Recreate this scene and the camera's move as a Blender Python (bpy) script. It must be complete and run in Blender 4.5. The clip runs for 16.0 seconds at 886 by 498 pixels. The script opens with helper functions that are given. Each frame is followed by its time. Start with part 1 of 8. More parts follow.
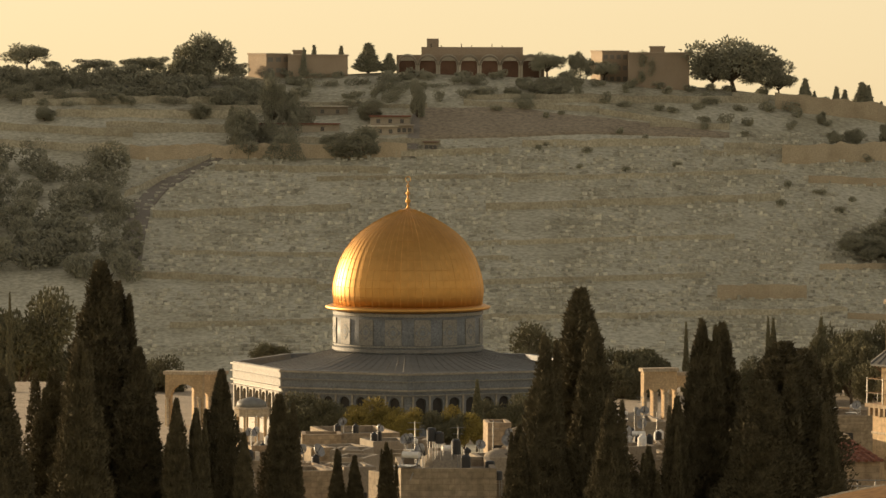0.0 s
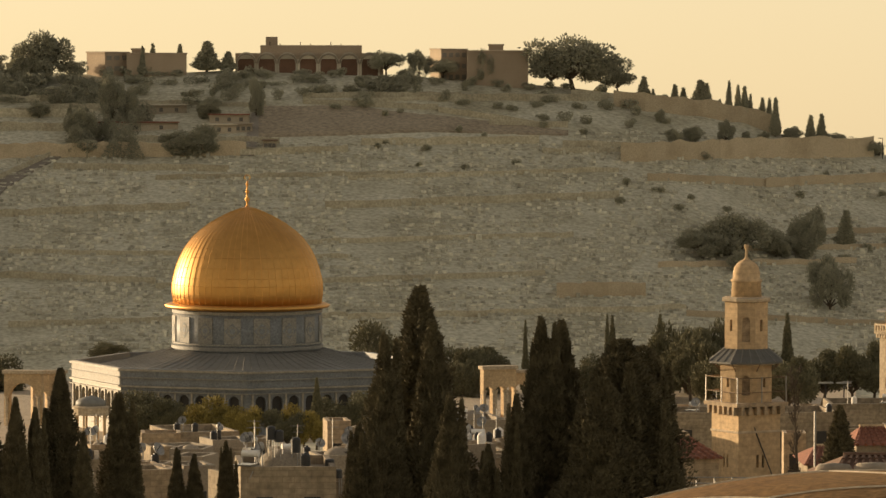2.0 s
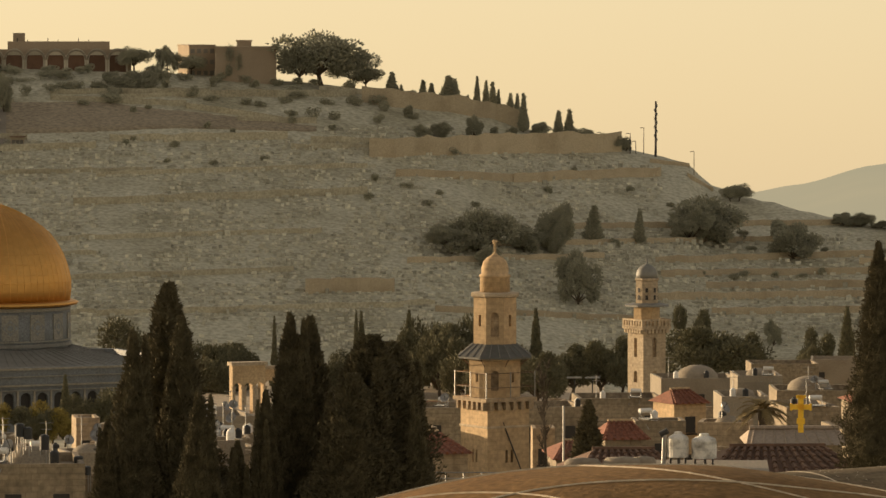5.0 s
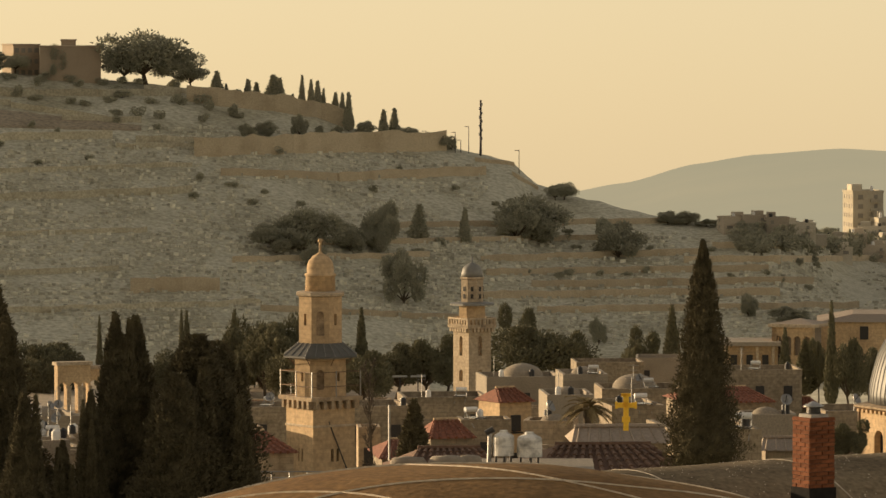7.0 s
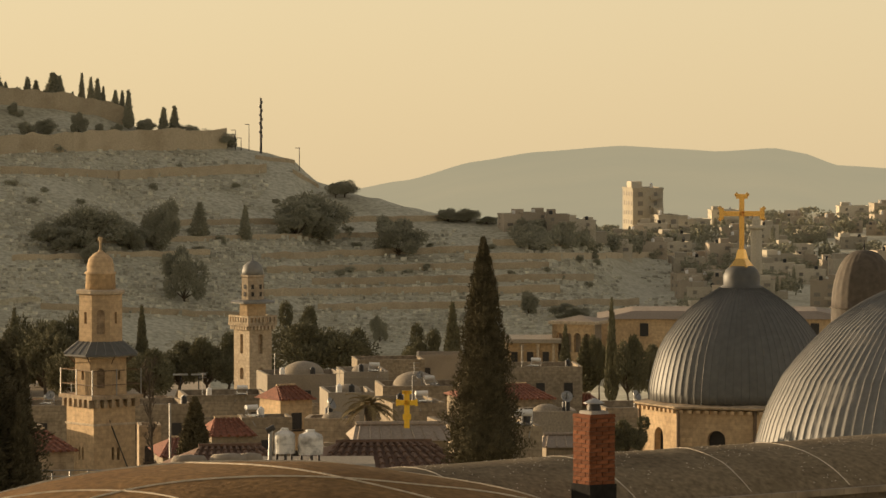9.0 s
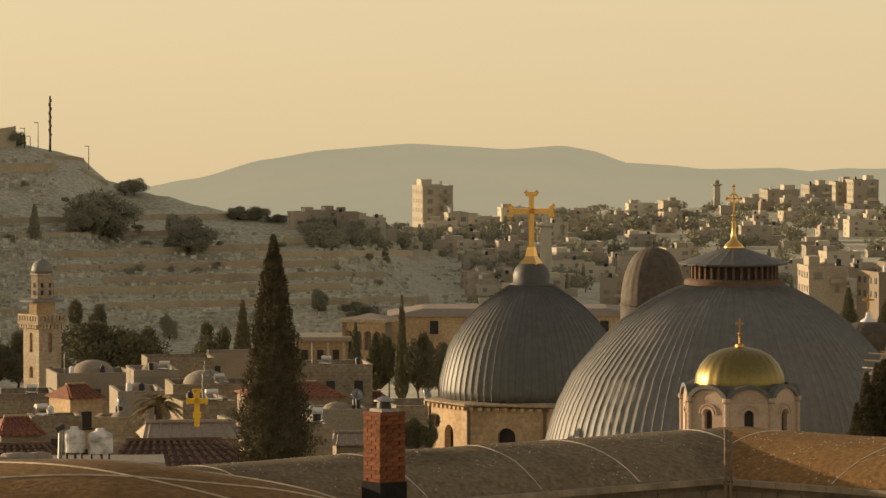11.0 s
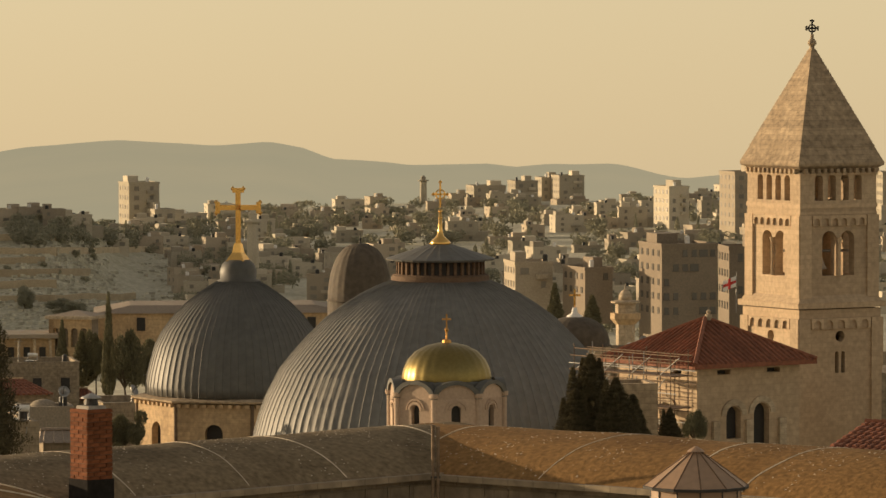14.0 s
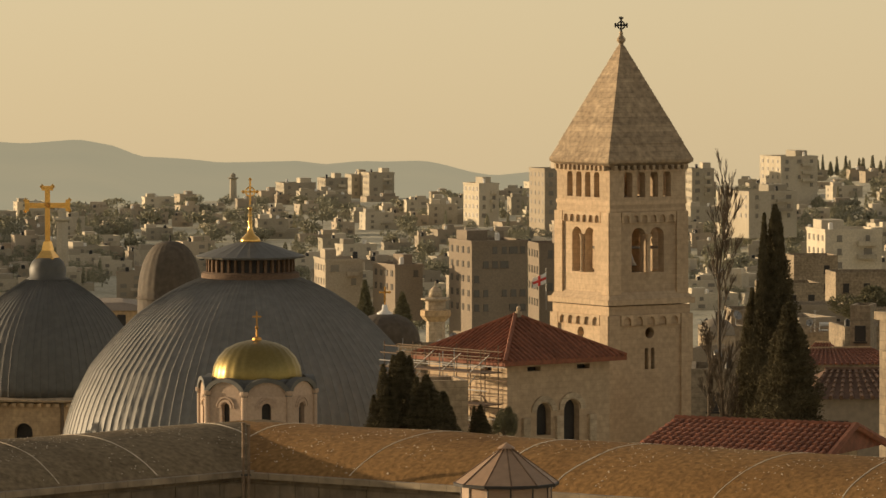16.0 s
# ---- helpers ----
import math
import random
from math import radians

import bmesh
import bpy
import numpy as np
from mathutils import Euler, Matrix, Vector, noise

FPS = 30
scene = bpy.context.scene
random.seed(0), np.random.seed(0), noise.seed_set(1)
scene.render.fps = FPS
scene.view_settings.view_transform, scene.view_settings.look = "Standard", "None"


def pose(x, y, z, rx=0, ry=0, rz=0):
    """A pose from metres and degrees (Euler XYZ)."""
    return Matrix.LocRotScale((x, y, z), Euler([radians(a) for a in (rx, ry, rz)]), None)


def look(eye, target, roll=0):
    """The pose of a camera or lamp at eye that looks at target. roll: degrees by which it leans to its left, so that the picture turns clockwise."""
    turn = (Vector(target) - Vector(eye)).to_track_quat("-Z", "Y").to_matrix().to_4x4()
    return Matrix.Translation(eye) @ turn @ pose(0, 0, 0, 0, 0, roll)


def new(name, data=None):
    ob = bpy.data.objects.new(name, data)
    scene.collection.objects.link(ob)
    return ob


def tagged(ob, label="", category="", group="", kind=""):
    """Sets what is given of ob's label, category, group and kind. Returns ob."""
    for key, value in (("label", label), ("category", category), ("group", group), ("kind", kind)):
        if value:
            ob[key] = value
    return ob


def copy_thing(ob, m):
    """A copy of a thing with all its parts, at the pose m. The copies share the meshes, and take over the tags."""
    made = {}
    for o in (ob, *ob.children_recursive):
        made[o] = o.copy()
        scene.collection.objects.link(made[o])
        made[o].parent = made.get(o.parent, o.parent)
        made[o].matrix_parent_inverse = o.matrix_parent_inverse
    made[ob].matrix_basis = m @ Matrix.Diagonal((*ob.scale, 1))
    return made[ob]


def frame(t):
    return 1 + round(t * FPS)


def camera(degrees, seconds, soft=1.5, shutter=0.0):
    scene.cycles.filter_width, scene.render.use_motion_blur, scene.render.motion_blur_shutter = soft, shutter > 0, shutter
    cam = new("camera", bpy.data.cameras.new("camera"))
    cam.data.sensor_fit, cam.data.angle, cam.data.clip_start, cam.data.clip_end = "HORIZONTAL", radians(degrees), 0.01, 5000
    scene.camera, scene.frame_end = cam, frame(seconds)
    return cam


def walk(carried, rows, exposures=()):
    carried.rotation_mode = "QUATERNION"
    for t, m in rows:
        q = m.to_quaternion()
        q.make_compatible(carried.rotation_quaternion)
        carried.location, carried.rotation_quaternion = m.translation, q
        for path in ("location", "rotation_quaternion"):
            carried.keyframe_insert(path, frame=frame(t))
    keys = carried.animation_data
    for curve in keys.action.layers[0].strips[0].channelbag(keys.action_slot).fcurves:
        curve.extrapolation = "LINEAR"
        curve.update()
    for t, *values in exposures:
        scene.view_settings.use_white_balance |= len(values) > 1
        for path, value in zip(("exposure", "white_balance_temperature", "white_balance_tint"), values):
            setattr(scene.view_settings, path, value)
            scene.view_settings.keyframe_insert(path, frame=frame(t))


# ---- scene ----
# A tripod pan with a long lens from a roof terrace: the eye stays, only the head turns.
cam = camera(9.34, 16.0)
EYE = 70.0
PAN = [
    (0.0, 0.0, -2.5069, 0.1116), (0.5, 0.3863, -2.5094, 0.1094), (1.0, 0.7777, -2.5135, 0.1034),
    (1.5, 1.215, -2.5154, 0.0895), (2.0, 1.6992, -2.5239, 0.0764), (2.5, 2.2083, -2.5263, 0.0585),
    (3.0, 2.7059, -2.5333, 0.0476), (3.5, 3.1198, -2.5434, 0.0351), (6.0, 5.27, -2.5691, 0.0162),
    (6.5, 5.7448, -2.5695, 0.0033), (7.0, 6.2035, -2.5759, -0.0068), (7.5, 6.8032, -2.578, -0.01),
    (8.0, 7.407, -2.5787, -0.0118), (8.5, 7.9896, -2.5956, -0.0158), (9.0, 8.5241, -2.6011, -0.0196),
    (11.5, 11.2551, -2.6361, -0.0243), (12.0, 11.7362, -2.6484, -0.0243), (12.5, 12.2484, -2.6541, -0.028),
    (13.0, 12.7344, -2.6618, -0.0333), (13.5, 13.2504, -2.6615, -0.0444), (14.0, 13.845, -2.6667, -0.0596),
    (14.5, 14.4548, -2.6735, -0.0768), (15.0, 14.9851, -2.6829, -0.0841), (15.5, 15.4349, -2.6916, -0.091),
    (16.0, 15.8537, -2.6982, -0.0994),
]
walk(cam, [(t, Matrix.Translation((0, 0, EYE)) @ pose(0, 0, 0, 0, 0, -yaw) @ pose(0, 0, 0, 90 + pitch) @ pose(0, 0, 0, 0, 0, roll))
           for t, yaw, pitch, roll in PAN],
     [(0.0, 0.58), (3.5, 0.54), (7.0, 0.46), (9.0, 0.41), (12.0, 0.35), (14.0, 0.29), (16.0, 0.24)])

# ---- light: a low morning sun to the left beyond the town, hazy sky ----
SUN_AZ, SUN_EL = -52.0, 7.0     # degrees: clockwise from straight ahead, above the horizon
world = bpy.data.worlds.new("sky")
scene.world = world
world.use_nodes = True
wn = world.node_tree.nodes
wl = world.node_tree.links
sky = wn.new("ShaderNodeTexSky")
sky.sky_type = "NISHITA"
sky.sun_disc = False
sky.sun_elevation = radians(SUN_EL)
sky.sun_rotation = radians(SUN_AZ)
sky.air_density, sky.dust_density, sky.ozone_density, sky.altitude = 1.0, 4.0, 1.0, 800
coord = wn.new("ShaderNodeTexCoord")
lift = wn.new("ShaderNodeVectorMath")       # the eye stands high: the visible horizon dips
lift.operation = "ADD"
lift.inputs[1].default_value = (0, 0, 0.05)
wl.new(coord.outputs["Generated"], lift.inputs[0])
wl.new(lift.outputs[0], sky.inputs[0])
warm = wn.new("ShaderNodeMix")               # morning haze, thick along the horizon and thinning upwards
warm.data_type, warm.blend_type = "RGBA", "MIX"
sep, band = wn.new("ShaderNodeSeparateXYZ"), wn.new("ShaderNodeMapRange")
band.interpolation_type = "SMOOTHSTEP"
band.inputs[1].default_value, band.inputs[2].default_value = 0.03, 0.65
band.inputs[3].default_value, band.inputs[4].default_value = 0.50, 0.16
wl.new(coord.outputs["Generated"], sep.inputs[0])
wl.new(sep.outputs[2], band.inputs[0])
wl.new(band.outputs[0], warm.inputs[0])
warm.inputs[7].default_value = (9.7, 7.45, 4.45, 1)
wl.new(sky.outputs[0], warm.inputs[6])
wl.new(warm.outputs[2], wn["Background"].inputs[0])
wn["Background"].inputs[1].default_value = 0.097
sun = new("sun", bpy.data.lights.new("sun", "SUN"))
sun.data.energy, sun.data.angle, sun.data.color = 4.6, radians(0.6), (1.0, 0.74, 0.45)
sa, se = radians(SUN_AZ), radians(SUN_EL)
sun.matrix_world = look((0, 0, 300), (-math.sin(sa) * math.cos(se), -math.cos(sa) * math.cos(se), 300 - math.sin(se)))
scene.view_settings.exposure = 0.35

# ---- placing: sighting-circle ticks (9600 to a radian) right of the first view's edge, ticks below eye level, metres away ----
TICKS = 9600.0


def site(u, v, d):
    a = (u - 784) / TICKS
    return Vector((d * math.sin(a), d * math.cos(a), EYE - d * math.tan(v / TICKS)))


def turn(u):
    return -(u - 784) / TICKS


def level(v, d):
    return EYE - d * math.tan(v / TICKS)


# ---- materials ----
def material(name, color, rough=0.85, vary=0.25, scale=1.0, bump=0.25, metal=0.0, stain=(0.5, 0.45, 0.38), stained=0.3, fine=8.0, spread=0.12, stretch=(1, 1, 1), courses=0.0, joint=0.55):
    m = bpy.data.materials.new(name)
    m.use_nodes = True
    n, k = m.node_tree.nodes, m.node_tree.links
    b = n["Principled BSDF"]
    b.inputs["Roughness"].default_value, b.inputs["Metallic"].default_value = rough, metal
    tc = n.new("ShaderNodeTexCoord")
    mp = n.new("ShaderNodeMapping")
    mp.inputs["Scale"].default_value = stretch
    k.new(tc.outputs["Object"], mp.inputs[0])
    big, small = n.new("ShaderNodeTexNoise"), n.new("ShaderNodeTexNoise")
    big.inputs["Scale"].default_value, small.inputs["Scale"].default_value = 0.35 * scale, fine * scale
    big.inputs["Detail"].default_value, small.inputs["Detail"].default_value = 6, 4
    for t in (big, small):
        k.new(mp.outputs[0], t.inputs["Vector"])
    # grain: lighter and darker by the fine noise
    ramp = n.new("ShaderNodeMapRange")
    ramp.inputs[1].default_value, ramp.inputs[2].default_value = 0.3, 0.7
    ramp.inputs[3].default_value, ramp.inputs[4].default_value = 1 - vary, 1 + vary
    k.new(small.outputs[0], ramp.inputs[0])
    info = n.new("ShaderNodeObjectInfo")
    rnd = n.new("ShaderNodeMapRange")
    rnd.inputs[3].default_value, rnd.inputs[4].default_value = 1 - spread, 1 + spread
    k.new(info.outputs["Random"], rnd.inputs[0])
    mul = n.new("ShaderNodeMath")
    mul.operation = "MULTIPLY"
    k.new(ramp.outputs[0], mul.inputs[0])
    k.new(rnd.outputs[0], mul.inputs[1])
    st = n.new("ShaderNodeMapRange")
    st.inputs[1].default_value, st.inputs[2].default_value = 0.45, 0.75
    st.inputs[3].default_value, st.inputs[4].default_value = 0, stained
    k.new(big.outputs[0], st.inputs[0])
    mix = n.new("ShaderNodeMix")
    mix.data_type, mix.blend_type = "RGBA", "MULTIPLY"
    mix.inputs[6].default_value, mix.inputs[7].default_value = (*color, 1), (*stain, 1)
    k.new(st.outputs[0], mix.inputs[0])
    sc = n.new("ShaderNodeVectorMath")
    sc.operation = "SCALE"
    k.new(mix.outputs[2], sc.inputs[0])
    k.new(mul.outputs[0], sc.inputs[3])
    out = sc.outputs[0]
    if courses:                                  # squared blocks with worn joints, course height in metres
        xyz, add, com = n.new("ShaderNodeSeparateXYZ"), n.new("ShaderNodeMath"), n.new("ShaderNodeCombineXYZ")
        k.new(tc.outputs["Object"], xyz.inputs[0])
        k.new(xyz.outputs[0], add.inputs[0])
        k.new(xyz.outputs[1], add.inputs[1])
        k.new(add.outputs[0], com.inputs[0])
        k.new(xyz.outputs[2], com.inputs[1])
        br = n.new("ShaderNodeTexBrick")
        br.inputs["Scale"].default_value = 1.0
        br.inputs["Color1"].default_value, br.inputs["Color2"].default_value, br.inputs["Mortar"].default_value = (1.12, 1.1, 1.06, 1), (0.80, 0.77, 0.72, 1), (0.58, 0.55, 0.5, 1)
        br.inputs["Mortar Size"].default_value, br.inputs["Brick Width"].default_value, br.inputs["Row Height"].default_value = courses * 0.05, courses * 1.9, courses
        k.new(com.outputs[0], br.inputs["Vector"])
        mm = n.new("ShaderNodeMix")
        mm.data_type, mm.blend_type = "RGBA", "MULTIPLY"
        mm.inputs[0].default_value = joint
        k.new(sc.outputs[0], mm.inputs[6])
        k.new(br.outputs[0], mm.inputs[7])
        out = mm.outputs[2]
    k.new(out, b.inputs["Base Color"])
    if bump:
        bp = n.new("ShaderNodeBump")
        bp.inputs["Strength"].default_value, bp.inputs["Distance"].default_value = bump, 0.06
        k.new(small.outputs[0], bp.inputs["Height"])
        k.new(bp.outputs[0], b.inputs["Normal"])
    return m


STONE = material("pale limestone", (0.44, 0.355, 0.25), 0.9, 0.22, 1.0, 0.4, fine=3.0, courses=0.34)
STONE_TOWER = material("dressed tower stone", (0.50, 0.375, 0.245), 0.9, 0.14, 1.0, 0.3, stained=0.22, fine=3.0, courses=0.36, joint=0.3)
STUCCO = material("cream stucco", (0.47, 0.345, 0.25), 0.85, 0.1, 1.0, 0.2, stained=0.3)
# darker copy of the limestone; the town's shade is put into its colour
TOWN_A = material("town stone dimmed for shade", (0.28, 0.225, 0.155), 0.9, 0.3, 1.0, 0.4, stained=0.6, fine=2.5, courses=0.34)
REDTILE_NEW = material("red roof tile", (0.245, 0.09, 0.046), 0.85, 0.25, 1.0, 0.3, stained=0.4, fine=4.0)
OCHRE = material("ochre terrace stone", (0.46, 0.375, 0.25), 0.9, 0.2, 0.4, 0.0, stained=0.4)
BROWN = material("brown house stone", (0.25, 0.20, 0.145), 0.9, 0.15, 0.4, 0.0)
RUST = material("rusty steel", (0.20, 0.14, 0.09), 0.8, 0.3, 1.0, 0.1, metal=0.3)
STONE_OLD = material("weathered limestone", (0.38, 0.29, 0.19), 0.9, 0.3, 1.0, 0.5, stained=0.6, fine=2.5, courses=0.36)
STONE_WARM = material("golden limestone", (0.51, 0.365, 0.21), 0.9, 0.2, 1.0, 0.4, stained=0.5, fine=3.0, courses=0.34, joint=0.32)
DARK = material("dark opening", (0.03, 0.025, 0.02), 0.7, 0.2, 1.0, 0.0)
GOLD = material("gilded copper", (0.61, 0.335, 0.10), 0.48, 0.07, 0.8, 0.03, metal=1.0, stained=0.2, stain=(0.65, 0.5, 0.35), fine=1.2)
GOLD_BRIGHT = material("polished gold", (0.92, 0.56, 0.17), 0.24, 0.08, 1.0, 0.05, metal=1.0, stained=0.1)
LEAD = material("lead sheet", (0.185, 0.178, 0.158), 0.6, 0.14, 1.0, 0.12, metal=0.1, stained=0.25, fine=2.0)
LEAD_DARK = material("dark lead sheet", (0.105, 0.102, 0.09), 0.56, 0.14, 1.0, 0.12, metal=0.1, stained=0.25, fine=2.0)
OLD_LEAD = material("brown weathered lead", (0.085, 0.066, 0.045), 0.8, 0.25, 1.0, 0.2, stained=0.4, fine=2.0)
SOIL = material("bare brown soil", (0.26, 0.21, 0.14), 0.95, 0.3, 0.2, 0.3, stained=0.4, fine=4.0)
# sunlit copy of the roof screed: the low sun's orange is in the colour
SUN_SCREED = material("roof screed tinted orange for sun", (0.25, 0.142, 0.054), 0.95, 0.3, 1.2, 0.35, stain=(0.62, 0.56, 0.5), stained=0.8, fine=7.0)
BROWN_TILE = material("dull brown roof tile", (0.15, 0.084, 0.05), 0.9, 0.25, 1.0, 0.3, stained=0.5, fine=4.0, spread=0.12)
SHEET = material("weathered roofing sheet", (0.33, 0.26, 0.19), 0.7, 0.2, 1.0, 0.1, metal=0.2, stained=0.4)
PALM_LEAF = material("dusty palm fronds", (0.21, 0.155, 0.065), 0.9, 0.3, 1.0, 0.0)
TILE_BLUE = material("faded blue tilework", (0.175, 0.185, 0.188), 0.6, 0.3, 1.0, 0.1, stained=0.4, fine=4.0)
TILE_PALE = material("pale tilework", (0.235, 0.22, 0.185), 0.6, 0.3, 1.0, 0.1, fine=4.0)
MARBLE = material("veined marble", (0.29, 0.26, 0.205), 0.55, 0.25, 1.0, 0.1, fine=2.0)
PLASTER = material("limewashed roof plaster", (0.28, 0.235, 0.175), 0.9, 0.2, 1.0, 0.3, stained=0.5)
# shaded copy of the same screed, its base colour greyed
SHADE_SCREED = material("sandy roof screed greyed for shade", (0.20, 0.152, 0.092), 0.95, 0.3, 1.2, 0.35, stain=(0.45, 0.43, 0.40), stained=1.0, fine=7.0)
VAULT_LINE = material("pale mortar strip", (0.62, 0.52, 0.38), 0.9, 0.2, 1.0, 0.3)
BRICK = material("red brick", (0.165, 0.062, 0.029), 0.9, 0.3, 1.0, 0.4, stained=0.4, fine=9.0, spread=0.3)
SOOT = material("black soot", (0.02, 0.018, 0.016), 1.0, 0.3, 1.0, 0.0)
MORTAR = material("sooty mortar", (0.15, 0.10, 0.07), 0.95, 0.25, 1.0, 0.3)
# base colour taken down for the shade on the walls below the vaults
SHADE_STONE = material("stained limestone darkened for shade", (0.20, 0.16, 0.112), 0.95, 0.3, 1.0, 0.4, stained=0.6, fine=3.0, courses=0.34)
CREST_STONE = material("reddish buff stone", (0.36, 0.28, 0.195), 0.9, 0.15, 0.4, 0.0)
WALLSTONE = material("dry terrace stone", (0.43, 0.385, 0.275), 0.95, 0.25, 0.5, 0.0, stained=0.5, fine=3.0)
CEMENT = material("grey cement", (0.33, 0.30, 0.26), 0.95, 0.2, 1.0, 0.4, stained=0.5)
REDTILE = material("clay roof tile", (0.235, 0.09, 0.05), 0.85, 0.3, 1.0, 0.3, stained=0.5, fine=4.0, spread=0.2)
METAL = material("galvanised steel", (0.35, 0.34, 0.32), 0.5, 0.15, 1.0, 0.1, metal=0.7)
METAL_DARK = material("dark iron", (0.06, 0.055, 0.05), 0.6, 0.2, 1.0, 0.1, metal=0.5)
WHITE = material("white paint", (0.75, 0.72, 0.66), 0.6, 0.1, 1.0, 0.1, stained=0.3)
BLACK = material("black plastic", (0.02, 0.02, 0.02), 0.5, 0.2, 1.0, 0.0)
YELLOW = material("yellow painted wood", (0.85, 0.50, 0.03), 0.6, 0.1, 1.0, 0.1)
WOOD = material("weathered wood", (0.16, 0.10, 0.06), 0.9, 0.3, 1.0, 0.3)
CYPRESS = material("cypress foliage", (0.105, 0.088, 0.05), 0.95, 0.4, 1.0, 0.0, stained=0.2, fine=2.0)
PINE = material("pine foliage", (0.14, 0.128, 0.07), 0.95, 0.4, 1.0, 0.0, stained=0.2, fine=2.0)
# bright yellow-green: the sun on a few court trees is put into the leaf colour
SUNLIT_LEAF = material("broad leaves in sunlit colour", (0.27, 0.21, 0.05), 0.9, 0.4, 1.0, 0.0, stained=0.2, fine=2.0)
# far leaves are lightened in base colour to stand for the haze before them
FAR_LEAF = material("far foliage paled for haze", (0.30, 0.285, 0.20), 0.95, 0.3, 0.3, 0.0, stained=0.2)
BARK = material("bark", (0.10, 0.075, 0.05), 0.95, 0.3, 1.0, 0.3)
EARTH = material("dry earth and scrub", (0.44, 0.41, 0.30), 0.95, 0.3, 0.12, 0.6, stain=(0.55, 0.52, 0.42), stained=0.7, fine=6.0)
TOMB = material("weathered tomb stone", (0.47, 0.445, 0.35), 0.9, 0.3, 0.3, 0.0, fine=3.0)
for m in (BRICK, MORTAR, SOOT, CYPRESS, SHADE_SCREED, SUN_SCREED):       # quite matt
    m.node_tree.nodes["Principled BSDF"].inputs["Specular IOR Level"].default_value = 0.12


def by_piece(m, lo, hi):
    """Lighter and darker pieces within one joined mesh."""
    n, k = m.node_tree.nodes, m.node_tree.links
    b = n["Principled BSDF"]
    old = b.inputs["Base Color"].links[0].from_socket
    geo, rng_, mul = n.new("ShaderNodeNewGeometry"), n.new("ShaderNodeMapRange"), n.new("ShaderNodeVectorMath")
    rng_.inputs[3].default_value, rng_.inputs[4].default_value = lo, hi
    mul.operation = "SCALE"
    k.new(geo.outputs["Random Per Island"], rng_.inputs[0])
    k.new(old, mul.inputs[0])
    k.new(rng_.outputs[0], mul.inputs[3])
    k.new(mul.outputs[0], b.inputs["Base Color"])


by_piece(TOMB, 0.68, 1.34)
ROAD = material("dusty asphalt", (0.25, 0.215, 0.165), 0.9, 0.2, 0.3, 0.1)
HOUSE_A = material("pale house stone", (0.47, 0.415, 0.315), 0.9, 0.15, 0.4, 0.0, spread=0.3)
HOUSE_B = material("buff house stone", (0.41, 0.345, 0.255), 0.9, 0.15, 0.4, 0.0, spread=0.25)
GLASS = material("dark window glass", (0.12, 0.11, 0.095), 0.25, 0.1, 1.0, 0.0)
# lighter copy of the window glass, haze put into its colour
FAR_GLASS = material("far window glass paled for haze", (0.22, 0.195, 0.155), 0.4, 0.1, 1.0, 0.0)
# nearly black base; the haze over these hills is emission, set further down
HAZE_GLOW_HILL = material("hazy desert hills", (0.012, 0.011, 0.009), 1.0, 0.06, 0.004, 0.0, stained=0.25, fine=3.0)


# ---- building helpers ----
def thing(name, at, rz=0.0, label="", category="", group="", kind=""):
    e = new(name)
    e.matrix_world = Matrix.Translation(at) @ Matrix.Rotation(rz, 4, "Z")
    return tagged(e, label, category, group, kind)


def part(name, bm, mat, parent=None, label="", smooth=False):
    me = bpy.data.meshes.new(name)
    if smooth:
        for f in bm.faces:
            f.smooth = True
    bm.to_mesh(me)
    bm.free()
    me.materials.append(mat)
    ob = new(name, me)
    ob.parent = parent
    return tagged(ob, label)


def solid(name, at, rz, bm, mat, label="", category="", group="", kind="", smooth=False):
    ob = part(name, bm, mat, None, label, smooth)
    ob.matrix_world = Matrix.Translation(at) @ Matrix.Rotation(rz, 4, "Z")
    return tagged(ob, label, category, group, kind)


def from_lists(name, verts, faces, mat, parent=None, label=""):
    me = bpy.data.meshes.new(name)
    me.from_pydata(verts, [], faces)
    me.materials.append(mat)
    ob = new(name, me)
    ob.parent = parent
    return tagged(ob, label)


def box(bm, c, s, rz=0.0, top=1.0, m=None):
    """A block round c of size s; top narrows its upper face."""
    vs = []
    r = Matrix.Rotation(rz, 3, "Z")
    for z, k in ((-0.5, 1), (0.5, top)):
        for x, y in ((-0.5, -0.5), (0.5, -0.5), (0.5, 0.5), (-0.5, 0.5)):
            p = r @ Vector((x * s[0] * k, y * s[1] * k, z * s[2])) + Vector(c)
            vs.append(bm.verts.new(m @ p if m else p))
    for q in ((3, 2, 1, 0), (4, 5, 6, 7), (0, 1, 5, 4), (1, 2, 6, 5), (2, 3, 7, 6), (3, 0, 4, 7)):
        bm.faces.new([vs[i] for i in q])
    return bm


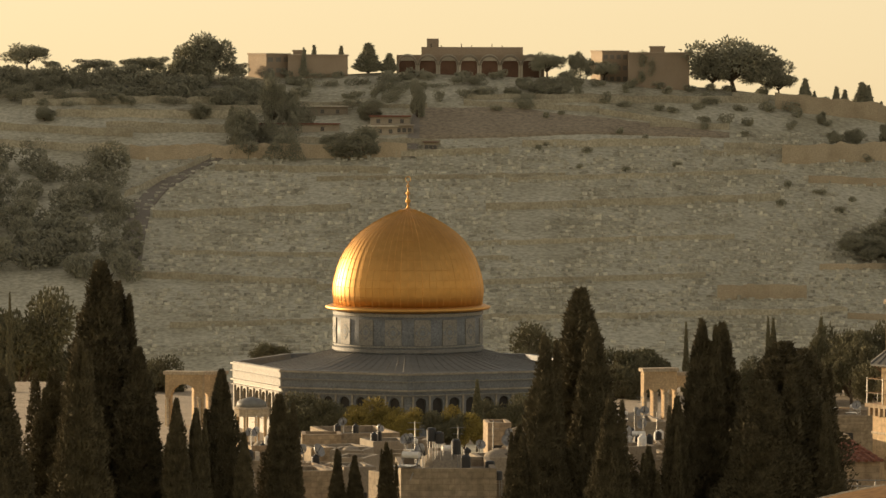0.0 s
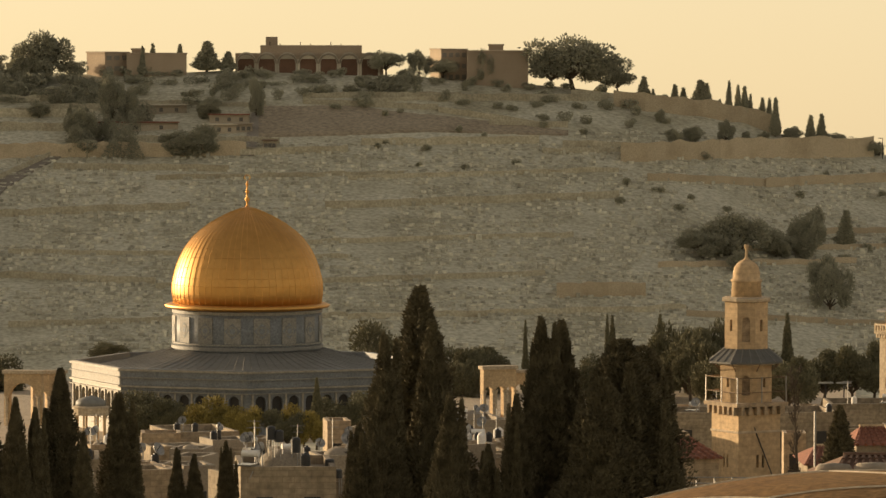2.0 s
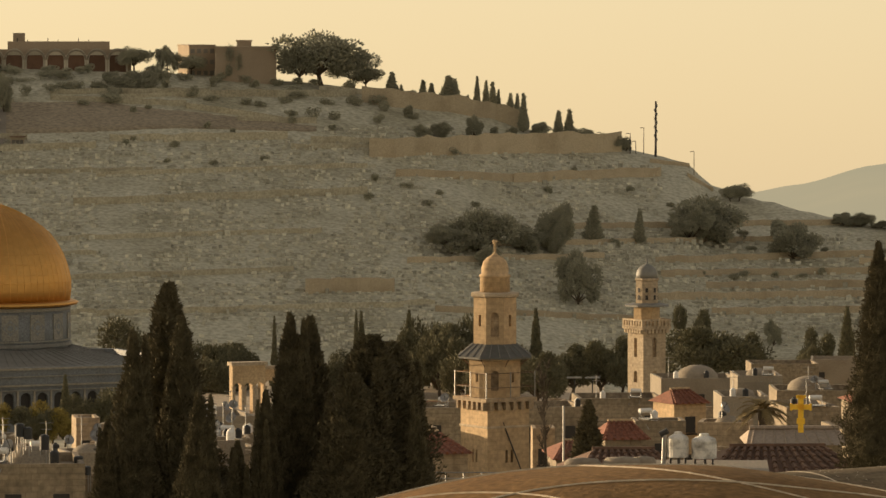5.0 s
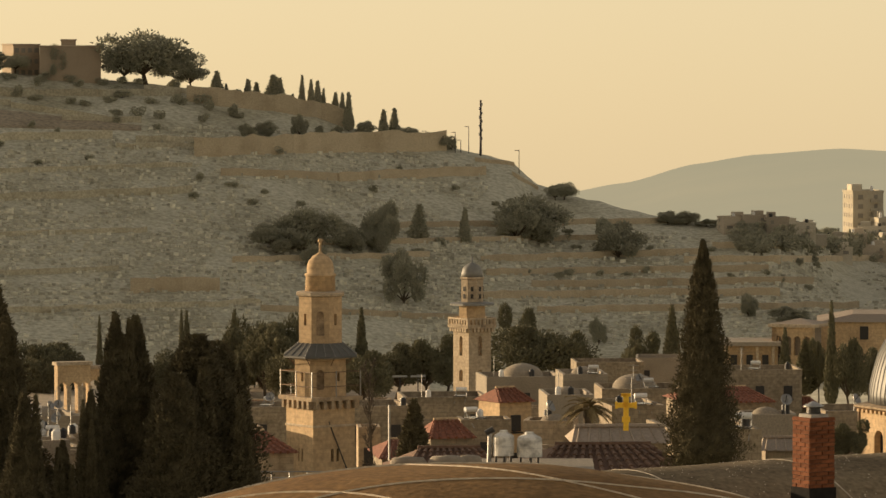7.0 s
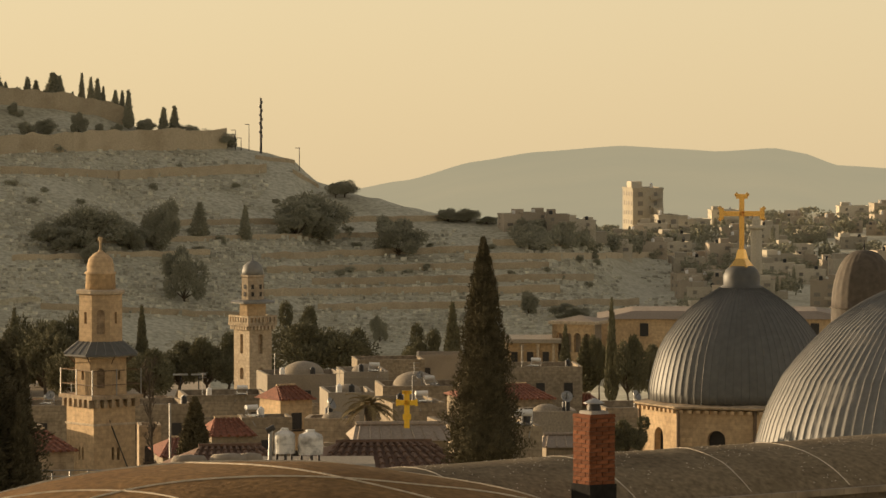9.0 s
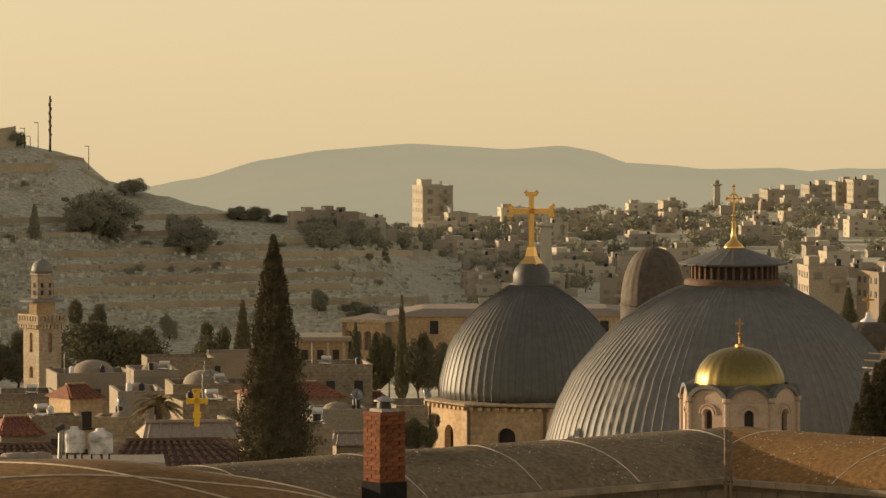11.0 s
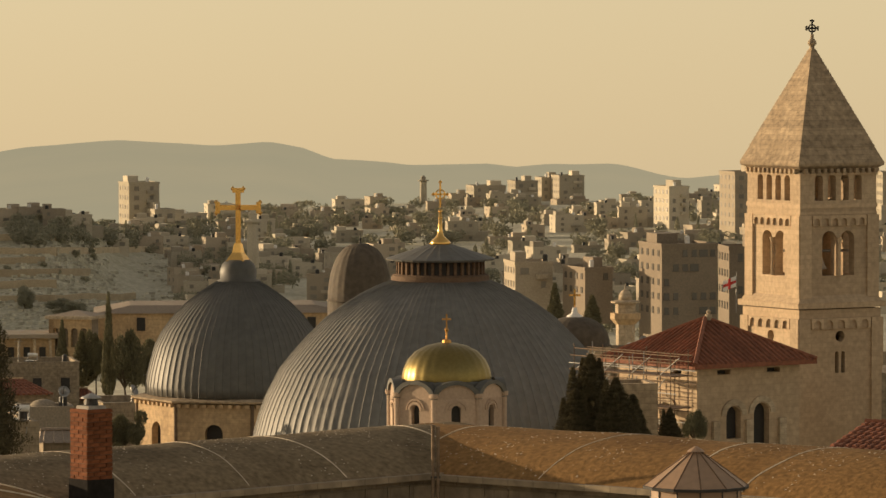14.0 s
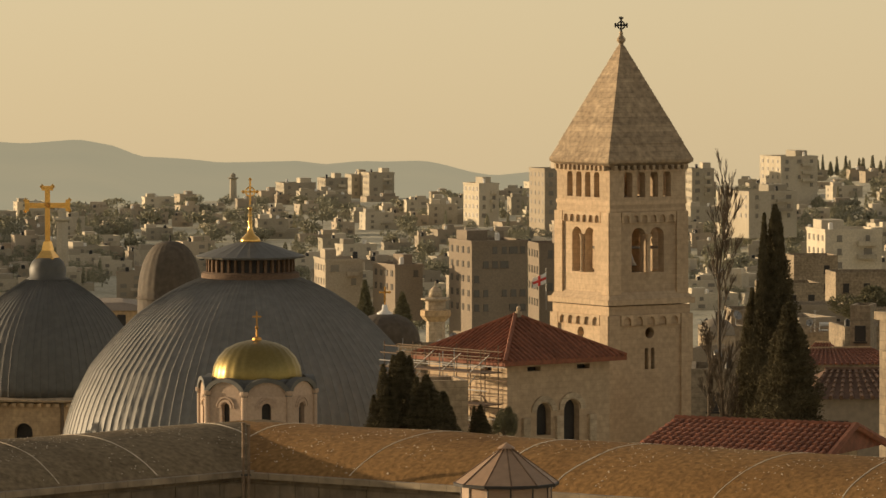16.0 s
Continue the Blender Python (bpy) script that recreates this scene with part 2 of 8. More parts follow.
def lathe(bm, prof, n=32, at=(0, 0, 0), rot=0.0, ribs=0.0, per=4, cap=True, squash=1.0):
    """A turned body; ribs: how far every per-th line stands proud."""
    rings = []
    for r, z in prof:
        ring = []
        for i in range(n):
            a = rot + 2 * math.pi * i / n
            q = r + (ribs if ribs and i % per == 0 and r > 0.3 else 0)
            ring.append(bm.verts.new((at[0] + q * math.cos(a), at[1] + q * math.sin(a) * squash, at[2] + z)))
        rings.append(ring)
    for a, b in zip(rings, rings[1:]):
        for i in range(n):
            bm.faces.new((a[i], a[(i + 1) % n], b[(i + 1) % n], b[i]))
    if cap:
        if prof[-1][0] > 1e-4:
            bm.faces.new(rings[-1])
        if prof[0][0] > 1e-4:
            bm.faces.new(rings[0][::-1])
    return bm


def bar(bm, a, b, r=0.03, n=6, r2=None):
    a, b = Vector(a), Vector(b)
    q = (b - a).to_track_quat("Z", "Y").to_matrix()
    rings = []
    for p, w in ((a, r), (b, r if r2 is None else r2)):
        rings.append([bm.verts.new(p + q @ Vector((w * math.cos(2 * math.pi * i / n), w * math.sin(2 * math.pi * i / n), 0))) for i in range(n)])
    for i in range(n):
        bm.faces.new((rings[0][i], rings[0][(i + 1) % n], rings[1][(i + 1) % n], rings[1][i]))
    bm.faces.new(rings[1])
    bm.faces.new(rings[0][::-1])
    return bm


def panel(bm, w, h, t, holes, m=None):
    """A wall plate in xz, its front at y = 0, t thick to +y, with arched or square holes (cx, z0, half width, z of springing, arch)."""
    def loop(pts):
        vs = [tmp.verts.new(p) for p in pts]
        for i in range(len(vs)):
            tmp.edges.new((vs[i], vs[(i + 1) % len(vs)]))
    tmp = bmesh.new()
    loop([(-w / 2, 0, 0), (w / 2, 0, 0), (w / 2, 0, h), (-w / 2, 0, h)])
    for cx, z0, hw, zs, arch in holes:
        pts = [(cx - hw, 0, z0), (cx + hw, 0, z0)]
        if arch == 2:
            pts = [(cx + hw * math.cos(2 * math.pi * i / 14), 0, zs + hw * math.sin(2 * math.pi * i / 14)) for i in range(14)]
        elif arch:
            pts += [(cx + hw * math.cos(math.pi * i / 10), 0, zs + hw * math.sin(math.pi * i / 10)) for i in range(11)]
        else:
            pts += [(cx + hw, 0, zs), (cx - hw, 0, zs)]
        loop(pts)
    bmesh.ops.triangle_fill(tmp, use_beauty=True, use_dissolve=False, edges=tmp.edges[:])
    bmesh.ops.recalc_face_normals(tmp, faces=tmp.faces)
    out = bmesh.ops.extrude_face_region(tmp, geom=tmp.faces[:])
    for v in out["geom"]:
        if isinstance(v, bmesh.types.BMVert):
            v.co.y += t
    bmesh.ops.recalc_face_normals(tmp, faces=tmp.faces)
    idx = {v: bm.verts.new(m @ v.co if m else v.co) for v in tmp.verts}
    for f in tmp.faces:
        bm.faces.new([idx[v] for v in f.verts])
    tmp.free()
    return bm


def face_on(a, r, z=0.0):
    """Where a panel of a many-sided body stands: its outward direction at angle a (from +x), r from the axis."""
    return Matrix.Translation((r * math.cos(a), r * math.sin(a), z)) @ Matrix.Rotation(a + math.pi / 2, 4, "Z")


def arch_ring(bm, m, cx, zs, r0, r1, y0, y1, n=14, flat=1.0):
    """A half-ring moulding round an arch."""
    for k in range(n):
        a0, a1 = math.pi * k / n, math.pi * (k + 1) / n
        vs = [[bm.verts.new(m @ Vector((cx + r * math.cos(x), y, r * math.sin(x) * flat + zs))) for r, x in ((max(r0, 0.01), a0), (r1, a0), (r1, a1), (max(r0, 0.01), a1))] for y in (y0, y1)]
        bm.faces.new(vs[0])
        bm.faces.new(vs[1][::-1])
        bm.faces.new((vs[0][1], vs[0][2], vs[1][2], vs[1][1])[::-1])
        bm.faces.new((vs[0][0], vs[0][3], vs[1][3], vs[1][0]))
    bmesh.ops.remove_doubles(bm, verts=bm.verts, dist=1e-4)
    return bm


TOCAM = -math.pi / 2      # the direction in a thing's own frame that faces the terrace


def foliage(rng, spots, size, up=0.5, tall=1.8):
    """Small leafy spikes at the given (point, outward) pairs."""
    vs, fs = [], []
    for p, o in spots:
        w = size * rng.uniform(0.6, 1.3)
        d = Vector((o[0] * (1 - up) + rng.uniform(-0.35, 0.35), o[1] * (1 - up) + rng.uniform(-0.35, 0.35), up + o[2] * (1 - up) + rng.uniform(-0.3, 0.3))).normalized()
        s = d.cross(Vector((rng.uniform(-1, 1), rng.uniform(-1, 1), 0.3))).normalized()
        q = d.cross(s)
        k = len(vs)
        p = Vector(p)
        vs += [p + s * w * 0.5, p - s * w * 0.25 + q * w * 0.45, p - s * w * 0.25 - q * w * 0.45, p + d * w * tall]
        fs += [(k, k + 1, k + 3), (k + 1, k + 2, k + 3), (k + 2, k, k + 3)]
    return vs, fs


def cypress(name, at, h, r, seed, mat=CYPRESS, count=5200, size=0.22, label="", group="cypresses", lobes=3, taper=0.85):
    """Columnar cypress: tapered trunk, and a ragged flame of small sprays round a thin inner mass."""
    rng = random.Random(seed)
    e = thing(name, at, rng.uniform(0, 6), label or "tall dark green cypress with a ragged pointed crown", "tree", group)
    bm = bmesh.new()
    lathe(bm, [(r * 0.16, -1.0), (r * 0.11, h * 0.1), (r * 0.05, h * 0.6), (0.02, h * 0.93)], 8)
    part("trunk", bm, BARK, e)
    ph = [rng.uniform(0, 6.28) for _ in range(8)]
    tips = [(rng.uniform(0.1, 0.45) * r, rng.uniform(0, 6.28), rng.uniform(0.84, 1.0)) for _ in range(lobes)]

    def rad(z, a):
        f = z / h
        base = (min(1, (f / 0.16) ** 0.6)) * (1 - f) ** taper * 1.16
        q = Vector((math.cos(a), math.sin(a), 0))
        wob = 1 + 0.42 * noise.noise(q * 1.3 + Vector((ph[0], ph[1], f * 9))) + 0.30 * noise.noise(q * 2.6 + Vector((ph[2], ph[3], f * 24))) + 0.16 * noise.noise(q * 5 + Vector((ph[4], ph[5], f * 50)))
        return r * base * wob
    bm = bmesh.new()
    rings = []
    for i in range(19):
        z = h * (0.04 + 0.93 * i / 18)
        rings.append([bm.verts.new((0.72 * rad(z, a) * math.cos(a), 0.72 * rad(z, a) * math.sin(a), z)) for a in [6.2832 * j / 14 for j in range(14)]])
    for a, b in zip(rings, rings[1:]):
        for j in range(14):
            bm.faces.new((a[j], a[(j + 1) % 14], b[(j + 1) % 14], b[j]))
    bm.faces.new(rings[-1])
    core = [v.co[:] for v in bm.verts]
    bm.verts.index_update()
    cf = [tuple(v.index for v in f.verts) for f in bm.faces]
    bm.free()
    spots = []
    for _ in range(count):
        f = 1 - rng.random() ** 0.75
        z, a = h * (0.03 + 0.96 * f), rng.uniform(0, 6.2832)
        q = rad(z, a) * rng.uniform(0.62, 1.05)
        spots.append(((q * math.cos(a), q * math.sin(a), z), (math.cos(a), math.sin(a), 0)))
    for lr, la, lh in tips:
        for _ in range(count // 14):
            f = rng.random()
            z = h * lh * (0.62 + 0.36 * f)
            q = r * 0.24 * (1 - f) ** 0.7 * rng.random() ** 0.5
            b = rng.uniform(0, 6.2832)
            spots.append(((lr * math.cos(la) + q * math.cos(b), lr * math.sin(la) + q * math.sin(b), z), (math.cos(b), math.sin(b), 0)))
    vs, fs = foliage(rng, spots, size, 0.62)
    k = len(vs)
    from_lists("crown", vs + core, fs + [tuple(i + k for i in f) for f in cf], mat, e)
    return e


def bushy(name, at, h, w, seed, mat=PINE, count=1500, size=0.5, stem=0.35, flat=0.6, label="", group="", clusters=9, spread=0.75):
    """Round-headed tree: leaning trunk, limbs, and a crown of clumps with gaps."""
    rng = random.Random(seed)
    e = thing(name, at, rng.uniform(0, 6), label or "round-crowned dark green tree with an uneven outline", "tree", group)
    bm = bmesh.new()
    fork = Vector((rng.uniform(-0.1, 0.1) * w, rng.uniform(-0.1, 0.1) * w, h * stem))
    bar(bm, (0, 0, -1.0), fork, 0.035 * w + 0.06, 8, 0.025 * w + 0.03)
    heads = []
    for i in range(clusters):
        a, q = 6.2832 * i / clusters + rng.uniform(-0.4, 0.4), w * 0.5 * spread * rng.random() ** 0.5
        z = h * (stem + (1 - stem) * rng.uniform(0.14 if stem < 0.1 else 0.25, 0.78))
        p = Vector((q * math.cos(a), q * math.sin(a), z))
        rr = w * rng.uniform(0.17, 0.30)
        heads.append((p, rr))
        bar(bm, fork, p, 0.018 * w, 5, 0.006 * w)
    part("trunk", bm, BARK, e)
    spots = []
    for i in range(count):
        p, rr = heads[i % clusters]
        o = Vector((rng.gauss(0, 1), rng.gauss(0, 1), rng.gauss(0, 1))).normalized()
        k = rr * rng.uniform(0.45, 1.05)
        spots.append((p + Vector((o.x * k, o.y * k, o.z * k * flat)), o))
    vs, fs = foliage(rng, spots, size, 0.25, 1.3)
    from_lists("crown", vs, fs, mat, e)
    return e


def curve_at(points, x):
    """Smooth reading of a short profile [(x, y), ...]."""
    if x <= points[0][0]:
        return points[0][1]
    for (a, p), (b, q) in zip(points, points[1:]):
        if x <= b:
            f = (x - a) / (b - a)
            return p + (q - p) * (f * f * (3 - 2 * f) * 0.4 + f * 0.6)
    return points[-1][1]


# ---- ground: town plateau, valley, the long hill and the town beyond, one sheet ----
CREST = [(-1200, 100), (0, 102), (450, 112), (700, 108), (1000, 114), (1250, 130), (1420, 148), (1540, 172), (1670, 216), (1780, 236),
         (1900, 262), (1945, 276), (1990, 315), (2060, 338), (2200, 370), (2310, 388), (2440, 396), (2600, 410), (2700, 390), (2780, 377), (2900, 368),
         (3300, 361), (3650, 355), (3900, 344), (4230, 316), (5400, 290)]
CREST_D = [(-1200, 1750), (900, 1700), (1900, 1700), (2200, 1660), (2420, 1640), (2600, 1880), (2900, 2400), (5400, 2500)]
FLOOR = [(0, 52.0), (60, 51.0), (140, 47.0), (230, 42.0), (300, 37.0), (450, 28.0), (600, 18.0), (750, 8.0), (840, 3.5), (960, 2.0)]
FOOT_D = [(-1200, 1430), (900, 1385), (1500, 1410), (1900, 1440), (2200, 1460), (2420, 1450), (2600, 1300), (2800, 1120), (5400, 1120)]      # where the far slope begins
FOOT_Z = [(-1200, -36), (900, -32), (1500, -33), (1900, -35), (2200, -36), (2420, -35), (2600, -25), (2800, -8), (5400, -6)]


def hill_z(u, d):
    if u < -2000 or u > 6300:
        return min(curve_at(FLOOR, d), 20.0) if d > 300 else curve_at(FLOOR, d)
    dc = curve_at(CREST_D, u)
    zc = EYE - dc * math.tan(curve_at(CREST, u) / TICKS)
    df, zf = curve_at(FOOT_D, u), curve_at(FOOT_Z, u)
    if d <= 960:
        return curve_at(FLOOR, d)
    if d <= df:                                     # the ravine under the old wall
        return curve_at([(960, 2.0), (1000, -12.0), (1060, min(-14.0, zf)), (df, zf)], d)
    if d <= dc:
        f = (d - df) / (dc - df)
        z = zf + (zc - zf) * (0.90 * f + 0.10 * f * f)
        step = 7.0                                  # terraces
        k = z / step
        g = k - math.floor(k)
        amp = 0.16 if u < 2500 else 0.2
        z += step * 0.5 * amp * ((g ** 3) - g) * (0.5 + 0.5 * math.sin(u * 0.004 + math.floor(k))) * min(1, (1 - f) * 8)
        p = Vector((u * 0.006, d * 0.02, 0))
        return z + noise.noise(p) * 0.5 * min(1, (1 - f) * 6) * min(1, f * 6)
    return max(-140.0, zc - (d - dc) * 0.16)


def on_hill(u, d, sink=0.0):
    p = site(u, 0, d)
    p.z = hill_z(u, d) - sink
    return p


def hill_at(u, v):
    """The place on the slope beyond the valley that is sighted at (u, v)."""
    dc = curve_at(CREST_D, u)
    lo, hi = curve_at(FOOT_D, u), dc
    for _ in range(30):
        d = (lo + hi) / 2
        if (EYE - hill_z(u, d)) / d * TICKS > v:
            lo = d
        else:
            hi = d
    return (lo + hi) / 2


us = [-29376 + 1800 * i for i in range(15)] + [-2500] + [-1200 + 22 * i for i in range(290)] + [6400] + [8000 + 1700 * i for i in range(13)] + [-29376 + 2 * math.pi * TICKS]
ds = [0.0, 20, 60, 140, 300, 500, 700, 840, 960, 980, 1000, 1030, 1060, 1100] + [1120 + 8 * i for i in range(75)] + [1720 + 20 * i for i in range(44)] + [2650, 2800, 3100, 3600, 4200, 4700]
verts = []
for u in us:
    for d in ds:
        verts.append(on_hill(u, d))
nd = len(ds)
faces = [(i * nd + j, (i + 1) * nd + j, (i + 1) * nd + j + 1, i * nd + j + 1) for i in range(len(us) - 1) for j in range(nd - 1)]
ground = from_lists("ground", verts, [f[::-1] for f in faces], EARTH)
for f in ground.data.polygons:
    f.use_smooth = True
tagged(ground, "dry pale hillside and valley ground with scrub and terraces", "ground", kind="structure")

FAR = [(1700, 420), (1980, 350), (2058, 332), (2148, 314), (2268, 281), (2378, 264), (2528, 253), (2620, 258), (2700, 263), (2792, 257), (2850, 266),
       (2912, 288), (3052, 298), (3172, 296), (3232, 306), (3302, 297), (3402, 299), (3532, 322), (3612, 316), (3720, 330), (3850, 345), (4500, 380)]
# the hills glow evenly: their haze is put in as emission, mottled by noise
b = HAZE_GLOW_HILL.node_tree.nodes["Principled BSDF"]
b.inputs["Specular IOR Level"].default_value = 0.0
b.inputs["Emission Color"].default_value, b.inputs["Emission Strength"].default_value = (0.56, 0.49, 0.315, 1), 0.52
hn, hl = HAZE_GLOW_HILL.node_tree.nodes, HAZE_GLOW_HILL.node_tree.links
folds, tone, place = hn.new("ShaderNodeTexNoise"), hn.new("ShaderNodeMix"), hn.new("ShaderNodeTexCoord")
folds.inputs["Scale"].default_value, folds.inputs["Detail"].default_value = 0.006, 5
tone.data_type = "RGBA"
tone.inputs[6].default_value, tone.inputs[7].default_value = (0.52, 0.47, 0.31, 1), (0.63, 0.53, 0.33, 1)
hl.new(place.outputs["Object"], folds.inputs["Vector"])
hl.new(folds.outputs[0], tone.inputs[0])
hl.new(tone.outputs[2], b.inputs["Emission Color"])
bm = bmesh.new()
rows = []
for i in range(161):
    u = 1650 + i * 18
    col = []
    for d, k in ((3400, 3.2), (3700, 1.9), (4000, 1.35), (4300, 1.0), (4600, 1.25)):
        v = curve_at(FAR, u)
        zc = EYE - 4300 * math.tan(v / TICKS)
        p = site(u, 0, d)
        p.z = zc - (k - 1) * 38 + noise.noise(Vector((u * 0.008, d * 0.004, 3))) * 3 * (0 if d == 4300 else 1)
        col.append(bm.verts.new(p))
    rows.append(col)
for a, b in zip(rows, rows[1:]):
    for j in range(4):
        bm.faces.new((a[j], b[j], b[j + 1], a[j + 1]))
far = part("backdrop_hills", bm, HAZE_GLOW_HILL, None, "pale hazy desert hills on the skyline", True)
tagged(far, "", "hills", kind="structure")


# ---- the golden dome shrine ----
def gold_shrine():
    d, u = 850.0, 722
    base = level(735, d)
    e = thing("domed_shrine", site(u, 735, d), turn(u), "octagonal tiled shrine with a gilded dome on a raised court", "shrine")
    R, top = 27.4, level(619, d) - base
    drum0, corn, px = level(602, d) - base, level(524, d) - base, 11.29
    corners = [TOCAM + math.pi / 4 * i for i in range(8)]
    ap, side = R * math.cos(math.pi / 8), 2 * R * math.sin(math.pi / 8)
    for i in range(8):
        a = TOCAM + math.pi / 8 + math.pi / 4 * i
        m = face_on(a, ap)
        holes = [((k - 3) * side / 7.6, 2.6, 0.85, 5.6, 1) for k in range(7)]
        bm = bmesh.new()
        panel(bm, side - 0.02, top - 2.6, 0.8, holes, m)
        # walls and parapets of the two sunward faces are paler, light put into colour
        w = part("wall", bm, MARBLE if i in (5, 6) else TILE_BLUE, e)
        bm = bmesh.new()
        panel(bm, side + 0.3, 2.6, 0.9, [], face_on(a, ap + 0.15, top - 2.6))
        part("parapet", bm, TILE_PALE if i in (5, 6) else TILE_BLUE, w)
        for z, hh, mt in ((top - 0.25, 0.3, MARBLE), (top - 2.75, 0.25, MARBLE), (top - 1.4, 0.16, TILE_PALE), (2.1, 0.3, MARBLE), (top - 3.5, 0.14, TILE_PALE)):
            bm = bmesh.new()
            box(bm, (0, 0, 0), (side + 0.5, 0.5, hh), m=face_on(a, ap + 0.22, z))
            part("moulding", bm, mt, w)
        for cx, z0, hw, zs, _ in holes:
            bm = bmesh.new()
            box(bm, (0, 0, 0), (2 * hw + 0.1, 0.1, 4.1), m=face_on(a, ap - 0.6, 4.5) @ Matrix.Translation((cx, 0, 0)))
            part("window", bm, DARK, w)
        for k in range(8):
            bm = bmesh.new()
            box(bm, ((k - 3.5) * side / 7.6, -0.08, 4.6), (0.28, 0.3, 4.6), m=m)
            part("pilaster", bm, MARBLE, w)
    bm = bmesh.new()
    rot = TOCAM
    lathe(bm, [(R - 1.0, top - 1.1), (19, top + 0.2), (11.6, drum0 + 0.4)], 8, rot=rot, cap=False)
    roof = part("roof", bm, LEAD, e, "grey lead-covered sloping roof")
    for i in range(8):
        for j in range(11):
            f = (j + 0.5) / 11
            a0, a1 = rot + i * math.pi / 4, rot + (i + 1) * math.pi / 4
            def pt(r, z, g=f):
                p = Vector((math.cos(a0), math.sin(a0), 0)) * (1 - g) + Vector((math.cos(a1), math.sin(a1), 0)) * g
                return p * r + Vector((0, 0, z + 0.06))
            bm = bmesh.new()
            bar(bm, pt(R - 1.1, top - 1.05), pt(19, top + 0.2), 0.05, 4)
            bar(bm, pt(19, top + 0.2), pt(11.8, drum0 + 0.4), 0.05, 4)
            part("seam", bm, LEAD, roof)
    bm = bmesh.new()
    lathe(bm, [(11.65, drum0 - 1.2), (11.65, corn)], 64)
    drum = part("drum", bm, TILE_BLUE, e, "blue-grey tiled round drum", True)
    for i in range(16):
        a = rot + math.pi / 16 + i * math.pi / 8
        bm = bmesh.new()
        box(bm, (0, 0, 0), (2.6, 0.25, 4.0), m=face_on(a, 11.62, drum0 + 3.6))
        f = part("window_field", bm, TILE_PALE, drum)
        for r, dep, mt, nm, nseg in ((1.25, 0.075, TILE_BLUE, "lozenge", 4), (0.8, 0.10, TILE_PALE, "roundel", 16), (0.45, 0.125, TILE_BLUE, "grille", 12)):
            bm = bmesh.new()
            lathe(bm, [(r, 0), (r, dep)], nseg)
            bm.transform(face_on(a, 11.7, drum0 + 3.6) @ Matrix.Rotation(math.pi / 2, 4, "X"))
            part(nm, bm, mt, f)
    for z, r, hh, mt in ((drum0 + 0.5, 11.9, 0.5, LEAD), (drum0 + 1.3, 11.8, 0.2, TILE_PALE), (corn - 0.9, 11.8, 0.5, TILE_PALE)):
        bm = bmesh.new()
        lathe(bm, [(r - 0.3, z), (r, z), (r, z + hh), (r - 0.3, z + hh)], 64)
        part("band", bm, mt, drum)
    bm = bmesh.new()
    lathe(bm, [(11.5, corn - 0.35), (12.8, corn - 0.1), (13.0, corn + 0.25), (12.2, corn + 0.55), (11.7, corn + 0.6)], 72)
    part("cornice", bm, GOLD, e, "gilded projecting cornice", True)
    prof = [(131, 0), (133.5, 18), (133.5, 34), (131, 48), (126, 66), (119, 84), (110, 100), (98, 116), (84, 129), (66, 142), (47, 153), (28, 162), (12, 168), (4, 171)]
    bm = bmesh.new()
    lathe(bm, [(r / px, corn + 0.5 + z / px) for r, z in prof], 128)
    dome = part("dome", bm, GOLD, e, "gilded dome of soldered square plates", True)
    for i in range(64):
        a = 2 * math.pi * i / 64
        bm = bmesh.new()
        for (r0, z0), (r1, z1) in zip(prof[:-2], prof[1:-1]):
            bar(bm, ((r0 / px) * math.cos(a), (r0 / px) * math.sin(a), corn + 0.5 + z0 / px), ((r1 / px) * math.cos(a), (r1 / px) * math.sin(a), corn + 0.5 + z1 / px), 0.055, 4)
        part("rib", bm, GOLD, dome)
    for r, z in prof[1:-3]:
        bm = bmesh.new()
        q = r / px
        lathe(bm, [(q - 0.05, corn + 0.44 + z / px), (q + 0.035, corn + 0.5 + z / px), (q - 0.05, corn + 0.56 + z / px)], 96, cap=False)
        part("plate_joint", bm, GOLD, dome)
    t = corn + 0.5 + 170 / px
    bm = bmesh.new()
    lathe(bm, [(0.55, t - 0.2), (0.18, t + 0.3), (0.16, t + 0.8), (0.46, t + 1.2), (0.15, t + 1.6), (0.13, t + 2.1), (0.36, t + 2.4), (0.12, t + 2.7), (0.1, t + 3.3), (0.26, t + 3.5), (0.08, t + 3.8), (0.08, t + 4.2)], 14)
    fin = part("finial", bm, GOLD, e, "gilded finial of stacked balls", True)
    bm = bmesh.new()
    for i in range(16):
        a0, a1 = 0.35 + i * 0.35, 0.35 + (i + 1) * 0.35
        p = [Vector((0.42 * math.sin(x), 0, t + 4.6 - 0.42 * math.cos(x))) for x in (a0, a1)]
        bar(bm, p[0], p[1], 0.07, 6)
    part("crescent", bm, GOLD_BRIGHT, fin)
    return e


gold_shrine()


